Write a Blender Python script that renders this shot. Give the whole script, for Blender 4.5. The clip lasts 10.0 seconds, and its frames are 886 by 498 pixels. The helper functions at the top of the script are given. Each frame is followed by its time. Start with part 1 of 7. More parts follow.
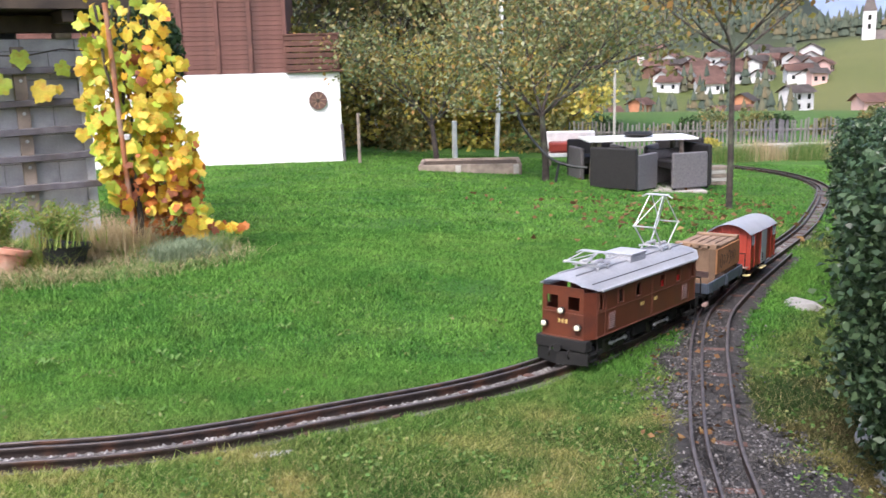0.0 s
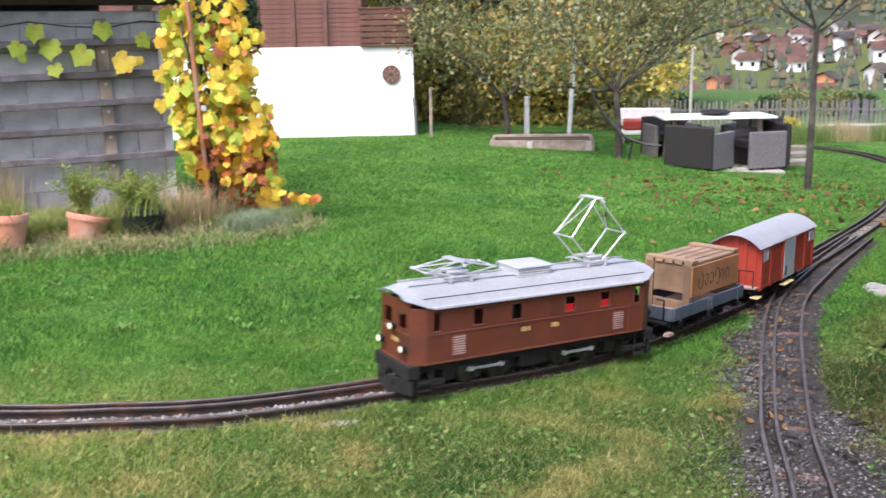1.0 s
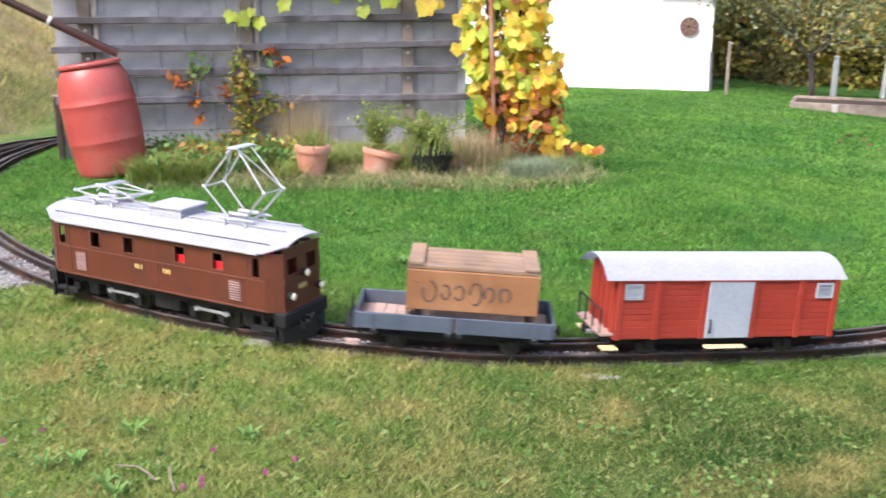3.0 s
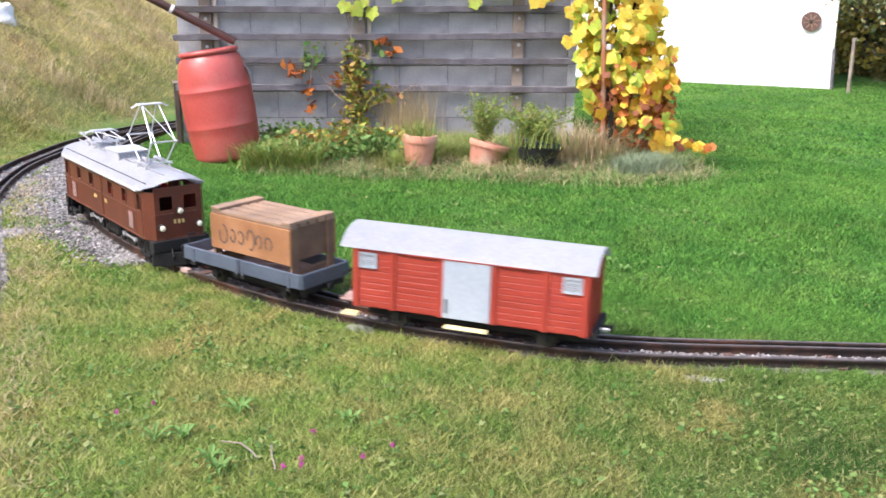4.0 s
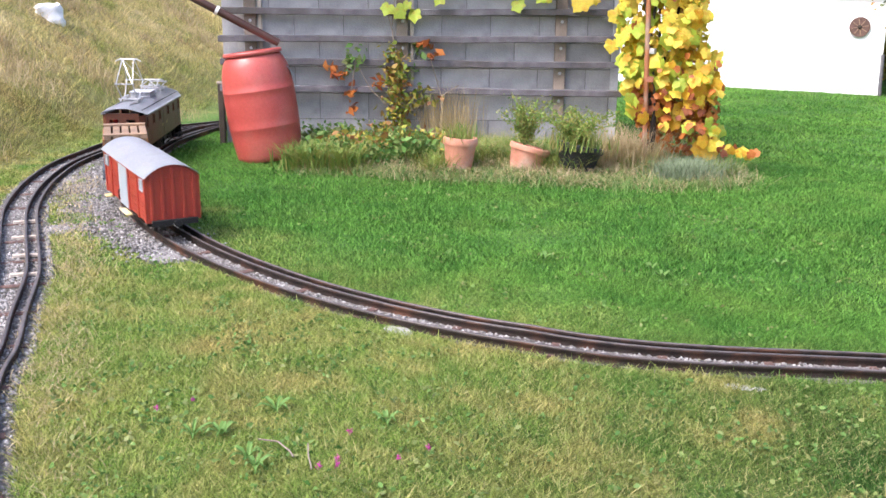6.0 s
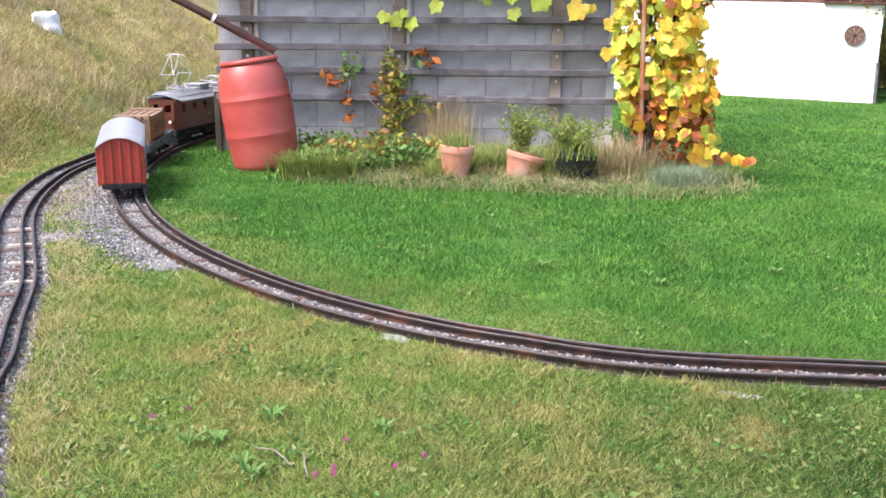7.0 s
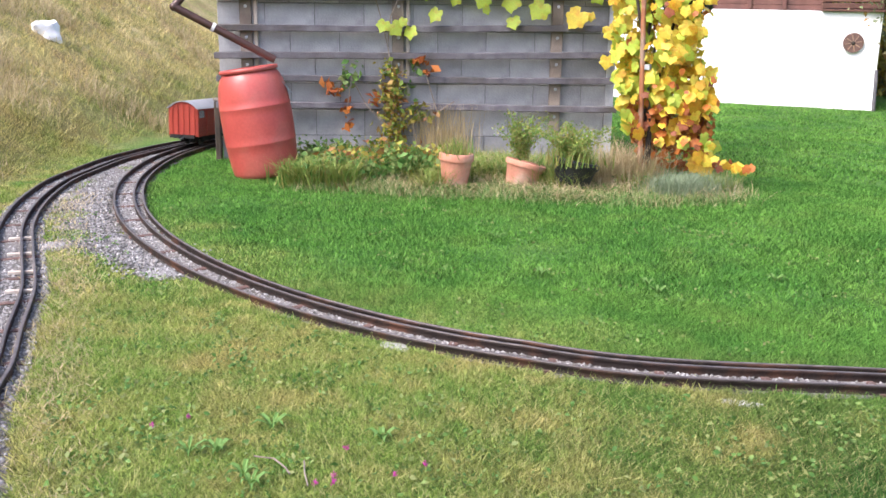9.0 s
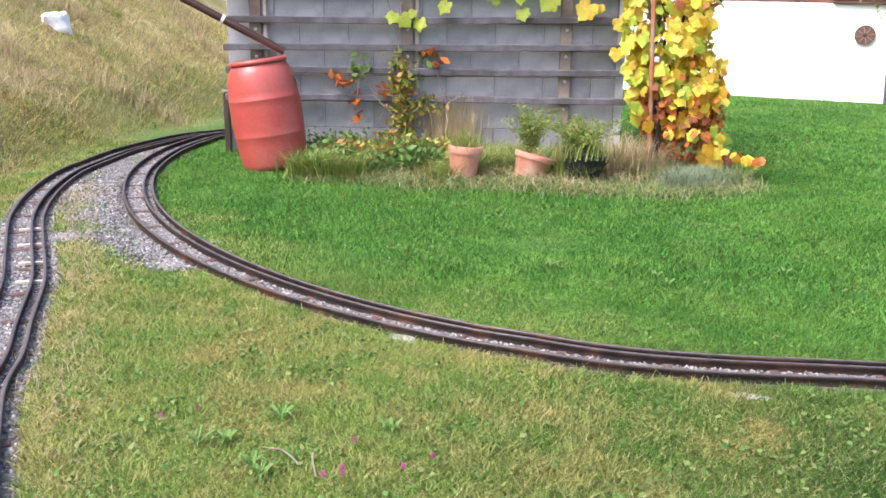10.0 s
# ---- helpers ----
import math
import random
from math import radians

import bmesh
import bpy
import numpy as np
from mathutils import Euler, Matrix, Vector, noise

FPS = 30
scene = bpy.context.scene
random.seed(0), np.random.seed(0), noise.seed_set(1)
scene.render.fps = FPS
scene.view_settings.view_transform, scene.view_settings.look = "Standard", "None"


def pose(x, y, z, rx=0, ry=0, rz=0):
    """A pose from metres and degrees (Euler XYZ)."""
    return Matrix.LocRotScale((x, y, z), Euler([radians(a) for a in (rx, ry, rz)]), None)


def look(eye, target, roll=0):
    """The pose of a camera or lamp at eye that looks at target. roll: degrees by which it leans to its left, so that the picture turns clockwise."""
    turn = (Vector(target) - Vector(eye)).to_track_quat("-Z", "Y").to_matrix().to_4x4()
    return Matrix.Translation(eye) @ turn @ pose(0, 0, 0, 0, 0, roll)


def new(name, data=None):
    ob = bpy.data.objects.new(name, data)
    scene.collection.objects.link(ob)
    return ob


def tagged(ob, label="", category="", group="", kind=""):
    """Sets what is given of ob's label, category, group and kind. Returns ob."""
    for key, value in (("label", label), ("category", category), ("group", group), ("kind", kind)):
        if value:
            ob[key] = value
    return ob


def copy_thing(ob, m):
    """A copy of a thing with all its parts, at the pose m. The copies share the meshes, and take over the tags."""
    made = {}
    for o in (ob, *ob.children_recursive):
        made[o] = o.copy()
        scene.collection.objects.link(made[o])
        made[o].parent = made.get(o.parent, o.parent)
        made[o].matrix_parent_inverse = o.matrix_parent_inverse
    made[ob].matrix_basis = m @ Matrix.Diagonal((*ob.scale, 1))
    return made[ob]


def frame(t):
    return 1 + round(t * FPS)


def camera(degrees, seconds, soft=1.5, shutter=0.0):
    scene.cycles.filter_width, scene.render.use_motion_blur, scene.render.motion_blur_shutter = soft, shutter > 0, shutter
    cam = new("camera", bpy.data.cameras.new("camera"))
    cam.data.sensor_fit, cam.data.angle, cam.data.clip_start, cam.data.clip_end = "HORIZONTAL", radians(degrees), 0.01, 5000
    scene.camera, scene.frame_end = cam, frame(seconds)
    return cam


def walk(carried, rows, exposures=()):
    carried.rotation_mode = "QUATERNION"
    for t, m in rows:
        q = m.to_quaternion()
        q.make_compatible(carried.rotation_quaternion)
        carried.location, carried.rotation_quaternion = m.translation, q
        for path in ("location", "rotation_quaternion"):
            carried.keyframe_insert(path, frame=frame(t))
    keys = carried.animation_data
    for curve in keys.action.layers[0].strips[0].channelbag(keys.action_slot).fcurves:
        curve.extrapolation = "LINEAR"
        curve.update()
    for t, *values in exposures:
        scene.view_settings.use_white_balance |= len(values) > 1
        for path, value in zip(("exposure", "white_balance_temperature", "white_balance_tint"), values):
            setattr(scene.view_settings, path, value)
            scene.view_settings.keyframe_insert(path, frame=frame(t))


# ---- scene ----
cam = camera(49.0, 10.0, shutter=0.5)
PATH = [
    (0.0, pose(0, 0, 1.4, 78.78, 1.41, -0.00)),
    (0.5, pose(0, 0, 1.4, 78.15, 1.19, 1.93)),
    (1.0, pose(0, 0, 1.4, 77.42, 0.99, 4.26)),
    (1.5, pose(0, 0, 1.4, 76.67, 0.70, 7.86)),
    (2.0, pose(0, 0, 1.4, 75.99, 0.36, 12.11)),
    (2.5, pose(0, 0, 1.4, 75.19, -0.00, 16.91)),
    (3.0, pose(0, 0, 1.4, 74.64, -0.26, 21.20)),
    (3.2, pose(0, 0, 1.4, 74.47, -0.35, 22.80)),
    (4.3, pose(0, 0, 1.4, 74.10, -0.66, 28.70)),
    (4.5, pose(0, 0, 1.4, 74.10, -0.70, 29.23)),
    (5.0, pose(0, 0, 1.4, 74.09, -0.74, 29.99)),
    (5.5, pose(0, 0, 1.4, 74.12, -0.82, 30.09)),
    (7.0, pose(0, 0, 1.4, 74.71, -0.87, 29.84)),
    (7.5, pose(0, 0, 1.4, 74.97, -0.85, 29.74)),
    (8.0, pose(0, 0, 1.4, 75.18, -0.82, 29.72)),
    (8.5, pose(0, 0, 1.4, 75.23, -0.81, 29.73)),
    (9.0, pose(0, 0, 1.4, 75.18, -0.77, 29.80)),
    (9.5, pose(0, 0, 1.4, 74.97, -0.78, 30.03)),
    (10.0, pose(0, 0, 1.4, 74.72, -0.81, 30.34)),
]
walk(cam, PATH, [(0.0, 1.22, 6250, 16), (1.5, 1.31, 6250, 16), (3.0, 1.43, 6250, 16), (4.5, 1.52, 6250, 16), (10.0, 1.51, 6250, 16)])

# ---- light ----
world = bpy.data.worlds.new("sky")
scene.world = world
world.use_nodes = True
wn = world.node_tree.nodes
sky = wn.new("ShaderNodeTexSky")
sky.sky_type = "NISHITA"
sky.sun_disc = False
sky.sun_elevation = radians(52)
sky.sun_rotation = radians(200)
sky.air_density, sky.dust_density, sky.ozone_density = 1.0, 4.0, 1.0
world.node_tree.links.new(sky.outputs[0], wn["Background"].inputs[0])
wn["Background"].inputs[1].default_value = 0.15
sun = new("sun", bpy.data.lights.new("sun", "SUN"))
sun.data.energy, sun.data.angle, sun.data.color = 1.5, radians(22), (1.0, 0.97, 0.93)
sun.matrix_world = look((-5, -5, 14), (0, 4, 0))

# ---- small tools ----


def links(m):
    return m.node_tree.nodes, m.node_tree.links


def surface(name, a, b, rough=0.8, metal=0.0, scale=8.0, fine=60.0, bump=0.3, stain=None, stain_scale=1.5, vary=0.12, depth=0.01):
    """A two-colour noise material with fine grain, a stain colour, bump, and a shift from piece to piece."""
    m = bpy.data.materials.new(name)
    m.use_nodes = True
    n, l = links(m)
    p = n["Principled BSDF"]
    tc = n.new("ShaderNodeTexCoord")
    big, small = n.new("ShaderNodeTexNoise"), n.new("ShaderNodeTexNoise")
    big.inputs["Scale"].default_value, small.inputs["Scale"].default_value = scale, fine
    big.inputs["Detail"].default_value, small.inputs["Detail"].default_value = 6, 4
    for t in (big, small):
        l.new(tc.outputs["Object"], t.inputs["Vector"])
    ramp = n.new("ShaderNodeValToRGB")
    ramp.color_ramp.elements[0].position, ramp.color_ramp.elements[1].position = 0.32, 0.68
    ramp.color_ramp.elements[0].color, ramp.color_ramp.elements[1].color = (*a, 1), (*b, 1)
    l.new(big.outputs["Fac"], ramp.inputs["Fac"])
    col = ramp.outputs["Color"]
    if stain:
        st, sr = n.new("ShaderNodeTexNoise"), n.new("ShaderNodeValToRGB")
        st.inputs["Scale"].default_value, st.inputs["Detail"].default_value = stain_scale, 8
        l.new(tc.outputs["Object"], st.inputs["Vector"])
        sr.color_ramp.elements[0].position, sr.color_ramp.elements[1].position = 0.5, 0.68
        l.new(st.outputs["Fac"], sr.inputs["Fac"])
        mix = n.new("ShaderNodeMixRGB")
        mix.inputs[2].default_value = (*stain, 1)
        l.new(sr.outputs["Color"], mix.inputs[0])
        l.new(col, mix.inputs[1])
        col = mix.outputs[0]
    info = n.new("ShaderNodeObjectInfo")
    hsv = n.new("ShaderNodeHueSaturation")
    ran = n.new("ShaderNodeMapRange")
    ran.inputs["To Min"].default_value, ran.inputs["To Max"].default_value = 1 - vary, 1 + vary
    l.new(info.outputs["Random"], ran.inputs["Value"])
    grain = n.new("ShaderNodeMapRange")
    grain.inputs["To Min"].default_value, grain.inputs["To Max"].default_value = 0.8, 1.2
    l.new(small.outputs["Fac"], grain.inputs["Value"])
    mul = n.new("ShaderNodeMath")
    mul.operation = "MULTIPLY"
    l.new(ran.outputs[0], mul.inputs[0])
    l.new(grain.outputs[0], mul.inputs[1])
    l.new(mul.outputs[0], hsv.inputs["Value"])
    l.new(col, hsv.inputs["Color"])
    l.new(hsv.outputs[0], p.inputs["Base Color"])
    p.inputs["Roughness"].default_value, p.inputs["Metallic"].default_value = rough, metal
    if bump:
        bp = n.new("ShaderNodeBump")
        bp.inputs["Strength"].default_value, bp.inputs["Distance"].default_value = bump, depth
        l.new(small.outputs["Fac"], bp.inputs["Height"])
        l.new(bp.outputs[0], p.inputs["Normal"])
    return m


def leafy(name, colours, rough=0.6, through_light=0.25):
    """Leaves or blades: each island takes its own colour from a ramp."""
    m = bpy.data.materials.new(name)
    m.use_nodes = True
    n, l = links(m)
    p = n["Principled BSDF"]
    geo, ramp = n.new("ShaderNodeNewGeometry"), n.new("ShaderNodeValToRGB")
    e = ramp.color_ramp.elements
    while len(e) < len(colours):
        e.new(0.5)
    for i, c in enumerate(colours):
        e[i].position, e[i].color = i / max(1, len(colours) - 1), (*c, 1)
    l.new(geo.outputs["Random Per Island"], ramp.inputs["Fac"])
    l.new(ramp.outputs["Color"], p.inputs["Base Color"])
    p.inputs["Roughness"].default_value = rough
    p.inputs["Specular IOR Level"].default_value = 0.3
    tr, mix = n.new("ShaderNodeBsdfTranslucent"), n.new("ShaderNodeMixShader")
    l.new(ramp.outputs["Color"], tr.inputs["Color"])
    mix.inputs[0].default_value = through_light
    l.new(p.outputs[0], mix.inputs[1])
    l.new(tr.outputs[0], mix.inputs[2])
    l.new(mix.outputs[0], n["Material Output"].inputs["Surface"])
    return m


def box(bm, x0, x1, y0, y1, z0, z1, m=None, bevel=0.0):
    r = bmesh.ops.create_cube(bm, size=1.0)
    vs = r["verts"]
    t = Matrix.Translation(((x0 + x1) / 2, (y0 + y1) / 2, (z0 + z1) / 2)) @ Matrix.Diagonal((x1 - x0, y1 - y0, z1 - z0, 1))
    bmesh.ops.transform(bm, matrix=(m @ t) if m else t, verts=vs)
    if bevel:
        es = list({e for v in vs for e in v.link_edges})
        bmesh.ops.bevel(bm, geom=es, offset=bevel, segments=1, affect="EDGES")
    return vs


def rod(bm, a, b, r0, r1=None, n=8):
    a, b = Vector(a), Vector(b)
    d = b - a
    q = d.to_track_quat("Z", "Y").to_matrix().to_4x4()
    bmesh.ops.create_cone(bm, cap_ends=True, segments=n, radius1=r0, radius2=r0 if r1 is None else r1, depth=d.length,
                          matrix=Matrix.Translation((a + b) / 2) @ q)


def lathe(bm, profile, n=24, m=None):
    """Turn a profile of (radius, z) about the z axis."""
    rings = []
    for r, z in profile:
        rings.append([bm.verts.new((m or Matrix()) @ Vector((r * math.cos(k * math.tau / n), r * math.sin(k * math.tau / n), z))) for k in range(n)])
    for a, b in zip(rings, rings[1:]):
        for k in range(n):
            bm.faces.new((a[k], a[(k + 1) % n], b[(k + 1) % n], b[k]))
    bm.faces.new(rings[0][::-1])
    bm.faces.new(rings[-1])


def bar(bm, path, r, n=6):
    for a, b in zip(path, path[1:]):
        rod(bm, a, b, r, n=n)


def mesh_of(name, bm, material, smooth=0):
    me = bpy.data.meshes.new(name)
    bmesh.ops.recalc_face_normals(bm, faces=bm.faces[:])
    bm.to_mesh(me)
    bm.free()
    me.materials.append(material)
    if smooth:
        me.shade_smooth()
        me.set_sharp_from_angle(angle=radians(smooth))
    return me


def part(name, bm, material, parent=None, label="", smooth=0):
    ob = new(name, mesh_of(name, bm, material, smooth))
    ob.parent = parent
    return tagged(ob, label)


def thing(name, label, category, m=None, group="", kind=""):
    ob = new(name)
    ob.empty_display_size = 0.1
    if m is not None:
        ob.matrix_basis = m
    return tagged(ob, label, category, group, kind)


def raw_mesh(name, verts, faces, material):
    me = bpy.data.meshes.new(name)
    me.from_pydata([tuple(v) for v in verts], [], [tuple(f) for f in faces])
    me.update()
    me.materials.append(material)
    return me


def fast_mesh(name, verts, polys, material):
    """From numpy arrays: verts n x 3 and faces m x k, all of one size."""
    me = bpy.data.meshes.new(name)
    k = polys.shape[1]
    me.vertices.add(len(verts))
    me.vertices.foreach_set("co", np.ascontiguousarray(verts, dtype=np.float32).ravel())
    me.loops.add(polys.size)
    me.loops.foreach_set("vertex_index", np.ascontiguousarray(polys, dtype=np.int32).ravel())
    me.polygons.add(len(polys))
    me.polygons.foreach_set("loop_start", np.arange(0, polys.size, k, dtype=np.int32))
    me.update(calc_edges=True)
    me.materials.append(material)
    return me


def spline(points, n=20):
    p = np.array(points, float)
    p = np.vstack([2 * p[0] - p[1], p, 2 * p[-1] - p[-2]])
    out = []
    for i in range(1, len(p) - 2):
        a, b, c, d = p[i - 1:i + 3]
        for k in range(n):
            t = k / n
            out.append(0.5 * (2 * b + (c - a) * t + (2 * a - 5 * b + 4 * c - d) * t * t + (3 * b - a - 3 * c + d) * t ** 3))
    out.append(p[-2])
    return np.array(out)


# ---- the lie of the land ----
BANK_A, BANK_D = np.array([-5.95, 3.9]), np.array([-0.36, 0.933])


def smooth_step(u):
    u = np.clip(u, 0, 1)
    return u * u * (3 - 2 * u)


def base_z(x, y):
    """The garden's gentle fall to the right and away."""
    x, y = np.asarray(x, float), np.asarray(y, float)
    return -0.06 * np.clip(x + 1.5, 0, 5.5) - 0.4 * np.clip((y - 6.5) / 7.5, 0, 1)


def ground_z(x, y):
    x, y = np.asarray(x, float), np.asarray(y, float)
    z = base_z(x, y)
    d = (-(x - BANK_A[0]) * BANK_D[1] + (y - BANK_A[1]) * BANK_D[0])
    z = z + np.where(d > 0, 0.62 * np.minimum(d, 9) * smooth_step(d / 0.8 + 0.25), 0) * smooth_step((40 - y) / 15)
    far = np.hypot(x, y)
    az = np.degrees(np.arctan2(x, np.maximum(y, 1e-3)))
    out = far > 21
    valley = -15 * smooth_step((far - 24) / 180)
    rise = np.clip(far - 290, 0, 170) * 0.115
    wall = np.clip(far - 460, 0, 700) * 0.42 * smooth_step((20.8 - az) / 5)
    knoll = 5.0 * smooth_step((az - 17.5) / 6.5) * smooth_step((far - 200) / 130) * smooth_step((520 - far) / 120)
    return z + np.where(out & (y > 0), valley + rise + wall + knoll, 0)


MAIN = [(5.2, 17.73), (5.69, 16.75), (5.83, 15.76), (5.76, 14.85), (5.52, 14.11), (4.93, 12.71), (3.83, 10.28), (2.82, 8.27), (1.59, 6.02), (0.47, 4.52), (-0.47, 3.8),
        (-1.36, 3.33), (-2.37, 3.28), (-3.45, 3.55), (-4.47, 4.09), (-5.33, 4.85), (-5.92, 5.7), (-6.22, 6.5), (-6.46, 7.44), (-6.95, 8.6), (-7.6, 9.9), (-8.3, 11.2), (-9.0, 12.5)]
LOOP = [(-2.2, 1.3), (-2.86, 1.81), (-3.14, 2.1), (-3.44, 2.37), (-3.8, 2.71), (-4.06, 2.92), (-4.43, 3.2), (-4.96, 3.62), (-5.45, 4.12), (-5.85, 4.65), (-6.07, 5.09), (-6.26, 5.53), (-6.36, 5.92), (-6.42, 6.29), (-6.43, 6.65), (-6.44, 7.1)]
SIDING = [(0.79, 1.76), (0.88, 2.65), (0.96, 3.11), (1.02, 3.51), (1.1, 3.88), (1.25, 4.49), (1.41, 5.08), (1.62, 5.69), (2.02, 6.49), (2.82, 8.08)]
RAIL_TOP = 0.045
main_line, loop_line, siding_line = spline(MAIN), spline(LOOP), spline(SIDING)


def lengths(line):
    return np.concatenate([[0], np.cumsum(np.linalg.norm(np.diff(line, axis=0), axis=1))])


main_s = lengths(main_line)


def on_main(s):
    """The place and way of the main line s metres from its start."""
    a = np.array([np.interp(s, main_s, main_line[:, k]) for k in (0, 1)])
    b = np.array([np.interp(s + 0.02, main_s, main_line[:, k]) for k in (0, 1)])
    return a, (b - a) / np.linalg.norm(b - a)
# ---- materials ----
def grass_material(name, blades):
    """Lawn colours by place: deep green inside the curve, olive and dry outside it, straw on the bank, pale meadow far away."""
    m = bpy.data.materials.new(name)
    m.use_nodes = True
    n, l = links(m)
    p = n["Principled BSDF"]
    tc = n.new("ShaderNodeTexCoord")

    def tex(scale, detail=6):
        t = n.new("ShaderNodeTexNoise")
        t.inputs["Scale"].default_value, t.inputs["Detail"].default_value = scale, detail
        l.new(tc.outputs["Object"], t.inputs["Vector"])
        return t.outputs["Fac"]

    def ramp(fac, lo, hi, a=(0, 0, 0), b=(1, 1, 1)):
        r = n.new("ShaderNodeValToRGB")
        r.color_ramp.elements[0].position, r.color_ramp.elements[1].position = lo, hi
        r.color_ramp.elements[0].color, r.color_ramp.elements[1].color = (*a, 1), (*b, 1)
        l.new(fac, r.inputs["Fac"])
        return r.outputs[0]

    def mixed(fac, a, b, how="MIX"):
        x = n.new("ShaderNodeMixRGB")
        x.blend_type = how
        for k, v in enumerate((fac, a, b)):
            if isinstance(v, tuple):
                x.inputs[k].default_value = (*v, 1)
            elif isinstance(v, float):
                x.inputs[k].default_value = v
            else:
                l.new(v, x.inputs[k])
        return x.outputs[0]

    def span(v, a, b):
        r = n.new("ShaderNodeMapRange")
        r.inputs["From Min"].default_value, r.inputs["From Max"].default_value = a, b
        l.new(v, r.inputs["Value"])
        return r.outputs[0]

    def maths(op, a, b):
        x = n.new("ShaderNodeMath")
        x.operation = op
        for k, v in enumerate((a, b)):
            if isinstance(v, float):
                x.inputs[k].default_value = v
            else:
                l.new(v, x.inputs[k])
        return x.outputs[0]
    xyz = n.new("ShaderNodeSeparateXYZ")
    l.new(tc.outputs["Object"], xyz.inputs[0])
    x, y = xyz.outputs[0], xyz.outputs[1]
    wobble = maths("MULTIPLY", tex(1.6, 4), 1.2)
    dx = maths("ADD", x, 2.0)
    dy = maths("SUBTRACT", maths("MINIMUM", y, 9.0), 9.0)
    dist = maths("ADD", maths("SQRT", maths("ADD", maths("MULTIPLY", dx, dx), maths("MULTIPLY", dy, dy)), 0.0), wobble)
    outside = maths("MULTIPLY", span(dist, 5.7, 6.5), span(y, 10.5, 9.0))
    bank = maths("ADD", maths("MULTIPLY", maths("SUBTRACT", -5.95, x), 0.933), maths("MULTIPLY", maths("SUBTRACT", y, 3.9), -0.36))
    green = mixed(ramp(tex(0.9), 0.36, 0.64), ramp(tex(5.0, 5), 0.35, 0.68, (0.05, 0.155, 0.026), (0.085, 0.215, 0.036)), ramp(tex(4.1, 6), 0.35, 0.66, (0.08, 0.2, 0.034), (0.125, 0.265, 0.05)))
    olive = mixed(ramp(tex(6.5, 7), 0.4, 0.62), ramp(tex(1.7, 7), 0.36, 0.64, (0.1, 0.22, 0.038), (0.235, 0.295, 0.072)), ramp(tex(2.3, 7), 0.36, 0.64, (0.165, 0.26, 0.055), (0.34, 0.33, 0.12)))
    straw = mixed(ramp(tex(4.2, 8), 0.4, 0.62), ramp(tex(1.3, 8), 0.34, 0.66, (0.25, 0.27, 0.075), (0.52, 0.44, 0.2)), ramp(tex(1.9, 8), 0.34, 0.66, (0.33, 0.24, 0.12), (0.6, 0.5, 0.28)))
    # Outside the curve the lawn turns darker, then browner, towards the right.
    brownish = ramp(tex(2.4, 7), 0.36, 0.64, (0.04, 0.075, 0.02), (0.12, 0.1, 0.042))
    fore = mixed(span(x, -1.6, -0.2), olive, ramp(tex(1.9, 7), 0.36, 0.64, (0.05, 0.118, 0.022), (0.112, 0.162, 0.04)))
    fore = mixed(span(x, 0.5, 1.3), fore, brownish)
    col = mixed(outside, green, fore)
    col = mixed(span(bank, -0.15, 0.9), col, straw)
    col = mixed(span(y, 24.0, 60.0), col, ramp(tex(0.012, 4), 0.4, 0.6, (0.12, 0.155, 0.045), (0.19, 0.2, 0.07)))
    col = mixed(span(y, 395.0, 430.0), col, (0.06, 0.075, 0.05))
    dry = maths("MULTIPLY", ramp(tex(2.6, 8), 0.5, 0.7, (0, 0, 0), (0.75, 0.75, 0.75)), maths("ADD", maths("MULTIPLY", outside, 0.88), 0.12))
    col = mixed(dry, col, (0.36, 0.3, 0.12))
    if blades:
        geo = n.new("ShaderNodeNewGeometry")
        tone = ramp(geo.outputs["Random Per Island"], 0.0, 1.0, (0.32, 0.36, 0.28), (1.95, 1.9, 1.75))
        col = mixed(1.0, col, tone, "MULTIPLY")
        straws = maths("MULTIPLY", ramp(geo.outputs["Random Per Island"], 0.84, 0.88, (0, 0, 0), (0.65, 0.65, 0.65)), maths("ADD", maths("MULTIPLY", outside, 0.92), 0.08))
        col = mixed(straws, col, (0.48, 0.4, 0.2))
        tr, mix = n.new("ShaderNodeBsdfTranslucent"), n.new("ShaderNodeMixShader")
        l.new(col, tr.inputs["Color"])
        mix.inputs[0].default_value = 0.3
        l.new(p.outputs[0], mix.inputs[1])
        l.new(tr.outputs[0], mix.inputs[2])
        l.new(mix.outputs[0], n["Material Output"].inputs["Surface"])
    else:
        # Fine dark specks in the ground's colour stand in for shaded gaps between blades.
        col = mixed(1.0, col, ramp(tex(60, 3), 0.3, 0.7, (0.28, 0.3, 0.26), (0.95, 0.95, 0.9)), "MULTIPLY")
        bp = n.new("ShaderNodeBump")
        bp.inputs["Strength"].default_value, bp.inputs["Distance"].default_value = 0.6, 0.02
        l.new(tex(70, 3), bp.inputs["Height"])
        l.new(bp.outputs[0], p.inputs["Normal"])
    l.new(col, p.inputs["Base Color"])
    p.inputs["Roughness"].default_value = 0.75 if blades else 0.9
    p.inputs["Specular IOR Level"].default_value = 0.25
    return m


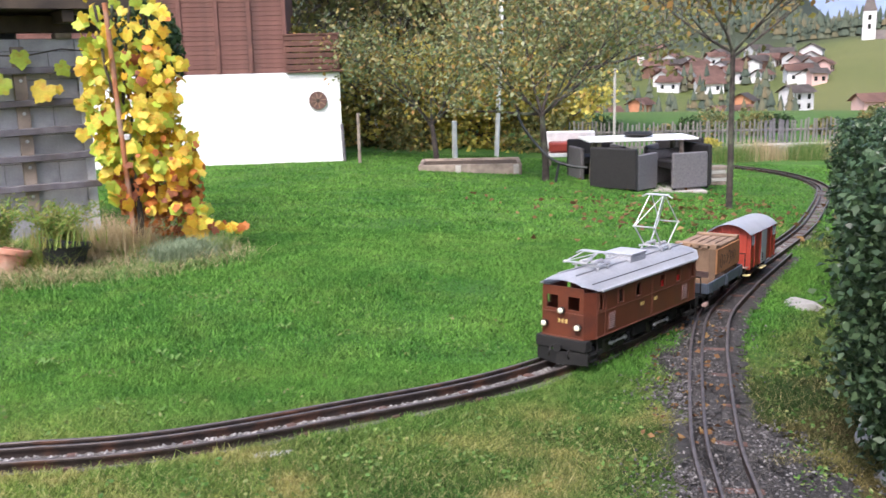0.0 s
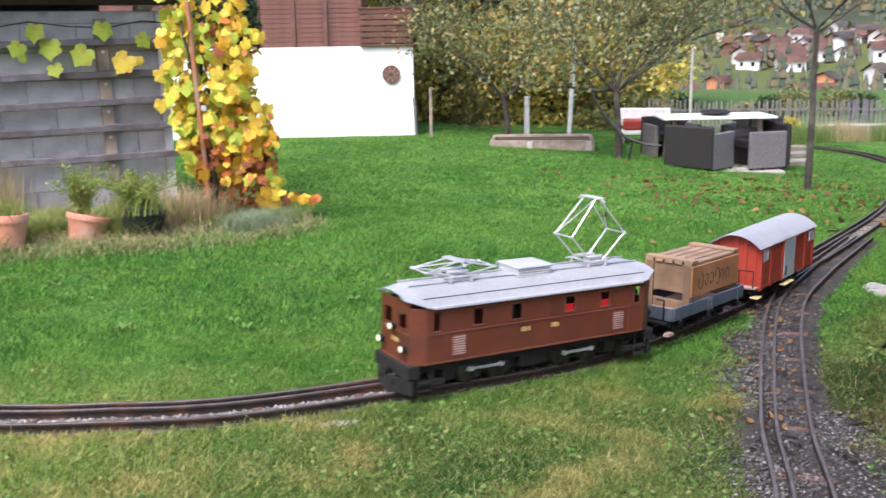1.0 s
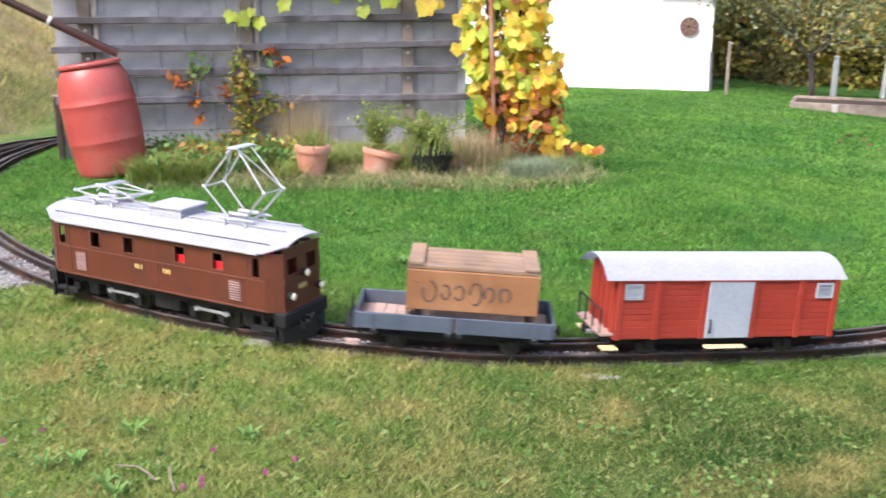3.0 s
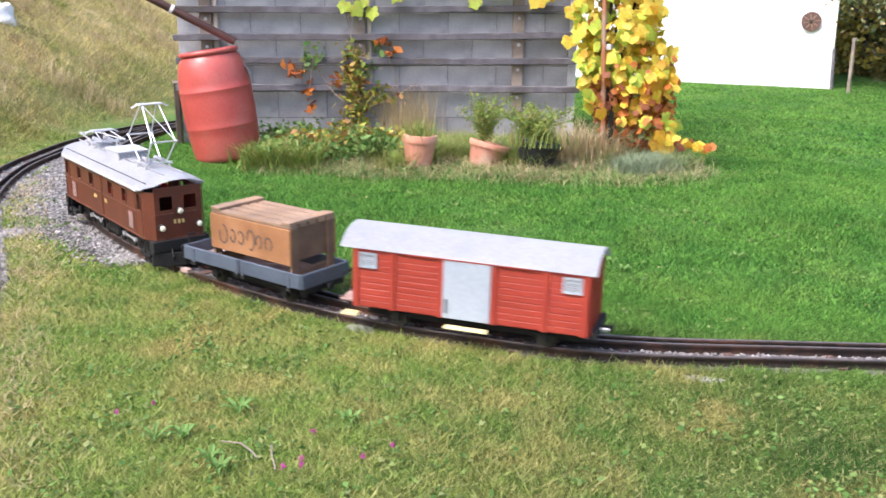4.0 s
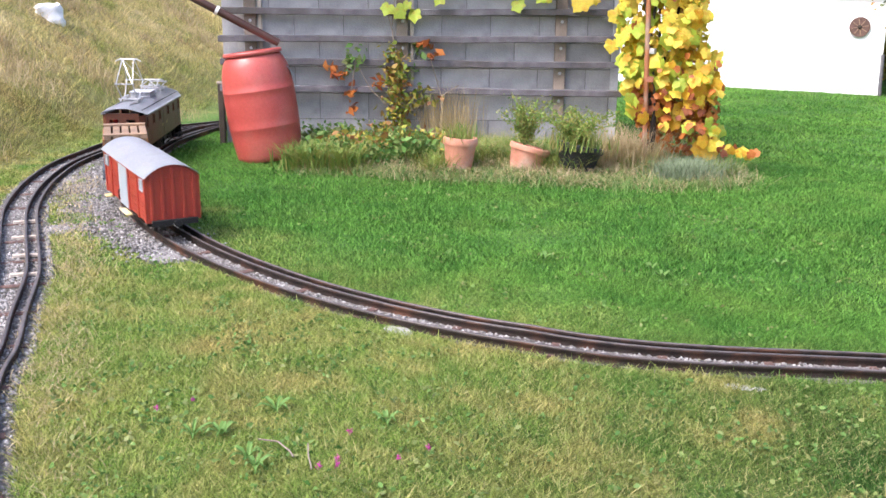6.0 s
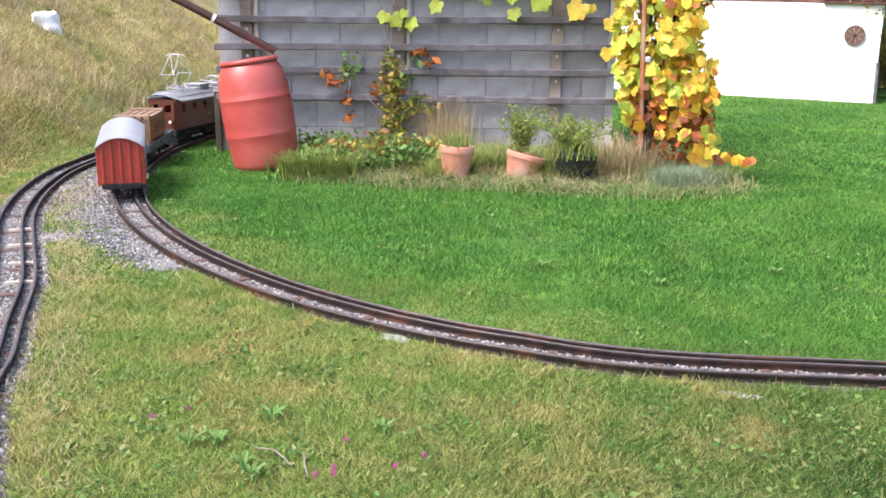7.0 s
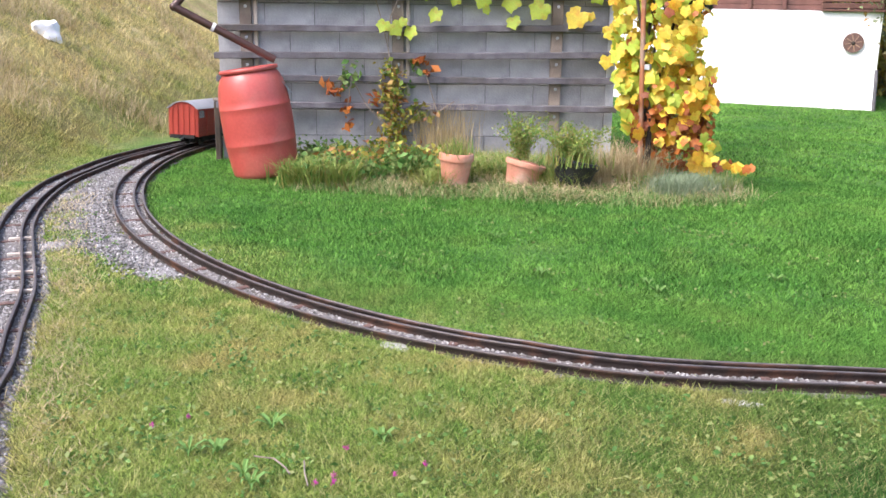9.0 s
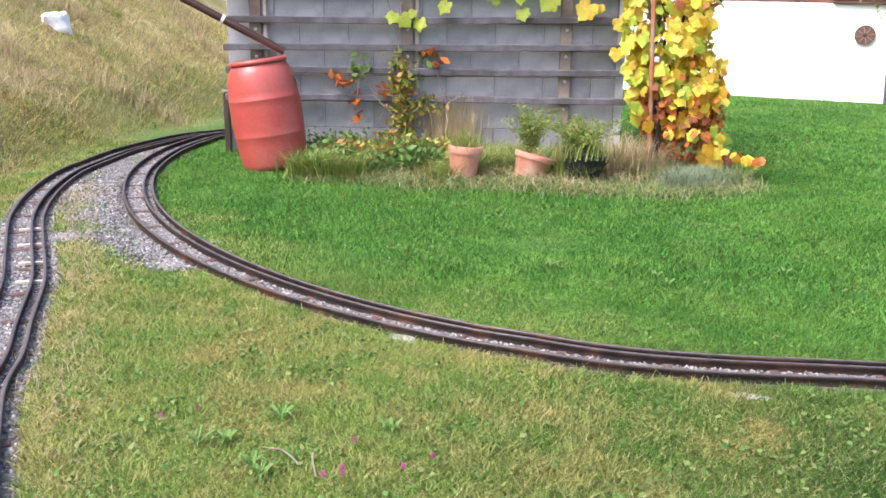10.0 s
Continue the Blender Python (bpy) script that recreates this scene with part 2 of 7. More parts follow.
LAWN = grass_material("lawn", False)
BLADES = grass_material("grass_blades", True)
STEEL = surface("rail_steel", (0.02, 0.014, 0.012), (0.042, 0.029, 0.024), 0.65, 0.3, 20, 90, 0.3, (0.11, 0.05, 0.03), 6)
RAIL_HEAD = surface("rail_head", (0.085, 0.072, 0.068), (0.14, 0.12, 0.115), 0.5, 0.4, 20, 90, 0.1)
RUST = surface("rusty_steel", (0.08, 0.045, 0.037), (0.14, 0.08, 0.065), 0.8, 0.1, 18, 80, 0.4)
BALLAST = surface("ballast_bed", (0.12, 0.11, 0.102), (0.23, 0.212, 0.2), 0.95, 0, 30, 120, 0.9, (0.05, 0.045, 0.035), 2.2, depth=0.03)
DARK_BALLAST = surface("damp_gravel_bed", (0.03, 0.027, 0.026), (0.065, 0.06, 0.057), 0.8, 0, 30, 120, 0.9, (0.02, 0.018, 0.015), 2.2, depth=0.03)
STONE = surface("ballast_stone", (0.17, 0.16, 0.16), (0.34, 0.33, 0.33), 0.9, 0, 8, 60, 0.4, None, 1, 0.35)
BLOCK = surface("concrete_block", (0.25, 0.25, 0.26), (0.41, 0.41, 0.42), 0.95, 0, 4, 70, 0.5, (0.16, 0.16, 0.172), 2.2, 0.16)
MORTAR = surface("mortar", (0.12, 0.12, 0.12), (0.2, 0.2, 0.2), 0.95, 0, 4, 80, 0.5)
PALE_LATH = surface("pale_lath", (0.36, 0.3, 0.25), (0.52, 0.46, 0.4), 0.85, 0, 9, 110, 0.3)
SLAT = surface("grey_weathered_wood", (0.08, 0.075, 0.086), (0.17, 0.158, 0.175), 0.85, 0, 9, 120, 0.4, (0.08, 0.07, 0.065), 3)
OLDWOOD = surface("old_wood", (0.2, 0.16, 0.13), (0.34, 0.28, 0.23), 0.85, 0, 7, 100, 0.4, (0.12, 0.09, 0.07), 3)
DARKWOOD = surface("dark_wood", (0.03, 0.022, 0.017), (0.07, 0.05, 0.035), 0.8, 0, 6, 90, 0.4)
REDDRUM = surface("red_plastic", (0.36, 0.06, 0.05), (0.43, 0.085, 0.07), 0.36, 0, 3, 50, 0.06, (0.36, 0.1, 0.08), 3)
BROWNPIPE = surface("brown_metal", (0.07, 0.035, 0.028), (0.1, 0.05, 0.04), 0.4, 0.2, 8, 60, 0.1)
TERRA = surface("terracotta", (0.45, 0.19, 0.12), (0.55, 0.27, 0.19), 0.85, 0, 7, 60, 0.2, (0.5, 0.36, 0.28), 5)
BLACKPOT = surface("black_plastic", (0.012, 0.013, 0.016), (0.025, 0.027, 0.03), 0.5, 0, 7, 60, 0.1)
SOIL = surface("soil", (0.03, 0.02, 0.013), (0.08, 0.055, 0.035), 1, 0, 20, 90, 0.8)
PLASTER = surface("white_plaster", (0.86, 0.86, 0.86), (0.9, 0.9, 0.9), 0.9, 0, 2, 60, 0.15, (0.82, 0.82, 0.81), 0.8, 0.0)
CLADDING = surface("red_brown_boards", (0.13, 0.056, 0.046), (0.19, 0.085, 0.068), 0.75, 0, 4, 50, 0.25, (0.095, 0.045, 0.038), 1.5, 0.1)
BALCONY = surface("brown_boards", (0.085, 0.036, 0.026), (0.14, 0.06, 0.042), 0.75, 0, 4, 50, 0.25, None, 1, 0.15)
LOCO = surface("brown_paint", (0.095, 0.027, 0.015), (0.122, 0.034, 0.018), 0.4, 0, 5, 60, 0.03, (0.075, 0.026, 0.018), 8, 0.02)
LOCO_TRIM = surface("brown_trim", (0.11, 0.04, 0.025), (0.135, 0.05, 0.032), 0.45, 0, 5, 60, 0.03)
ROOF = surface("silver_paint", (0.37, 0.385, 0.42), (0.46, 0.475, 0.51), 0.5, 0.0, 5, 70, 0.05, (0.34, 0.345, 0.37), 5)
SILVER = surface("silver_metal", (0.5, 0.5, 0.52), (0.62, 0.62, 0.64), 0.4, 0.55, 12, 70, 0.05)
BLACK = surface("black_iron", (0.004, 0.004, 0.004), (0.009, 0.0085, 0.008), 0.8, 0.0, 12, 70, 0.2)
WHEEL = surface("wheel_steel", (0.03, 0.028, 0.027), (0.07, 0.062, 0.058), 0.45, 0.6, 12, 70, 0.1)
INSIDE = surface("dark_inside", (0.01, 0.009, 0.009), (0.02, 0.018, 0.017), 0.9, 0, 4, 40, 0)
CAR_RED = surface("red_paint", (0.27, 0.03, 0.017), (0.34, 0.045, 0.026), 0.5, 0, 5, 60, 0.05, (0.28, 0.03, 0.02), 6, 0.05)
CAR_GREY = surface("light_grey_paint", (0.27, 0.31, 0.35), (0.33, 0.37, 0.41), 0.5, 0, 5, 60, 0.04)
WHITE = surface("pale_paint", (0.62, 0.62, 0.62), (0.75, 0.75, 0.74), 0.6, 0, 8, 60, 0.05)
FLAT_BLUE = surface("blue_grey_paint", (0.05, 0.066, 0.092), (0.078, 0.098, 0.13), 0.55, 0, 7, 70, 0.1, (0.06, 0.07, 0.09), 6)
PLANK = surface("pinkish_planks", (0.3, 0.2, 0.17), (0.42, 0.3, 0.26), 0.85, 0, 9, 90, 0.3)
CRATE = surface("crate_wood", (0.2, 0.13, 0.085), (0.3, 0.205, 0.14), 0.8, 0, 6, 110, 0.3, (0.33, 0.2, 0.11), 4)
CRATE_SIDE = surface("orange_crate_wood", (0.2, 0.088, 0.034), (0.3, 0.14, 0.058), 0.75, 0, 6, 110, 0.3, (0.3, 0.15, 0.07), 4)
CRATE_DARK = surface("dark_crate_wood", (0.1, 0.062, 0.038), (0.18, 0.115, 0.07), 0.85, 0, 8, 110, 0.3)
INK = surface("black_ink", (0.05, 0.035, 0.03), (0.1, 0.07, 0.055), 0.8, 0, 40, 120, 0)
GOLD = surface("yellow_lettering", (0.5, 0.36, 0.12), (0.6, 0.45, 0.17), 0.5, 0, 30, 90, 0)
LAMP_GLASS = surface("lamp_lens", (0.75, 0.68, 0.5), (0.85, 0.8, 0.65), 0.15, 0, 9, 60, 0)
SEAT_RED = surface("red_curtain", (0.6, 0.01, 0.015), (0.7, 0.02, 0.025), 0.6, 0, 9, 60, 0)
STEP_YELLOW = surface("pale_yellow_board", (0.6, 0.48, 0.22), (0.72, 0.6, 0.32), 0.8, 0, 9, 60, 0.1)
RATTAN_DARK = surface("dark_wicker", (0.008, 0.007, 0.008), (0.016, 0.014, 0.014), 0.6, 0, 30, 160, 0.6)
RATTAN = surface("grey_wicker", (0.11, 0.1, 0.108), (0.165, 0.155, 0.16), 0.65, 0, 30, 160, 0.6)
BARK = surface("bark", (0.026, 0.02, 0.017), (0.065, 0.052, 0.045), 0.95, 0, 15, 90, 0.8, (0.11, 0.12, 0.08), 4)
CONCRETE = surface("pale_concrete", (0.36, 0.34, 0.31), (0.48, 0.46, 0.43), 0.9, 0, 5, 70, 0.3, (0.28, 0.26, 0.23), 2)
ROCK = surface("grey_rock", (0.3, 0.29, 0.28), (0.45, 0.44, 0.42), 0.9, 0, 6, 50, 0.6, (0.2, 0.2, 0.16), 3)
RUBBER = surface("black_hose", (0.012, 0.014, 0.015), (0.03, 0.033, 0.035), 0.45, 0, 9, 60, 0.1)
GLASS_DARK = surface("dark_window", (0.01, 0.011, 0.013), (0.02, 0.022, 0.025), 0.1, 0, 9, 60, 0)

VINE_GREEN = leafy("vine_yellow_green", [(0.3, 0.42, 0.04), (0.5, 0.55, 0.05), (0.62, 0.56, 0.06)])
VINE_YELLOW = leafy("vine_yellow", [(0.62, 0.46, 0.03), (0.72, 0.55, 0.06), (0.6, 0.36, 0.03)])
VINE_RED = leafy("vine_orange_brown", [(0.35, 0.1, 0.03), (0.55, 0.2, 0.04), (0.28, 0.07, 0.03)])
IVY = leafy("creeper_leaves", [(0.1, 0.2, 0.03), (0.25, 0.3, 0.05), (0.4, 0.34, 0.06), (0.3, 0.12, 0.05), (0.12, 0.22, 0.04)])
WEED = leafy("weed_leaves", [(0.06, 0.15, 0.03), (0.1, 0.21, 0.045), (0.17, 0.28, 0.07), (0.25, 0.27, 0.1), (0.08, 0.18, 0.035)])
STRAW = leafy("dry_stalks", [(0.42, 0.33, 0.18), (0.52, 0.43, 0.26), (0.35, 0.27, 0.14)])
FERN = leafy("fern_leaves", [(0.1, 0.2, 0.04), (0.2, 0.3, 0.06), (0.3, 0.32, 0.08), (0.26, 0.2, 0.07)])
HERB = leafy("grey_herb_leaves", [(0.2, 0.26, 0.15), (0.3, 0.36, 0.24), (0.14, 0.2, 0.09)])
HEDGE = leafy("laurel_leaves", [(0.02, 0.045, 0.02), (0.04, 0.075, 0.032), (0.09, 0.14, 0.07), (0.025, 0.05, 0.024), (0.05, 0.09, 0.04)], 0.32, 0.12)
APPLE = leafy("apple_leaves", [(0.1, 0.15, 0.06), (0.16, 0.21, 0.09), (0.27, 0.3, 0.17), (0.34, 0.26, 0.08), (0.13, 0.19, 0.075), (0.4, 0.22, 0.07)], 0.4)
MAPLE = leafy("autumn_leaves", [(0.14, 0.15, 0.04), (0.22, 0.18, 0.04), (0.28, 0.15, 0.04), (0.1, 0.14, 0.04)], 0.5)
AUTUMN = leafy("yellow_autumn_leaves", [(0.42, 0.38, 0.07), (0.55, 0.45, 0.09), (0.35, 0.36, 0.09), (0.45, 0.28, 0.07)], 0.6)
WOODS = leafy("wood_leaves", [(0.11, 0.14, 0.055), (0.18, 0.2, 0.075), (0.27, 0.24, 0.08), (0.13, 0.16, 0.06), (0.26, 0.17, 0.06)], 0.6)
DARKBUSH = leafy("dark_bush_leaves", [(0.03, 0.06, 0.025), (0.05, 0.09, 0.035), (0.07, 0.12, 0.04)], 0.5)
# Greens greyed for distance: the haze is put into the leaf colours.
CONIFER = leafy("far_conifers", [(0.045, 0.062, 0.046), (0.06, 0.078, 0.055), (0.08, 0.092, 0.06), (0.12, 0.1, 0.055)], 0.9, 0.0)
FALLEN = leafy("fallen_leaves", [(0.12, 0.06, 0.03), (0.2, 0.11, 0.05), (0.3, 0.2, 0.08)], 0.8)
PINK = leafy("clover_flowers", [(0.5, 0.05, 0.3), (0.6, 0.1, 0.4), (0.35, 0.06, 0.15)], 0.7)
ROOF_RED = surface("far_roof", (0.16, 0.09, 0.075), (0.24, 0.14, 0.11), 0.9, 0, 0.5, 5, 0)
ROOF_DARK = surface("far_dark_roof", (0.09, 0.075, 0.07), (0.15, 0.13, 0.12), 0.9, 0, 0.5, 5, 0)
FAR_WHITE = surface("far_render", (0.55, 0.55, 0.56), (0.66, 0.66, 0.66), 0.9, 0, 0.5, 5, 0)
FAR_PINK = surface("far_pink_render", (0.55, 0.36, 0.33), (0.62, 0.42, 0.38), 0.9, 0, 0.5, 5, 0)
FAR_ORANGE = surface("far_orange_wood", (0.4, 0.17, 0.09), (0.5, 0.24, 0.13), 0.9, 0, 0.5, 5, 0)
FAR_BROWN = surface("far_brown_wood", (0.13, 0.07, 0.05), (0.2, 0.11, 0.08), 0.9, 0, 0.5, 5, 0)
FENCE = surface("pale_fence_wood", (0.13, 0.12, 0.115), (0.23, 0.215, 0.2), 0.9, 0, 3, 30, 0.2)
# The ridge's blue is distance haze put into its own colour.
HAZE_BLUE = surface("hazed_mountain", (0.2, 0.27, 0.42), (0.25, 0.32, 0.47), 1.0, 0, 0.002, 0.02, 0)
# ---- ground ----
def grid_lines(lo, hi, step, far_lo, far_hi):
    near = np.arange(lo, hi + 1e-6, step)
    up = [hi]
    while up[-1] < far_hi:
        up.append(up[-1] + max(step, (up[-1] - hi + step) * 0.16))
    down = [lo]
    while down[-1] > far_lo:
        down.append(down[-1] - max(step, (lo - down[-1] + step) * 0.16))
    return np.concatenate([down[:0:-1], near, up[1:]])


def build_ground():
    xs, ys = grid_lines(-10, 8, 0.15, -2600, 2600), grid_lines(0, 22, 0.15, -600, 3200)
    gx, gy = np.meshgrid(xs, ys)
    gz = ground_z(gx, gy) + 0.006 * np.sin(gx * 5.1 + np.sin(gy * 3.3)) * np.sin(gy * 4.3)
    far = np.hypot(gx, gy)
    gz += np.where(far > 120, 0.012 * far * (np.sin(gx * 0.021 + 1) * np.sin(gy * 0.017) + 0.5 * np.sin(gx * 0.05 + gy * 0.043)), 0) * smooth_step((far - 420) / 300)
    nx, ny = len(xs), len(ys)
    i = np.arange((ny - 1) * nx).reshape(ny - 1, nx)[:, :-1].ravel()
    me = fast_mesh("ground", np.stack([gx.ravel(), gy.ravel(), gz.ravel()], 1), np.stack([i, i + 1, i + nx + 1, i + nx], 1), LAWN)
    me.shade_smooth()
    tagged(new("ground", me), "green lawn running out to meadows and wooded slopes", "lawn", kind="structure")


build_ground()


def side_points(line, off, z):
    d = np.gradient(line, axis=0)
    d /= np.linalg.norm(d, axis=1)[:, None]
    p = line + np.stack([-d[:, 1], d[:, 0]], 1) * off
    return np.column_stack([p, base_z(line[:, 0], line[:, 1]) + z])


def sweep(name, line, off, profile, top=None, mats=(STEEL,), parent=None):
    """Sweep a profile of (sideways, up) along a line on the ground."""
    rows = [side_points(line, off + a, b) for a, b in profile]
    k, n = len(profile), len(line)
    verts = np.concatenate(rows)
    faces, tops = [], []
    for j in range(k):
        for i in range(n - 1):
            a, b = j * n + i, ((j + 1) % k) * n + i
            faces.append((a, a + 1, b + 1, b))
            tops.append(top is not None and j in top)
    me = fast_mesh(name, verts, np.array(faces), mats[0])
    for m in mats[1:]:
        me.materials.append(m)
    me.polygons.foreach_set("material_index", np.array(tops, dtype=np.int32))
    ob = new(name, me)
    ob.parent = parent
    return ob


RAIL_PROFILE = [(-0.014, -0.01), (-0.014, -0.004), (-0.005, 0.0), (-0.004, 0.028), (-0.0075, 0.031), (-0.0075, 0.043), (-0.005, 0.045),
                (0.005, 0.045), (0.0075, 0.043), (0.0075, 0.031), (0.004, 0.028), (0.005, 0.0), (0.014, -0.004), (0.014, -0.01)]


def build_track(label, line, offsets, every, reach=0.125):
    track = thing("railway_track", label, "track", kind="structure")
    for o in offsets:
        tagged(sweep("rail", line, o, RAIL_PROFILE, (6, 5, 7), (STEEL, RAIL_HEAD), track), "brown steel rail with a worn bright head")
    bm = bmesh.new()
    box(bm, -0.019, 0.019, -reach, reach, -0.02, 0.0125, bevel=0.003)
    me = mesh_of("sleeper", bm, RUST)
    s = lengths(line)
    for d in np.arange(0.1, s[-1], every):
        x, y = (np.interp(d, s, line[:, k]) for k in (0, 1))
        x2, y2 = (np.interp(d + 0.03, s, line[:, k]) for k in (0, 1))
        ob = new("sleeper", me)
        ob.parent = track
        ob.matrix_basis = pose(x, y, float(base_z(x, y)), rz=math.degrees(math.atan2(y2 - y, x2 - x)) + random.uniform(-2, 2))
    return track


build_track("curved dual-gauge garden railway track of three brown steel rails", main_line, (0.092, -0.092, -0.035), 0.42, 0.105)
build_track("grey weathered three-rail track curving along the grassy bank", loop_line, (0.092, -0.092, -0.035), 0.4)
def pale_sleepers():
    """A few bleached planks under the side track."""
    for x, y in ((-3.88, 2.78), (-4.14, 2.99), (-4.44, 3.21), (-4.72, 3.43)):
        ob = thing("bleached_plank", "bleached pale wooden plank across the side track", "plank", pose(x, y, 0.02, rz=-50 + 10 * (y - 2.8)), "planks in the side track")
        bm = bmesh.new()
        box(bm, -0.01, 0.01, -0.085, 0.04, -0.01, 0.008, pose(0, 0, 0, rz=90 + 92), bevel=0.003)
        part("plank", bm, PALE_LATH, ob)


build_track("three-rail siding in dark gravel leading off the curve", siding_line[10:], (0.092, -0.092, 0.035), 0.45)


def ribbon(name, line, half, z, material, label, ragged=0.05):
    """A gravel strip with an uneven edge, under a track."""
    n = len(line)
    d = np.gradient(line, axis=0)
    d /= np.linalg.norm(d, axis=1)[:, None]
    nor = np.stack([-d[:, 1], d[:, 0]], 1)
    cols = []
    for k in np.linspace(-1, 1, 7):
        edge = half * k + (np.random.uniform(-ragged, ragged, n) if abs(k) == 1 else 0)
        q = line + nor * np.reshape(edge, (-1, 1))
        cols.append(np.column_stack([q, base_z(line[:, 0], line[:, 1]) + z * (1 - 0.7 * abs(k) ** 4)]))
    v = np.concatenate(cols)
    f = [(j * n + i, j * n + i + 1, (j + 1) * n + i + 1, (j + 1) * n + i) for j in range(6) for i in range(n - 1)]
    return tagged(new(name, fast_mesh(name, v, np.array(f), material)), label, "gravel", kind="stuff")


ribbon("ballast", main_line, 0.115, 0.006, BALLAST, "grey gravel ballast between the rails", 0.03)
ribbon("ballast", loop_line, 0.17, 0.007, BALLAST, "grey gravel ballast under the side track", 0.05)
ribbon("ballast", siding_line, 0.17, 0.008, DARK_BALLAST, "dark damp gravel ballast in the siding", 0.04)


def patch(name, pts, z, material, label, category="gravel"):
    """A patch of loose ground with an uneven rim."""
    bm = bmesh.new()
    rim = spline(list(pts) + [pts[0]], 8)[:-1]
    rim = rim + np.random.uniform(-0.05, 0.05, rim.shape)
    c = rim.mean(0)
    rings = [[bm.verts.new((*(c + (p - c) * k), float(base_z(*(c + (p - c) * k))) + z * (1 if k < 0.9 else 0.1))) for p in rim] for k in (1.0, 0.85, 0.5)]
    mid = bm.verts.new((*c, float(base_z(*c)) + z))
    n = len(rim)
    for a, b in zip(rings, rings[1:]):
        for i in range(n):
            bm.faces.new((a[i], a[(i + 1) % n], b[(i + 1) % n], b[i]))
    for i in range(n):
        bm.faces.new((rings[-1][i], rings[-1][(i + 1) % n], mid))
    return tagged(part(name, bm, material), label, category, kind="stuff")


GRAVEL_SPOTS = [(-3.55, 3.4, 0.1), (-4.45, 3.46, 0.1), (-5.5, 4.35, 0.1), (-6.2, 5.95, 0.1)]
gravel_line = spline([(-3.6, 3.47), (-3.95, 3.62), (-4.4, 3.72), (-4.85, 4.02), (-5.22, 4.38), (-5.58, 4.85), (-5.86, 5.3), (-6.08, 5.75)], 10)
ribbon("gravel", gravel_line, 0.19, 0.005, BALLAST, "pale gravel between the two tracks", 0.07)
for k, (x, y, r) in enumerate(GRAVEL_SPOTS):
    patch("gravel", [(x + r * math.cos(a), y + r * math.sin(a)) for a in (0, 1.05, 2.1, 3.15, 4.2, 5.25)], 0.006 + 0.0005 * k, BALLAST, "pale gravel beside the tracks")
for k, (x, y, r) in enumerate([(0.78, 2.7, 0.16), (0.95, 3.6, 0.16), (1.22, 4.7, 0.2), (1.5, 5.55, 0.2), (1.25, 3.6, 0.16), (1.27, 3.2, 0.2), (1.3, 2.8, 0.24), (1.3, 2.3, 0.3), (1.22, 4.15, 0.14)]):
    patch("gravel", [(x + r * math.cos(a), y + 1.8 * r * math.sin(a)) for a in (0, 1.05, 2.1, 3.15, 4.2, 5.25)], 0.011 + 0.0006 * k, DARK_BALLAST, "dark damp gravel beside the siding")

# ---- block shed ----
SHED = Matrix.Translation((-5.16, 6.5, 0)) @ pose(0, 0, 0, rz=32)
SHED_L, SHED_H, SHED_X0 = 2.69, 1.61, -0.6
COURSE, BLOCK_W = 0.217, 0.406


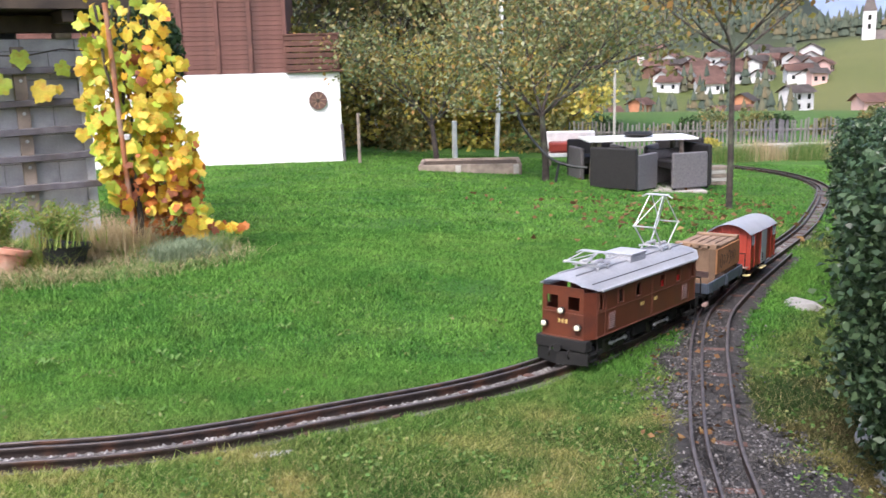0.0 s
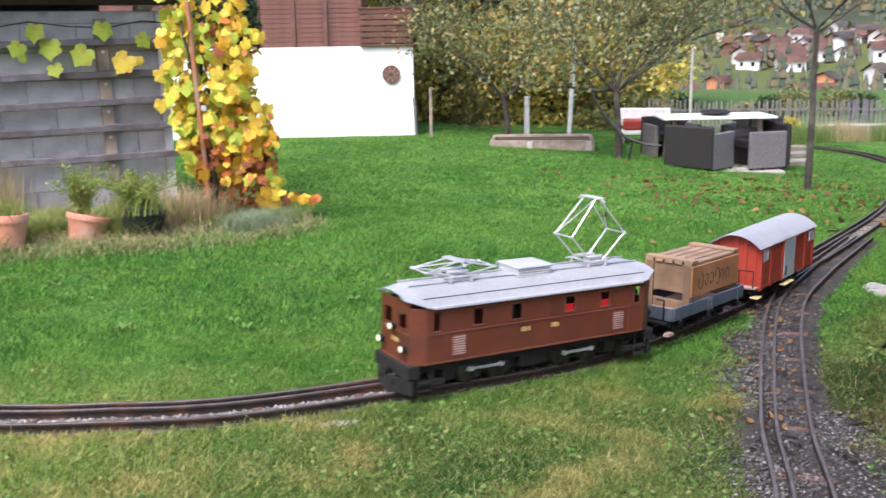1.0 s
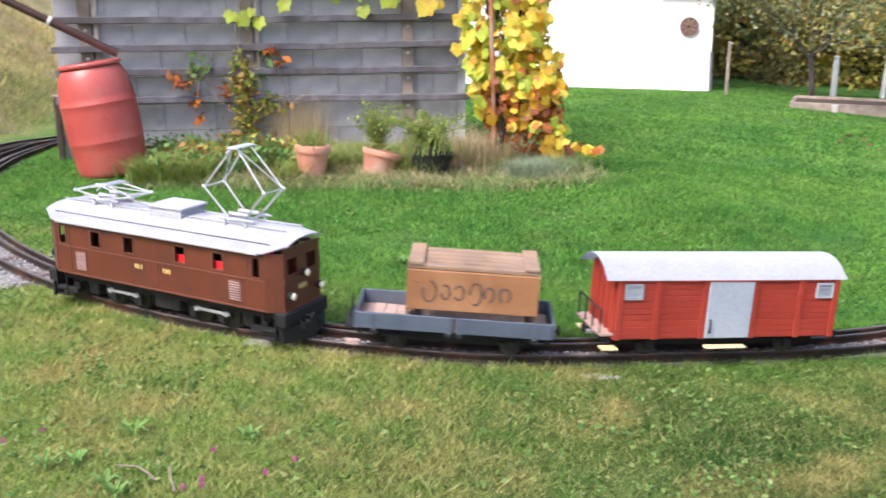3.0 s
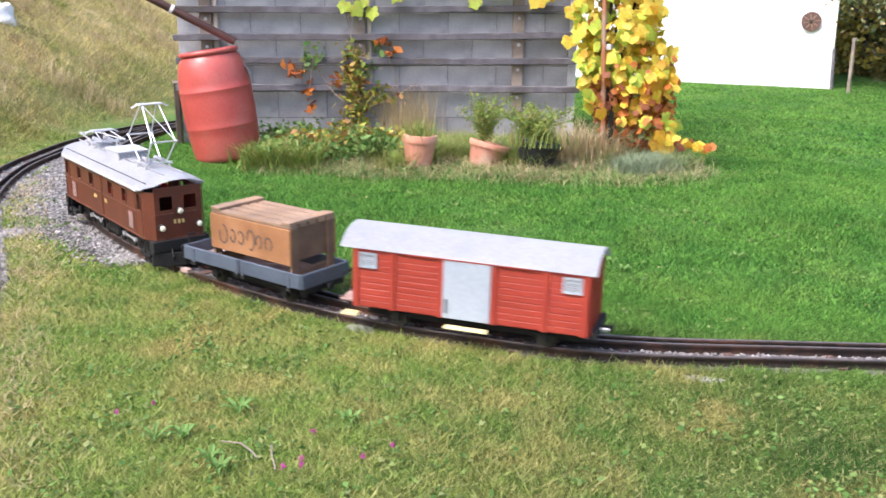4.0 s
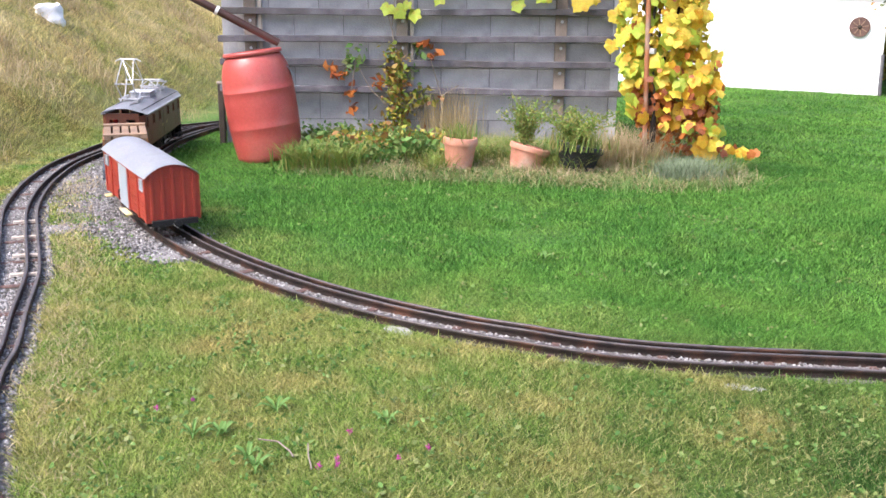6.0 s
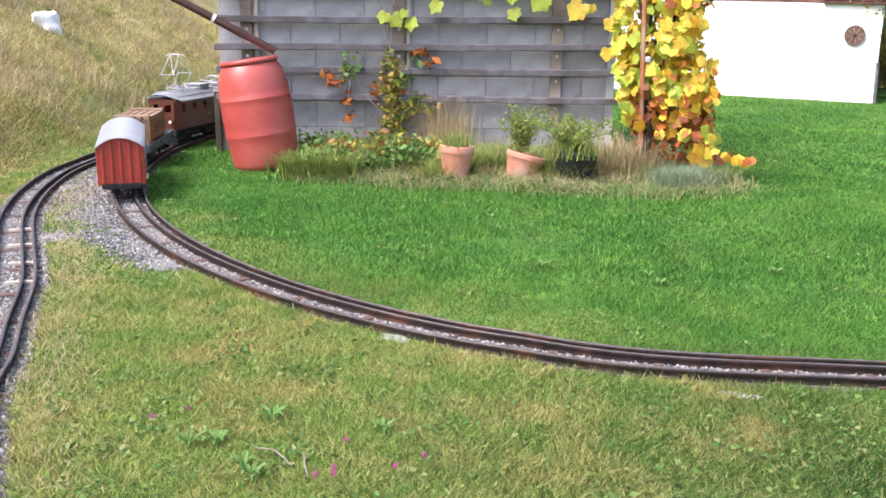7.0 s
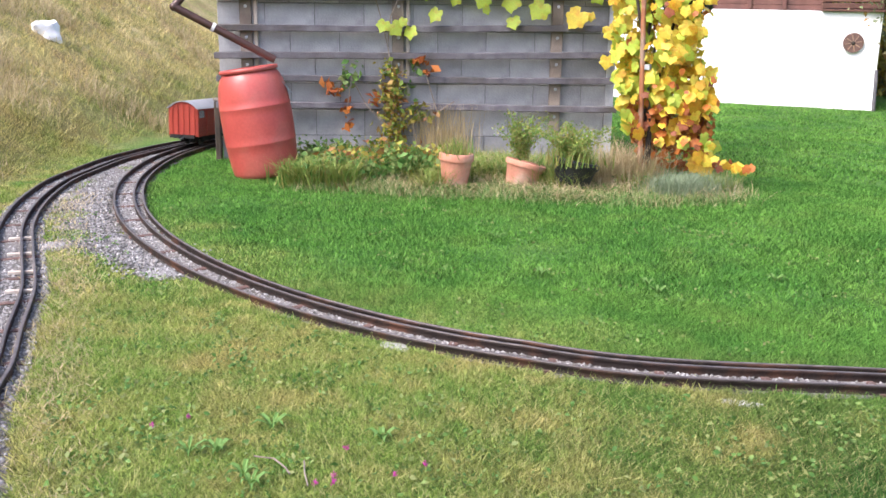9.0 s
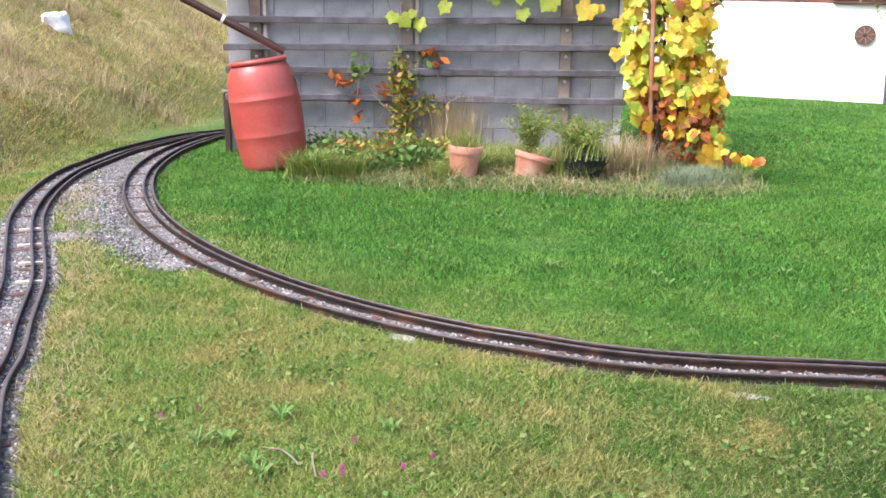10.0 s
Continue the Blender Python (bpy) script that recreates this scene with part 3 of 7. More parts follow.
def build_shed():
    shed = thing("shed", "grey concrete-block shed with a dark overhanging roof", "shed", SHED, kind="structure")
    bm = bmesh.new()
    box(bm, SHED_X0 + 0.02, SHED_L - 0.02, 0.006, 0.2, -0.05, SHED_H)
    box(bm, SHED_L - 0.2, SHED_L - 0.02, 0.2, 2.0, -0.05, SHED_H)
    box(bm, 0.3, SHED_L - 0.2, 1.8, 2.0, -0.05, 1.8)
    box(bm, 0.0, 0.18, 0.2, 2.04, -0.05, SHED_H, Matrix.Translation((SHED_X0 + 0.02, 0, 0)) @ pose(0, 0, 0, rz=-17))
    part("wall_core", bm, MORTAR, shed)
    made = {}
    for row in range(8):
        x = 1.208 - 5 * BLOCK_W + (0 if row % 2 == 0 else BLOCK_W / 2)
        z0 = row * COURSE - 0.005
        h = round(min(COURSE, SHED_H - z0), 3)
        while x < SHED_L - 0.01:
            a, b = max(x, SHED_X0) + 0.0025, min(x + BLOCK_W, SHED_L) - 0.0025
            w = round(b - a, 3)
            if w > 0.03:
                if (w, h) not in made:
                    bm = bmesh.new()
                    box(bm, 0, w, 0, 0.1, 0.0025, h - 0.0025, bevel=0.003)
                    made[w, h] = mesh_of("concrete_block", bm, BLOCK)
                ob = new("concrete_block", made[w, h])
                ob.parent, ob.matrix_basis = shed, pose(a, random.uniform(-0.002, 0.002), z0)
            x += BLOCK_W
    bm = bmesh.new()
    box(bm, -0.95, SHED_L + 0.3, -0.4, 2.3, 1.82, 1.9)
    part("roof", bm, DARKWOOD, shed, "dark brown boarded roof")
    bm = bmesh.new()
    box(bm, SHED_X0, SHED_L + 0.3, 0.02, 0.16, 1.655, 1.79, bevel=0.01)
    part("beam", bm, DARKWOOD, shed)
    for x in (-0.5, 0.1, 0.95, 1.8, SHED_L - 0.2):
        bm = bmesh.new()
        box(bm, x, x + 0.09, -0.36, 2.2, 1.72, 1.818, bevel=0.008)
        part("rafter", bm, DARKWOOD, shed)
    for x in (-0.4, 0.9, SHED_L - 0.2):
        bm = bmesh.new()
        box(bm, x, x + 0.12, -0.05, 0.15, SHED_H, 1.654, bevel=0.01)
        part("post", bm, OLDWOOD, shed)
    bm = bmesh.new()
    box(bm, SHED_L - 0.055, SHED_L + 0.012, -0.02, -0.006, 0.02, SHED_H - 0.03)
    part("edge_strip", bm, PALE_STRIP, shed, "pale grey edging strip")
    bm = bmesh.new()
    box(bm, -0.325, -0.265, -0.012, -0.005, 0.9, SHED_H - 0.1)
    part("plaster_smear", bm, PALE_STRIP, shed)
    bm = bmesh.new()
    box(bm, 0.3, SHED_L - 0.2, 0.24, 1.78, 0.0, 0.04)
    part("floor", bm, CONCRETE, shed)


def build_corner_post():
    ob = thing("old_post", "dark old wooden post at a shed corner", "post", SHED @ pose(SHED_X0 - 0.05, -0.03, 0))
    bm = bmesh.new()
    box(bm, 0.0, 0.05, -0.03, 0.025, -0.02, 0.5, bevel=0.008)
    part("timber", bm, DARKWOOD, ob)
    bm = bmesh.new()
    box(bm, -0.006, 0.056, -0.036, 0.031, 0.5, 0.52, bevel=0.004)
    part("cap", bm, OLDWOOD, ob)


build_corner_post()
PALE_STRIP = surface("pale_render_strip", (0.42, 0.42, 0.42), (0.6, 0.6, 0.6), 0.9, 0, 6, 60, 0.3, (0.3, 0.3, 0.31), 4)
build_shed()
pale_sleepers()


def build_trellis():
    tr = thing("trellis", "grey weathered wooden trellis of five slats on a block wall", "trellis", SHED)
    uprights = (-0.36, 0.885, 2.2)
    for x in uprights:
        bm = bmesh.new()
        box(bm, -0.048, 0.048, -0.052, -0.012, 0.27 if x > 0 else 0.5, SHED_H - 0.06, bevel=0.004)
        ob = part("upright", bm, OLDWOOD, tr)
        ob.matrix_basis = pose(x, 0, 0, 0, random.uniform(-0.5, 0.5), 0)
        if x < 2:
            bm = bmesh.new()
            box(bm, 0.062, 0.092, -0.04, -0.012, 0.3 if x > 0 else 0.6, SHED_H - 0.1, bevel=0.003)
            ob = part("side_lath", bm, PALE_LATH, tr, "pale worn wooden lath")
            ob.matrix_basis = pose(x, 0, 0)
    for i, (zl, zr) in enumerate(((0.475, 0.462), (0.69, 0.696), (0.872, 0.905), (1.092, 1.12), (1.34, 1.372))):
        bm = bmesh.new()
        box(bm, SHED_X0 - 0.02 + 0.01 * (i % 2), SHED_L + 0.03 - 0.012 * (i % 3), -0.11, -0.055, -0.026, 0.026, bevel=0.005)
        bmesh.ops.subdivide_edges(bm, edges=[e for e in bm.edges if abs(e.verts[0].co.x - e.verts[1].co.x) > 1], cuts=14)
        for v in bm.verts:
            u = (v.co.x - SHED_X0) / (SHED_L - SHED_X0)
            v.co.z += zl + (zr - zl) * u + 0.004 * math.sin(v.co.x * 2.1 + i) + 0.0015 * math.sin(v.co.x * 9 + 2 * i)
            v.co.y += 0.004 * math.sin(v.co.x * 1.3 + 3 * i)
        part("slat", bm, SLAT, tr)
        for x in uprights:
            z = zl + (zr - zl) * (x - SHED_X0) / (SHED_L - SHED_X0)
            bm = bmesh.new()
            lathe(bm, [(0.013, 0.0), (0.014, 0.004), (0.008, 0.007)], 10, pose(x, -0.052, z - 0.075, 90))
            part("bolt", bm, SILVER, tr)


build_trellis()

# ---- red barrel and its pipe ----


def build_barrel():
    ob = thing("rain_barrel", "tilted faded red plastic rain barrel by a block wall", "barrel",
               Matrix.Translation((-4.87, 5.79, 0.012)) @ Vector((0, 0, 1)).rotation_difference(Vector((-0.14, -0.05, 1))).to_matrix().to_4x4() @ Matrix.Diagonal((0.97, 0.97, 0.87, 1)))
    bm = bmesh.new()
    lathe(bm, [(0.23, 0.0), (0.247, 0.012), (0.254, 0.05), (0.263, 0.12), (0.27, 0.2), (0.275, 0.288), (0.2775, 0.294), (0.2775, 0.304), (0.2765, 0.31), (0.279, 0.38), (0.28, 0.46), (0.2795, 0.54), (0.278, 0.602),
               (0.28, 0.608), (0.28, 0.618), (0.2765, 0.624), (0.273, 0.68), (0.266, 0.75), (0.253, 0.815), (0.233, 0.87), (0.216, 0.898), (0.208, 0.915)], 56)
    part("body", bm, REDDRUM, ob, smooth=80)
    bm = bmesh.new()
    lathe(bm, [(0.2, 0.91), (0.226, 0.912), (0.23, 0.92), (0.23, 0.938), (0.222, 0.946), (0.2, 0.944), (0.19, 0.93)], 40)
    part("rim", bm, REDDRUM, ob, smooth=50)
    bm = bmesh.new()
    lathe(bm, [(0.0905, 0), (0.0905, 0.002), (0.07, 0.003)], 20, pose(0.2, 0.16, 0.76, 0, 62, 40))
    part("badge", bm, surface("pale_blue_label", (0.3, 0.42, 0.55), (0.4, 0.5, 0.6), 0.6), ob, "pale blue label")
    return ob


build_barrel()


def build_downpipe():
    ob = thing("downpipe", "brown metal rain pipe slanting down to a barrel", "pipe")
    a, b, c = PIPE
    bm = bmesh.new()
    bar(bm, [a, b], 0.03, 14)
    bmesh.ops.create_uvsphere(bm, u_segments=14, v_segments=8, radius=0.034, matrix=Matrix.Translation(b))
    part("slanting_pipe", bm, BROWNPIPE, ob, smooth=40)
    bm = bmesh.new()
    bar(bm, [b, c], 0.03, 14)
    part("upright_pipe", bm, BROWNPIPE, ob, smooth=40)
    m = Vector(a).lerp(Vector(b), 0.62)
    d = (Vector(b) - Vector(a)).normalized() * 0.012
    bm = bmesh.new()
    bar(bm, [m - d, m + d], 0.035, 14)
    part("collar", bm, WHITE, ob)


PIPE = (Vector((-4.93, 6.0, 0.875)), Vector((-5.463, 5.497, 1.266)), SHED @ Vector((-0.35, -0.38, 1.84)))
build_downpipe()

# ---- white house ----
HOUSE = pose(-1.83, 17.41, -0.4, rz=7) @ Matrix.Scale(0.925, 4)


def build_house():
    ob = thing("house", "white plastered house with red-brown board cladding above", "house", HOUSE, kind="structure")
    bm = bmesh.new()
    box(bm, -8.5, 0, 0, 6, -0.3, 1.71, bevel=0.01)
    part("base_wall", bm, PLASTER, ob)
    bm = bmesh.new()
    box(bm, -8.5, -0.98, 0.05, 6, 1.71, 5.2)
    part("upper_wall", bm, CLADDING, ob)
    z = 1.72
    bm = bmesh.new()
    box(bm, -8.5, -0.96, 0.02, 0.05, 0, 0.083, bevel=0.006)
    me = mesh_of("board", bm, CLADDING)
    while z < 4.6:
        o = new("board", me)
        o.parent, o.matrix_basis = ob, pose(0, random.uniform(-0.004, 0.004), z)
        z += 0.087
    bm = bmesh.new()
    box(bm, 0, 0.075, -0.02, 0.016, 1.72, 4.6, bevel=0.006)
    me = mesh_of("batten", bm, CLADDING)
    for x in (-1.03, -1.68, -2.28, -2.95, -3.6, -4.3):
        o = new("batten", me)
        o.parent, o.matrix_basis = ob, pose(x, 0, 0)
    # terrace rail of dark boards
    rail = new("balcony")
    rail.parent = ob
    for z in (1.76, 1.87, 1.98, 2.09, 2.2, 2.3):
        bm = bmesh.new()
        box(bm, -1.0, 0.0, -0.06, -0.03, z, z + 0.09, bevel=0.006)
        part("board", bm, BALCONY, rail)
        bm = bmesh.new()
        box(bm, -0.03, 0.0, -0.03, 3.0, z, z + 0.09, bevel=0.006)
        part("board", bm, BALCONY, rail)
    for x in (-1.0, -0.55, -0.06):
        bm = bmesh.new()
        box(bm, x, x + 0.07, -0.028, 0.03, 1.71, 2.36, bevel=0.006)
        part("post", bm, BALCONY, rail)
    bm = bmesh.new()
    box(bm, -1.04, 0.03, -0.075, 0.045, 2.39, 2.43, bevel=0.006)
    part("handrail", bm, BALCONY, rail)
    bm = bmesh.new()
    box(bm, -1.0, 0.06, -0.09, 3.0, 1.705, 1.745, bevel=0.006)
    part("deck", bm, BALCONY, rail)
    bm = bmesh.new()
    rod(bm, (0.035, -0.04, -0.2), (0.0, -0.04, 0.72), 0.03)
    part("downpipe", bm, SLAT, ob)
    bm = bmesh.new()
    box(bm, -9.5, 0.2, -1.0, 7, 5.2, 5.35)
    part("roof", bm, DARKWOOD, ob)
    # round wheel ornament
    wheel = thing("wheel_ornament", "round rusty spoked wheel hung on a white wall", "ornament", HOUSE @ pose(-0.43, -0.02, 1.175, 90))
    bm = bmesh.new()
    lathe(bm, [(0.13, -0.03), (0.17, -0.03), (0.172, 0.0), (0.17, 0.03), (0.13, 0.03)], 28)
    part("rim", bm, RUST, wheel)
    bm = bmesh.new()
    lathe(bm, [(0.001, -0.025), (0.14, -0.025), (0.14, 0.01), (0.001, 0.01)], 28)
    part("disc", bm, DARKWOOD, wheel)
    for k in range(8):
        bm = bmesh.new()
        a = k * math.tau / 8 + 0.2
        rod(bm, (0, 0, 0.025), (0.14 * math.cos(a), 0.14 * math.sin(a), 0.025), 0.009, n=6)
        part("spoke", bm, CRATE, wheel)
    bm = bmesh.new()
    lathe(bm, [(0.035, 0.0), (0.035, 0.04), (0.02, 0.05)], 14)
    part("hub", bm, DARKWOOD, wheel)


build_house()
# ---- train ----
GAUGE_SHIFT = 0.0285
WHEEL_R = 0.042
WHEELS, RODS = [], []


def wheelset(parent, x, r, spokes=0):
    ob = new("wheelset")
    ob.parent, ob.matrix_basis = parent, pose(x, 0, r)
    bm = bmesh.new()
    rod(bm, (0, -0.07, 0), (0, 0.07, 0), 0.008)
    part("axle", bm, BLACK, ob)
    for side in (-1, 1):
        bm = bmesh.new()
        lathe(bm, [(r * 0.8, -0.006), (r * 1.1, -0.006), (r * 1.1, -0.002), (r, 0.0), (r * 0.985, 0.011), (r * 0.8, 0.011)], 26,
              pose(0, 0.0635 * side, 0, -90 * side))
        for k in range(spokes or 6):
            a = k * math.tau / (spokes or 6)
            rod(bm, (0, 0.066 * side, 0), (r * 0.82 * math.cos(a), 0.066 * side, r * 0.82 * math.sin(a)), 0.0035, n=5)
        rod(bm, (0, 0.058 * side, 0), (0, 0.08 * side, 0), 0.011)
        part("wheel", bm, WHEEL, ob)
    WHEELS.append((ob, parent.name, x, r))
    return ob


def hull(bm, outline, z0, z1):
    lo = [bm.verts.new((x, y, z0)) for x, y in outline]
    hi = [bm.verts.new((x, y, z1)) for x, y in outline]
    n = len(outline)
    for i in range(n):
        bm.faces.new((lo[i], lo[(i + 1) % n], hi[(i + 1) % n], hi[i]))
    return lo, hi


def loco_side(bm, side, half_w, x0, x1, z0, z1, holes, t=0.008):
    """A side sheet with window openings cut as a grid of panels."""
    xs = sorted({x0, x1, *(h[0] for h in holes), *(h[1] for h in holes)})
    zs = sorted({z0, z1, *(h[2] for h in holes), *(h[3] for h in holes)})
    for a, b in zip(xs, xs[1:]):
        for c, d in zip(zs, zs[1:]):
            if any(h[0] <= a and b <= h[1] and h[2] <= c and d <= h[3] for h in holes):
                continue
            y0, y1 = (half_w - t, half_w) if side > 0 else (-half_w, -half_w + t)
            box(bm, a, b, y0, y1, c, d)
    bmesh.ops.remove_doubles(bm, verts=bm.verts[:], dist=1e-5)


def pantograph(parent, x, raised, flip=1):
    """A diamond pantograph on its base; raised or folded flat."""
    ob = new("pantograph")
    ob.parent, ob.matrix_basis = parent, pose(x, 0, 0.402)
    bm = bmesh.new()
    for y in (-0.06, 0.06):
        rod(bm, (-0.085, y, 0.028), (0.085, y, 0.028), 0.0042)
    for xx in (-0.05, 0.05):
        rod(bm, (xx, -0.075, 0.028), (xx, 0.075, 0.028), 0.0042)
        for y in (-0.06, 0.06):
            lathe(bm, [(0.008, 0.0), (0.008, 0.006), (0.005, 0.008), (0.008, 0.012), (0.005, 0.016), (0.007, 0.026)], 8, pose(xx, y, 0))
    part("base_frame", bm, SILVER, ob)
    if raised:
        knee_x, knee_z, top_z, foot = 0.15, 0.145, 0.305, 0.04
    else:
        knee_x, knee_z, top_z, foot = 0.165, 0.055, 0.085, 0.03
    for sx in (-1, 1):
        bm = bmesh.new()
        for y in (-0.052, 0.052):
            rod(bm, (sx * foot, y, 0.032), (sx * knee_x, y * 1.15, knee_z), 0.0042, n=6)
        rod(bm, (sx * knee_x, -0.068, knee_z), (sx * knee_x, 0.068, knee_z), 0.004, n=6)
        for y in (-0.06, 0.06):
            bmesh.ops.create_uvsphere(bm, u_segments=8, v_segments=6, radius=0.008, matrix=Matrix.Translation((sx * knee_x, y, knee_z)))
        part("lower_arm", bm, SILVER, ob)
        bm = bmesh.new()
        for y in (-1, 1):
            rod(bm, (sx * knee_x, y * 0.058, knee_z), (sx * 0.012, y * 0.04, top_z), 0.0036, n=6)
        rod(bm, (sx * knee_x, -0.058, knee_z), (sx * 0.012, 0.04, top_z), 0.0026, n=5)
        part("upper_arm", bm, SILVER, ob)
    bm = bmesh.new()
    box(bm, -0.022, 0.022, -0.062, 0.062, top_z, top_z + 0.007, bevel=0.003)
    for y in (-1, 1):
        rod(bm, (0, y * 0.06, top_z + 0.003), (0, y * 0.09, top_z - 0.012), 0.004, n=6)
    part("contact_shoe", bm, SILVER, ob)
    bm = bmesh.new()
    for y in (-0.03, 0.03):
        rod(bm, (-0.05, y, 0.04), (0.05, y, 0.04), 0.008, n=10)
        for k in range(6):
            xx = -0.045 + k * 0.018
            rod(bm, (xx, y, 0.04), (xx + 0.004, y, 0.04), 0.0105, n=10)
    part("spring", bm, SILVER, ob)
    return ob


def build_loco():
    ob = thing("locomotive", "brown model electric locomotive with silver roof on garden rails", "locomotive")
    L, W = 0.632, 0.15
    z0, z1 = 0.105, 0.335
    side = [(x - w, x + w) for x, w in ((-0.527, 0.019), (-0.339, 0.027), (-0.144, 0.027), (0.138, 0.027), (0.328, 0.027), (0.525, 0.019))]
    holes = [(a, b, 0.245 if i not in (0, 5) else 0.24, 0.312 if i not in (0, 5) else 0.318) for i, (a, b) in enumerate(side)]
    body = new("body")
    body.parent = ob
    for s in (-1, 1):
        bm = bmesh.new()
        loco_side(bm, s, W, -0.573, 0.573, z0, z1, holes)
        part("side_panel", bm, LOCO, body)
        bm = bmesh.new()
        box(bm, -0.573, 0.573, s * W - 0.002, s * W + 0.0035, 0.226, 0.231)
        box(bm, -0.573, 0.573, s * W - 0.002, s * W + 0.0035, 0.107, 0.113)
        for x in (-0.565, -0.485, 0.482, 0.562):
            box(bm, x, x + 0.003, s * W - 0.001, s * W + 0.0025, 0.114, 0.325)
        for x in (-0.03, -0.015):
            box(bm, x, x + 0.0025, s * W - 0.001, s * W + 0.0022, 0.114, 0.325)
        part("beading", bm, LOCO_TRIM, body)
        for a, b, c, d in holes:
            bm = bmesh.new()
            for u0, u1, v0, v1 in ((a - 0.005, a + 0.001, c - 0.005, d + 0.005), (b - 0.001, b + 0.005, c - 0.005, d + 0.005), (a, b, c - 0.005, c + 0.001), (a, b, d - 0.001, d + 0.005)):
                box(bm, u0, u1, s * W - 0.003, s * W + 0.003, v0, v1)
            part("window_frame", bm, LOCO_TRIM, body)
        for x in (-0.421, 0.421):
            g = new("louvre")
            g.parent = body
            bm = bmesh.new()
            box(bm, x - 0.032, x + 0.032, s * W - 0.001, s * W + 0.0025, 0.13, 0.215)
            part("louvre_plate", bm, LOCO_TRIM, g)
            for k in range(8):
                bm = bmesh.new()
                box(bm, x - 0.028, x + 0.028, s * W, s * W + 0.006, 0.1345 + k * 0.01, 0.139 + k * 0.01)
                part("louvre_slat", bm, CRATE_GREY, g)
        for k in (0.105, 0.09, 0.072, -0.05, -0.065, -0.08):
            bm = bmesh.new()
            box(bm, k - 0.0045, k + 0.0045, s * W, s * W + 0.0015, 0.188, 0.206)
            part("lettering", bm, GOLD, body)
        for x in (-0.144, -0.339):
            bm = bmesh.new()
            box(bm, x - 0.05, x + 0.05, s * (W - 0.02) - 0.003, s * (W - 0.02) + 0.003, 0.232, 0.272)
            part("curtain", bm, SEAT_RED, body, "bright red curtain")
    # ends: three faces with two windows
    for e in (-1, 1):
        bm = bmesh.new()
        for y0, y1 in ((-0.115, -0.09), (-0.028, 0.028), (0.09, 0.115)):
            box(bm, *sorted((e * L, e * (L - 0.008))), y0, y1, 0.245, 0.31)
        box(bm, *sorted((e * L, e * (L - 0.008))), -0.115, 0.115, z0, 0.245)
        box(bm, *sorted((e * L, e * (L - 0.008))), -0.115, 0.115, 0.31, z1 + 0.02)
        for s in (-1, 1):
            q = [(e * (L - 0.0), s * 0.115), (e * 0.573, s * W), (e * 0.568, s * (W - 0.008)), (e * (L - 0.008), s * 0.11)]
            lo, hi = hull(bm, q, z0, z1)
            bm.faces.new(hi)
        part("end_panel", bm, LOCO, body)
        bm = bmesh.new()
        box(bm, *sorted((e * L, e * (L + 0.004))), -0.117, 0.117, 0.224, 0.23)
        box(bm, *sorted((e * L, e * (L + 0.004))), -0.117, 0.117, z0, z0 + 0.006)
        part("beading", bm, LOCO_TRIM, body)
        for y, z in ((-0.092, 0.168), (0.092, 0.168), (0.0, 0.242)):
            lamp = new("headlight")
            lamp.parent = ob
            bm = bmesh.new()
            lathe(bm, [(0.010, 0.0), (0.016, 0.006), (0.017, 0.026), (0.014, 0.027)], 16, pose(e * L, y, z, 0, 90 * e, 0))
            part("lamp_body", bm, BLACK, lamp, smooth=40)
            bm = bmesh.new()
            lathe(bm, [(0.0145, 0.0), (0.0135, 0.003), (0.006, 0.0055)], 16, pose(e * (L + 0.026), y, z, 0, 90 * e, 0))
            part("lens", bm, LAMP_GLASS, lamp, smooth=60)
        for k in (-0.02, 0.0, 0.02):
            bm = bmesh.new()
            box(bm, *sorted((e * L, e * (L + 0.0015))), k - 0.006, k + 0.006, 0.178, 0.197)
            part("lettering", bm, GOLD, body)
        # buffer beam, coupling and plough
        bm = bmesh.new()
        box(bm, *sorted((e * (L - 0.03), e * (L + 0.018))), -0.14, 0.14, 0.075, 0.1285, bevel=0.003)
        part("buffer_beam", bm, BLACK, ob)
        bm = bmesh.new()
        for s in (-1, 1):
            q = [(e * (L + 0.05), 0.0), (e * (L - 0.0), s * 0.14), (e * (L - 0.012), s * 0.14), (e * (L + 0.035), 0.0)]
            lo, hi = hull(bm, q, 0.008, 0.07)
            bm.faces.new(hi)
        part("plough", bm, BLACK, ob)
        bm = bmesh.new()
        rod(bm, (e * (L + 0.015), 0, 0.088), (e * (L + 0.05), 0, 0.088), 0.009)
        lathe(bm, [(0.02, 0), (0.022, 0.004), (0.02, 0.008)], 14, pose(e * (L + 0.045), 0, 0.088, 0, 90 * e))
        part("buffer", bm, BLACK, ob)
        bm = bmesh.new()
        bar(bm, [(e * (L + 0.02), 0.05, 0.085), (e * (L + 0.04), 0.052, 0.055), (e * (L + 0.025), 0.055, 0.03)], 0.005)
        bar(bm, [(e * (L + 0.02), -0.05, 0.085), (e * (L + 0.04), -0.052, 0.055), (e * (L + 0.025), -0.055, 0.03)], 0.005)
        part("hose", bm, BLACK, ob)
    # dark interior and floor
    bm = bmesh.new()
    box(bm, -0.57, 0.57, -0.142, 0.142, 0.106, 0.112)
    box(bm, -0.25, 0.08, -0.06, 0.06, 0.112, 0.3, bevel=0.01)
    part("interior", bm, INSIDE, ob)
    # roof: an arched shell with bevelled ends
    bm = bmesh.new()
    rows = []
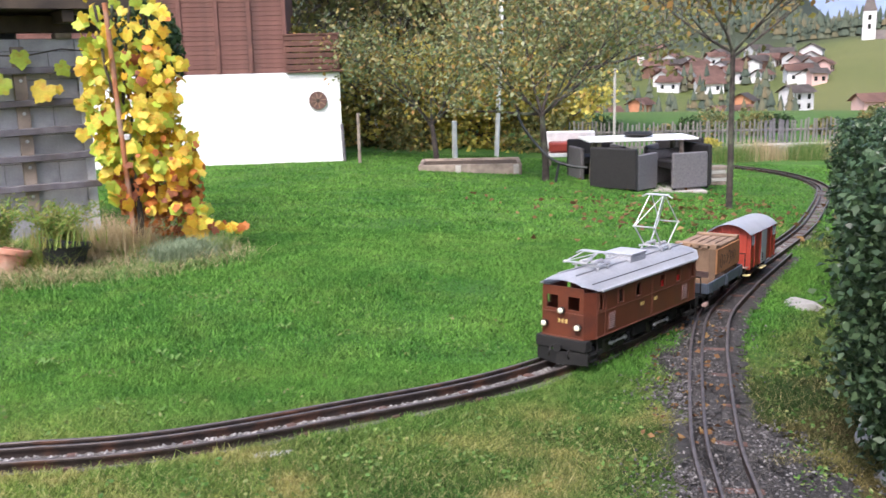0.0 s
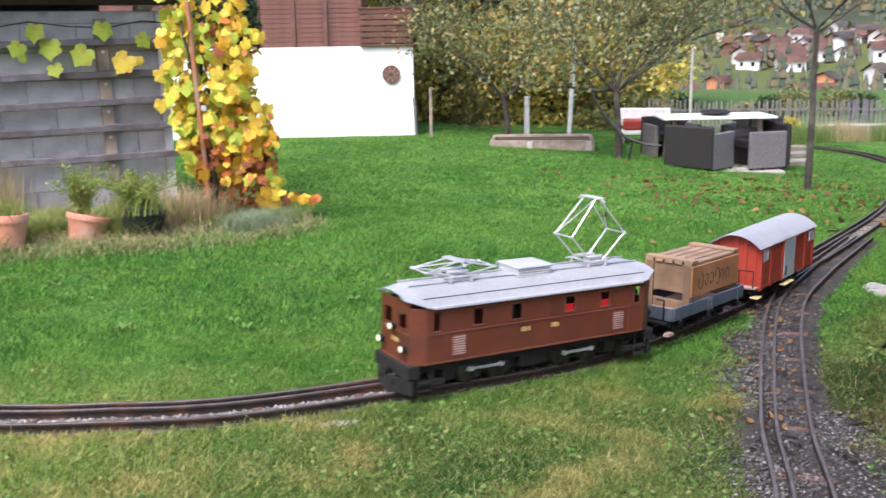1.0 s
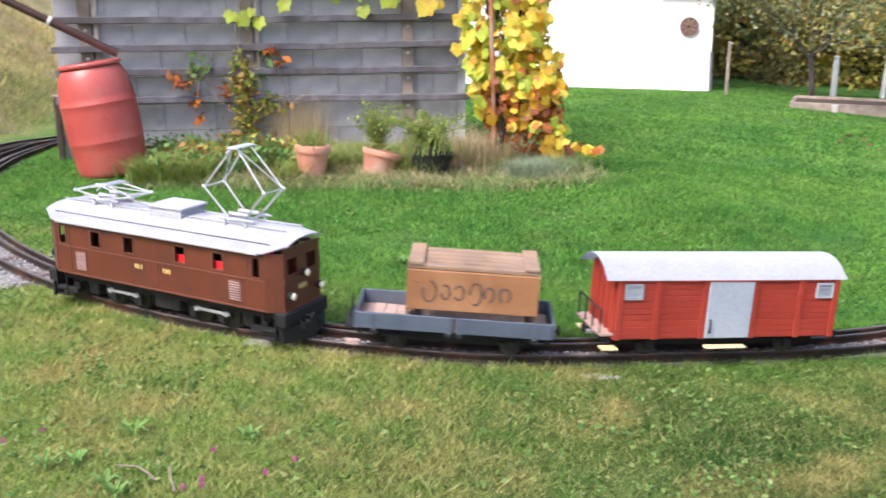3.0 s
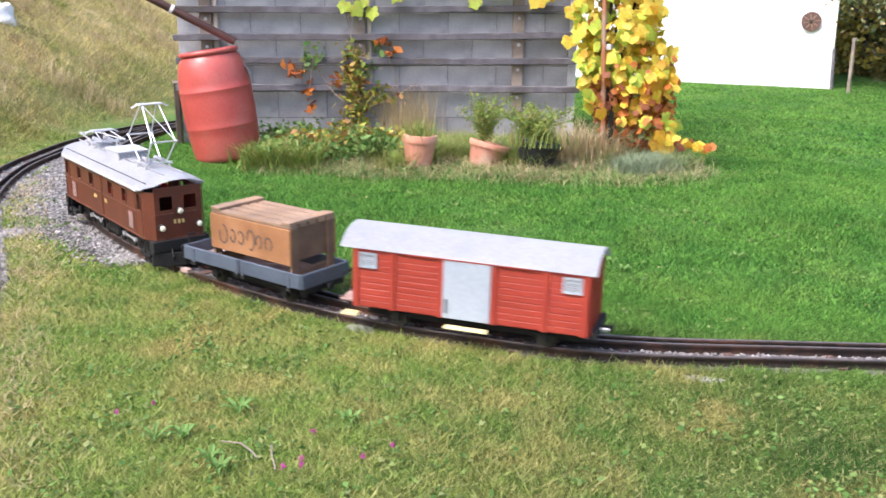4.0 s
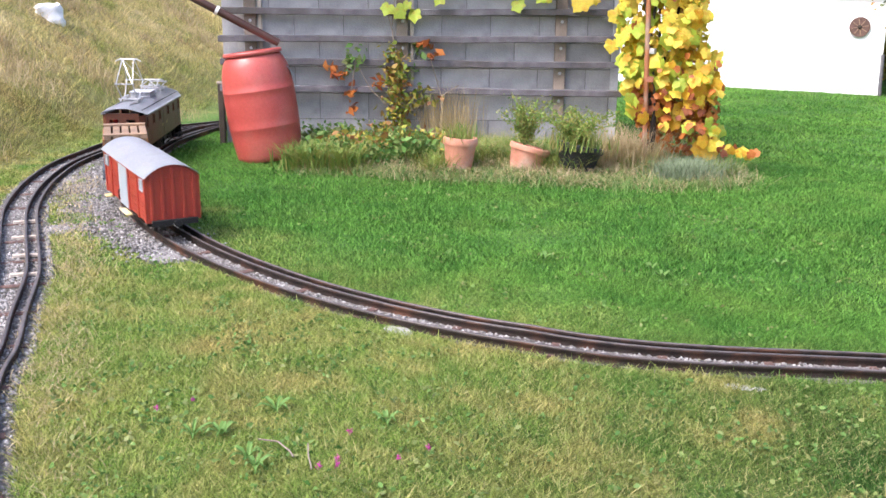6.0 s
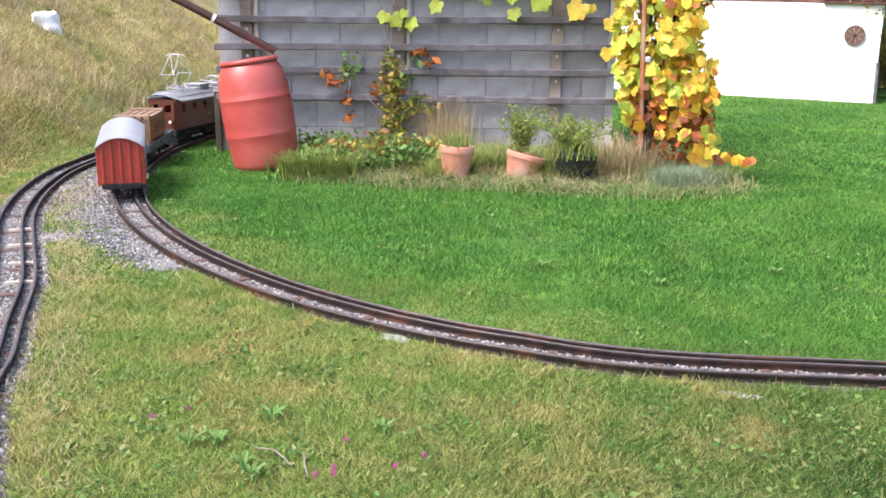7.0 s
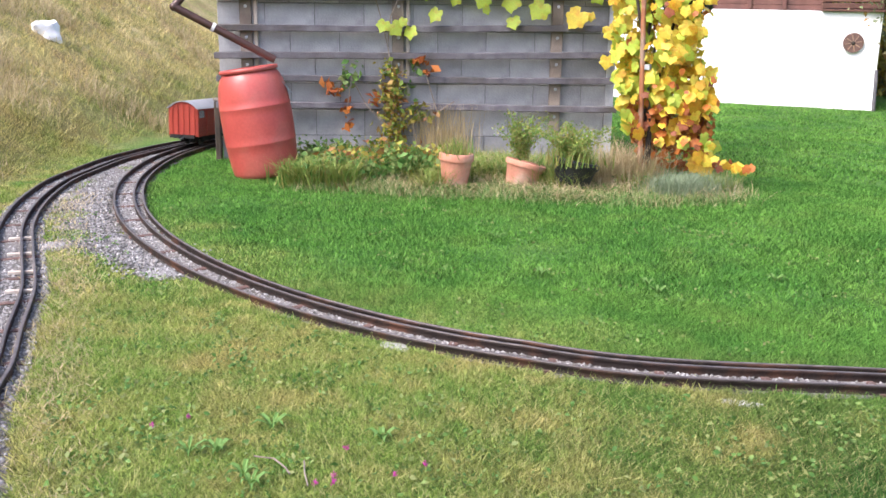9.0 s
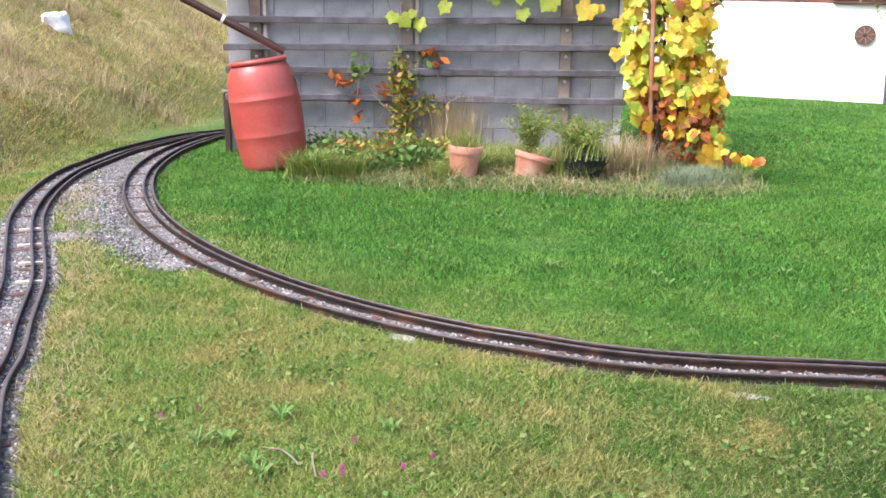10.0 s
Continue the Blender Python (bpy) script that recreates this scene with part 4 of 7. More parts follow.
    for x, k in ((-0.656, 0.72), (-0.646, 0.74), (-0.575, 1.0), (0.575, 1.0), (0.646, 0.74), (0.656, 0.72)):
        r = []
        for j in range(13):
            a = -1 + j / 6
            drop = 0.018 if abs(x) > 0.64 else 0.0
            r.append(bm.verts.new((x, a * (W + 0.014) * k, z1 + 0.008 + (0.066 - drop) * (1 - abs(a * k) ** 2.4))))
        rows.append(r)
    for a, b in zip(rows, rows[1:]):
        for j in range(12):
            bm.faces.new((a[j], a[j + 1], b[j + 1], b[j]))
    bmesh.ops.solidify(bm, geom=bm.faces[:], thickness=0.007)
    part("roof", bm, ROOF, ob, "silver-painted arched roof", smooth=35)
    for s in (-1, 1):
        bm = bmesh.new()
        box(bm, -0.55, 0.55, s * 0.152 - 0.018, s * 0.152 + 0.018, z1 - 0.002, z1 + 0.012, bevel=0.003)
        part("gutter_strip", bm, ROOF, ob)
        bm = bmesh.new()
        rod(bm, (-0.58, s * 0.128, 0.37), (0.58, s * 0.128, 0.37), 0.0035, n=6)
        part("roof_cable", bm, BLACK, ob)
    vent = new("roof_vent")
    vent.parent = ob
    for k in range(4):
        bm = bmesh.new()
        box(bm, -0.09, 0.085, -0.075, 0.075, 0.398 + k * 0.009, 0.405 + k * 0.009, bevel=0.002)
        part("vent_slat", bm, ROOF, vent)
    bm = bmesh.new()
    box(bm, -0.08, 0.075, -0.065, 0.065, 0.39, 0.436)
    part("vent_core", bm, BLACK, vent)
    bm = bmesh.new()
    box(bm, -0.1, 0.09, -0.08, 0.08, 0.435, 0.445, bevel=0.003)
    part("vent_lid", bm, ROOF, vent)
    bm = bmesh.new()
    for s in (-1, 1):
        rod(bm, (-0.6, s * 0.05, 0.41), (0.6, s * 0.05, 0.41), 0.0035, n=6)
    part("roof_conduit", bm, SILVER, ob)
    pantograph(ob, 0.36, False)
    pantograph(ob, -0.36, True)
    # the body rides above its frame
    for child in ob.children:
        if child.name.split(".")[0] in ("body", "headlight", "interior", "roof", "gutter_strip", "roof_cable", "roof_vent", "roof_conduit", "pantograph"):
            child.matrix_basis = Matrix.Translation((0, 0, 0.024)) @ child.matrix_basis
    # running gear
    bm = bmesh.new()
    for s in (-1, 1):
        box(bm, -0.61, 0.61, s * 0.092 - 0.006, s * 0.092 + 0.006, 0.085, 0.129)
        box(bm, -0.6, 0.6, s * 0.048 - 0.006, s * 0.048 + 0.006, 0.024, 0.129)
        for x in (-0.52, -0.3, -0.15, 0.15, 0.3, 0.52):
            box(bm, x - 0.016, x + 0.016, s * 0.1 - 0.008, s * 0.1 + 0.008, 0.03, 0.075, bevel=0.003)
        box(bm, -0.6, -0.48, s * 0.13 - 0.01, s * 0.13 + 0.01, 0.04, 0.06)
        box(bm, 0.48, 0.6, s * 0.13 - 0.01, s * 0.13 + 0.01, 0.04, 0.06)
    box(bm, -0.07, 0.07, -0.1, 0.1, 0.03, 0.129, bevel=0.01)
    for x in (-0.43, 0.43):
        box(bm, x - 0.03, x + 0.03, -0.095, 0.095, 0.03, 0.129, bevel=0.006)
    part("frame", bm, BLACK, ob)
    for x in (-0.52, 0.52):
        wheelset(ob, x, 0.036)
    for x in (-0.32, -0.17, 0.17, 0.32):
        wheelset(ob, x, 0.054, 10)
    for s in (-1, 1):
        for c in (-0.245, 0.245):
            bm = bmesh.new()
            box(bm, -0.092, 0.092, -0.003, 0.003, -0.006, 0.006, bevel=0.002)
            for x in (-0.075, 0.075):
                rod(bm, (x, -0.008, 0), (x, 0.008, 0), 0.0105)
            r = part("coupling_rod", bm, SILVER, ob)
            r.matrix_basis = pose(c, s * 0.106, 0.054)
            RODS.append((r, c, s * 0.106))
        for x in (-0.57, 0.57):
            bm = bmesh.new()
            for z in (0.02, 0.05):
                box(bm, x - 0.03, x + 0.03, s * 0.135 - 0.012, s * 0.135 + 0.012, z, z + 0.005)
            for dx in (-0.03, 0.03):
                rod(bm, (x + dx, s * 0.14, 0.02), (x + dx, s * 0.14, 0.128), 0.003)
            part("step", bm, BLACK, ob)
    return ob


CRATE_GREY = surface("louvre_paint", (0.3, 0.2, 0.19), (0.4, 0.28, 0.26), 0.5, 0, 9, 60, 0)


def under_wagon(ob, half):
    bm = bmesh.new()
    for s in (-1, 1):
        box(bm, -half + 0.02, half - 0.02, s * 0.08 - 0.006, s * 0.08 + 0.006, 0.066, 0.1)
        box(bm, -half + 0.06, half - 0.06, s * 0.045 - 0.005, s * 0.045 + 0.005, 0.03, 0.1)
        for x in (-half * 0.6, half * 0.6):
            box(bm, x - 0.05, x + 0.05, s * 0.09 - 0.005, s * 0.09 + 0.005, 0.052, 0.062, bevel=0.002)
            box(bm, x - 0.016, x + 0.016, s * 0.092 - 0.01, s * 0.092 + 0.01, 0.028, 0.07, bevel=0.003)
    for e in (-1, 1):
        box(bm, *sorted((e * half, e * (half - 0.02))), -0.12, 0.12, 0.07, 0.1)
    part("underframe", bm, BLACK, ob)
    for e in (-1, 1):
        bm = bmesh.new()
        rod(bm, (e * half, 0, 0.088), (e * (half + 0.04), 0, 0.088), 0.008)
        lathe(bm, [(0.018, 0), (0.02, 0.004), (0.018, 0.008)], 14, pose(e * (half + 0.035), 0, 0.088, 0, 90 * e))
        part("buffer", bm, BLACK, ob)
    for x in (-half * 0.6, half * 0.6):
        wheelset(ob, x, 0.036)


def build_flat():
    ob = thing("flat_wagon", "blue-grey low-sided model wagon with pink-brown plank floor", "wagon")
    h, w = 0.365, 0.14
    under_wagon(ob, h)
    for k in range(16):
        bm = bmesh.new()
        x = -h + 0.004 + k * 0.0455
        box(bm, x, x + 0.044, -w + 0.01, w - 0.01, 0.1, 0.108 + 0.001 * (k % 3), bevel=0.0015)
        part("floor_plank", bm, PLANK, ob)
    for s in (-1, 1):
        for a, b in ((-h, -0.004), (0.004, h)):
            bm = bmesh.new()
            box(bm, a, b, s * w - 0.006, s * w + 0.006, 0.1, 0.162, bevel=0.002)
            part("drop_side", bm, FLAT_BLUE, ob)
        for x in (-0.3, -0.02, 0.02, 0.3):
            bm = bmesh.new()
            box(bm, x - 0.008, x + 0.008, s * (w + 0.006) - 0.003, s * (w + 0.006) + 0.003, 0.095, 0.158)
            part("strap", bm, FLAT_BLUE, ob)
            bm = bmesh.new()
            box(bm, x - 0.012, x + 0.012, s * (w + 0.008) - 0.004, s * (w + 0.008) + 0.004, 0.084, 0.096)
            part("hinge", bm, BLACK, ob)
    for e in (-1, 1):
        bm = bmesh.new()
        box(bm, *sorted((e * h, e * (h + 0.012))), -w, w, 0.1, 0.162, bevel=0.002)
        part("end_board", bm, FLAT_BLUE, ob)
    bm = bmesh.new()
    bar(bm, [(h + 0.02, 0.1, 0.09), (h + 0.022, 0.1, 0.2), (h + 0.022, 0.06, 0.2)], 0.004)
    box(bm, h + 0.014, h + 0.05, -0.12, 0.12, 0.088, 0.096)
    part("brake_stand", bm, BLACK, ob)
    for s in (-1, 1):
        bm = bmesh.new()
        box(bm, h - 0.01, h + 0.04, s * 0.13 - 0.014, s * 0.13 + 0.014, 0.03, 0.045)
        part("step", bm, PLANK, ob)
    return ob


def build_crate():
    ob = thing("crate", "old slatted wooden crate lying upside down on a wagon", "crate")
    a, w, z0, z1 = 0.232, 0.125, 0.0, 0.245
    for e in (-1, 1):
        bm = bmesh.new()
        box(bm, *sorted((e * (a - 0.018), e * a)), -w, w, 0.085, z1 - 0.016, bevel=0.002)
        part("end_board", bm, CRATE_DARK, ob)
        for s in (-1, 1):
            bm = bmesh.new()
            box(bm, *sorted((e * a, e * (a + 0.014))), *sorted((s * w, s * (w - 0.04))), z0, z1 - 0.016, bevel=0.002)
            part("corner_post", bm, CRATE_DARK, ob)
        bm = bmesh.new()
        box(bm, *sorted((e * (a - 0.018), e * a)), -w + 0.005, w - 0.005, 0.0, 0.045, bevel=0.002)
        part("foot_board", bm, CRATE_DARK, ob)
        bm = bmesh.new()
        box(bm, *sorted((e * (a - 0.045), e * (a + 0.012))), -w - 0.008, w + 0.008, z1 + 0.0005, z1 + 0.013, bevel=0.002)
        part("batten", bm, CRATE, ob)
    for s in (-1, 1):
        bm = bmesh.new()
        box(bm, -a - 0.014, a + 0.014, *sorted((s * w, s * (w + 0.012))), 0.075, z1 - 0.016, bevel=0.003)
        side = part("side_board", bm, CRATE_SIDE, ob, "orange-brown board with a worn black stamped mark")
        # worn stamped mark, plain rounded shapes
        for x, wd, hh in ((-0.12, 0.04, 0.055), (-0.062, 0.035, 0.055), (-0.012, 0.045, 0.085), (0.05, 0.035, 0.055), (0.1, 0.03, 0.055), (0.16, 0.05, 0.08)):
            bm = bmesh.new()
            y = s * (w + 0.0135)
            n = 18
            for k in range(n - 3):
                t0, t1 = k * math.tau / n + x * 9, (k + 1) * math.tau / n + x * 9
                p0 = (x + wd / 2 * math.cos(t0), y, 0.148 + hh / 2 * math.sin(t0))
                p1 = (x + wd / 2 * math.cos(t1), y, 0.148 + hh / 2 * math.sin(t1))
                rod(bm, p0, p1, 0.0042, n=4)
            for v in bm.verts:
                v.co.y = y + (v.co.y - y) * 0.3
            part("stamped_mark", bm, INK, side)
    for k in range(5):
        bm = bmesh.new()
        y = -w - 0.008 + k * 0.0545
        box(bm, -a - 0.012, a + 0.012, y, y + 0.043, z1 - 0.015, z1, bevel=0.002)
        part("lid_slat", bm, CRATE, ob)
    return ob


def build_van():
    ob = thing("goods_van", "red boarded model goods van with grey sliding door", "wagon")
    h, w, z0, z1 = 0.465, 0.135, 0.085, 0.325
    under_wagon(ob, h + 0.03)
    bm = bmesh.new()
    box(bm, -h, h, -w, w, z0, z1)
    for e in (-1, 1):
        n = 12
        vs = [bm.verts.new((e * h, w * (-1 + 2 * j / n), z1 + 0.058 * (1 - abs(-1 + 2 * j / n) ** 2.2) + 0.0005)) for j in range(n + 1)]
        bm.faces.new(vs)
    body = part("body", bm, CAR_RED, ob)
    for s in (-1, 1):
        z = z0 + 0.004
        while z < z1 - 0.01:
            for a, b in ((-h + 0.004, -0.105), (0.105, h - 0.004)):
                bm = bmesh.new()
                box(bm, a, b, *sorted((s * w, s * (w + 0.0045))), z, z + 0.0225, bevel=0.0012)
                part("board", bm, CAR_RED, body)
            z += 0.0245
        for x in (-h + 0.014, -0.3, -0.105, 0.105, 0.3, h - 0.014):
            bm = bmesh.new()
            box(bm, x - 0.012, x + 0.012, *sorted((s * w, s * (w + 0.011))), z0, z1, bevel=0.002)
            part("post", bm, CAR_RED, body)
        for x in (-0.4, 0.4):
            hatch = new("vent_hatch")
            hatch.parent = ob
            bm = bmesh.new()
            for q in ((-0.036, -0.03, -0.03, 0.03), (0.03, 0.036, -0.03, 0.03), (-0.03, 0.03, -0.03, -0.024), (-0.03, 0.03, 0.024, 0.03)):
                box(bm, x + q[0], x + q[1], *sorted((s * w, s * (w + 0.013))), 0.278 + q[2], 0.278 + q[3])
            part("hatch_frame", bm, CAR_GREY, hatch)
            for k in range(6):
                bm = bmesh.new()
                box(bm, x - 0.03, x + 0.03, *sorted((s * w, s * (w + 0.009))), 0.2555 + k * 0.008, 0.261 + k * 0.008)
                part("hatch_slat", bm, CAR_GREY, hatch)
        door = new("sliding_door")
        door.parent = ob
        bm = bmesh.new()
        box(bm, -0.093, 0.093, *sorted((s * w, s * (w + 0.014))), z0 + 0.004, z1 - 0.004, bevel=0.002)
        part("door_panel", bm, CAR_GREY, door, "light grey door panel")
        bm = bmesh.new()
        y = s * (w + 0.022)
        bar(bm, [(0.078, s * (w + 0.012), 0.165), (0.078, y, 0.162), (0.078, y, 0.115), (0.078, s * (w + 0.012), 0.112)], 0.0035)
        part("handle", bm, BLACK, door)
        bm = bmesh.new()
        box(bm, -0.24, 0.24, *sorted((s * w, s * (w + 0.016))), z1 - 0.006, z1 + 0.0, bevel=0.001)
        part("door_rail", bm, CAR_RED, ob)
        bm = bmesh.new()
        box(bm, -0.085, 0.085, *sorted((s * (w - 0.01), s * (w + 0.024))), 0.048, 0.056, bevel=0.002)
        part("step_board", bm, STEP_YELLOW, ob, "pale yellow step board")
        bm = bmesh.new()
        box(bm, h - 0.02, h + 0.045, *sorted((s * (w - 0.03), s * (w + 0.018))), 0.046, 0.054, bevel=0.002)
        part("step_board", bm, STEP_YELLOW, ob)
    for e in (-1, 1):
        for k in range(5):
            bm = bmesh.new()
            y = -0.11 + k * 0.055
            box(bm, *sorted((e * h, e * (h + 0.008))), y - 0.009, y + 0.009, z0, z1 + 0.05 * (1 - abs(y / w) ** 2.2) - 0.004, bevel=0.002)
            part("end_rib", bm, CAR_RED, body)
        bm = bmesh.new()
        rod(bm, (e * (h + 0.02), 0, 0.075), (e * (h + 0.06), 0, 0.075), 0.012, n=10)
        part("coupling", bm, SILVER, ob)
    # front platform with railing
    bm = bmesh.new()
    box(bm, h, h + 0.055, -w, w, 0.1, 0.108)
    part("platform", bm, PLANK, ob)
    for y in (-0.12, -0.04, 0.04, 0.12):
        bm = bmesh.new()
        rod(bm, (h + 0.05, y, 0.1), (h + 0.05, y, 0.2), 0.0035)
        part("railing_post", bm, BLACK, ob)
    bm = bmesh.new()
    rod(bm, (h + 0.05, -0.122, 0.2), (h + 0.05, 0.122, 0.2), 0.0035)
    part("handrail", bm, BLACK, ob)
    # arched roof
    bm = bmesh.new()
    rows = []
    for x in (-h - 0.022, h + 0.05):
        rows.append([bm.verts.new((x, (w + 0.016) * (-1 + j / 8), z1 + 0.0 + 0.066 * (1 - abs(-1 + j / 8) ** 2.2))) for j in range(17)])
    for j in range(16):
        bm.faces.new((rows[0][j], rows[0][j + 1], rows[1][j + 1], rows[1][j]))
    bmesh.ops.solidify(bm, geom=bm.faces[:], thickness=0.006)
    part("roof", bm, ROOF, ob, "silver-grey arched roof", smooth=40)
    return ob


loco, flat, crate, van = build_loco(), build_flat(), build_crate(), build_van()
# how far each vehicle's middle runs behind the locomotive's
LOCO_MID, FLAT_MID, VAN_MID = 0.0, 1.2, 2.24


def train_pose(s, back, half):
    a, _ = on_main(s - back + half)
    b, _ = on_main(s - back - half)
    d = a - b
    n = np.array([-d[1], d[0]]) / np.linalg.norm(d)
    m = (a + b) / 2 + n * GAUGE_SHIFT
    za, zb = (float(base_z(*q)) for q in (a, b))
    tilt = math.degrees(math.atan2(za - zb, float(np.linalg.norm(d))))
    return pose(m[0], m[1], RAIL_TOP + (za + zb) / 2, 0, -tilt, math.degrees(math.atan2(d[1], d[0])))
# ---- plants ----
def leaf_quads(points, size, spread=0.35, flat=0.0):
    """Random leaf-shaped quads at the points; flat 1 lays them level."""
    n = len(points)
    a = np.random.normal(size=(n, 3))
    a[:, 2] *= 1 - 0.7 * flat
    a /= np.linalg.norm(a, axis=1)[:, None]
    h = np.random.normal(size=(n, 3))
    b = np.cross(a, h)
    b /= np.linalg.norm(b, axis=1)[:, None]
    s = size * np.random.uniform(1 - spread, 1 + spread, (n, 1))
    c = np.cross(a, b) * 0.18
    v = np.stack([points - a * s * 0.5, points + b * s * 0.3 + c * s, points + a * s * 0.5, points - b * s * 0.3 + c * s], 1).reshape(-1, 3)
    f = np.arange(4 * n).reshape(n, 4)
    return v, f


def blade_tris(points, height, width, lean=0.5):
    """Bent grass blades: a tapering strip of three triangles each."""
    n = len(points)
    tip_a = np.random.uniform(0, math.tau, n)
    ang = tip_a + math.pi / 2 + np.random.uniform(-0.7, 0.7, n)
    side = np.stack([np.cos(ang), np.sin(ang), np.zeros(n)], 1)
    h = height * np.random.uniform(0.55, 1.35, (n, 1))
    out = np.stack([np.cos(tip_a), np.sin(tip_a), np.zeros(n)], 1) * h * lean * np.random.uniform(0.2, 1.3, (n, 1))
    w = width * np.random.uniform(0.6, 1.4, (n, 1)) * side
    up = np.array([0, 0, 1.0])
    mid = points + out * 0.35 + up * h * 0.6
    v = np.stack([points - w / 2, points + w / 2, mid - w * 0.4, mid + w * 0.4, points + out + up * h], 1).reshape(-1, 3)
    i = np.arange(n) * 5
    f = np.concatenate([np.stack([i, i + 1, i + 3], 1), np.stack([i, i + 3, i + 2], 1), np.stack([i + 2, i + 3, i + 4], 1)])
    return v, f


def short_blades(points, height, width, lean=0.5):
    """Mown grass: one narrow triangle a blade."""
    n = len(points)
    ang, tip_a = np.random.uniform(0, math.tau, n), np.random.uniform(0, math.tau, n)
    h = height * np.random.uniform(0.55, 1.35, (n, 1))
    w = width * np.random.uniform(0.6, 1.4, (n, 1)) * np.stack([np.cos(ang), np.sin(ang), np.zeros(n)], 1)
    out = np.stack([np.cos(tip_a), np.sin(tip_a), np.zeros(n)], 1) * h * lean * np.random.uniform(0.2, 1.3, (n, 1))
    v = np.stack([points - w / 2, points + w / 2, points + out + np.array([0, 0, 1.0]) * h], 1).reshape(-1, 3)
    return v, np.arange(3 * n).reshape(n, 3)


def grow(rng, start, way, length, radius, depth, tips, segs, droop=0.0):
    p = Vector(start)
    d = Vector(way).normalized()
    r = radius
    for k in range(3):
        d = (d + Vector((rng.uniform(-0.2, 0.2), rng.uniform(-0.2, 0.2), rng.uniform(-0.1, 0.16) - droop))).normalized()
        q = p + d * (length / 3)
        segs.append((p, q, r, r * 0.82))
        p, r = q, r * 0.82
        if depth > 0:
            for _ in range(1 if k < 2 else 2):
                a = rng.uniform(0, math.tau)
                w = (d + Vector((math.cos(a), math.sin(a), rng.uniform(-0.1, 0.5))) * rng.uniform(0.6, 1.0)).normalized()
                grow(rng, p, w, length * rng.uniform(0.5, 0.75), r * 0.6, depth - 1, tips, segs, droop)
        if depth <= 1:
            tips.append(p)


def build_tree(name, label, x, y, fork, limbs, radius, leaf, count, material, seed, reach, depth=2, spread=0.3, top=None, bark=BARK):
    """A trunk up to its fork, limbs given by (azimuth, rise, length), twigs and a crown of single leaves."""
    rng = random.Random(seed)
    z = float(ground_z(x, y))
    tree = thing(name, label, "tree", pose(x, y, z))
    segs, tips = [], []
    lean = Vector((rng.uniform(-0.04, 0.04), rng.uniform(-0.04, 0.04), 0))
    p = Vector((0, 0, -0.1))
    for k in range(4):
        q = Vector((lean.x * k, lean.y * k, fork * (k + 1) / 4))
        segs.append((p, q, radius * (1.25 - 0.1 * k), radius * (1.15 - 0.1 * k)))
        p = q
    trunk_bm = bmesh.new()
    for a, b, r0, r1 in segs:
        rod(trunk_bm, a, b, r0, r1, 9)
    part("trunk", trunk_bm, bark, tree, smooth=50)
    for az, rise, length in limbs:
        segs = []
        way = (math.cos(radians(az)), math.sin(radians(az)), rise)
        grow(rng, p - Vector((0, 0, rng.uniform(0, 0.08))), way, length, radius * 0.55, depth, tips, segs)
        bm = bmesh.new()
        for a, b, r0, r1 in segs:
            rod(bm, a, b, max(r0, 0.006), max(r1, 0.005), 6)
        part("limb", bm, bark, tree)
    t = np.array([tuple(q) for q in tips])
    pick = t[np.random.randint(0, len(t), count)] + np.random.normal(scale=spread, size=(count, 3)) * np.array([1, 1, 0.75])
    pick = pick[pick[:, 2] > fork * 0.9]
    if top:
        pick = pick[pick[:, 2] < top]
    v, f = leaf_quads(pick, leaf)
    crown = new("crown", fast_mesh("crown", v, f, material))
    crown.parent = tree
    return tree


def round_limbs(rng, n, lo, hi, length):
    return [(k * 360 / n + rng.uniform(-25, 25), rng.uniform(lo, hi), length * rng.uniform(0.8, 1.2)) for k in range(n)]


R = random.Random(5)
build_tree("apple_tree", "grey-green apple tree with spreading limbs on the lawn", 1.59, 15.41, 1.08, [(175, 0.12, 1.0), (8, 0.6, 1.6), (150, 0.8, 1.3), (60, 1.2, 1.3), (300, 0.9, 1.2), (95, 2.2, 1.3), (30, 0.5, 1.2), (215, 0.9, 1.0)], 0.05, 0.075, 5200, APPLE, 3, 1.6, spread=0.24)
build_tree("apple_tree", "small grey-green apple tree in a planting bed", -0.16, 17.2, 0.72, [(140, 0.7, 1.3), (40, 0.8, 1.3), (90, 2.0, 1.4), (200, 0.8, 1.2), (320, 1.0, 1.2), (10, 0.9, 1.2), (165, 1.2, 1.2)], 0.045, 0.075, 5200, APPLE, 8, 1.5, spread=0.25)
build_tree("young_tree", "slim young tree with sparse browning leaves beside the track", 3.64, 12.4, 2.0, [(20, 0.5, 1.05), (165, 0.6, 0.9), (95, 2.0, 1.0), (330, 1.0, 0.9), (200, 1.4, 0.9)], 0.036, 0.1, 520, MAPLE, 11, 1.1, spread=0.17)
build_tree("bare_tree", "small bare-branched tree at the lawn's edge", -1.55, 20.3, 1.0, [(180, 0.35, 1.1), (0, 0.35, 1.0), (90, 1.4, 1.0), (230, 0.8, 0.9)], 0.06, 0.09, 900, AUTUMN, 21, 1.1)

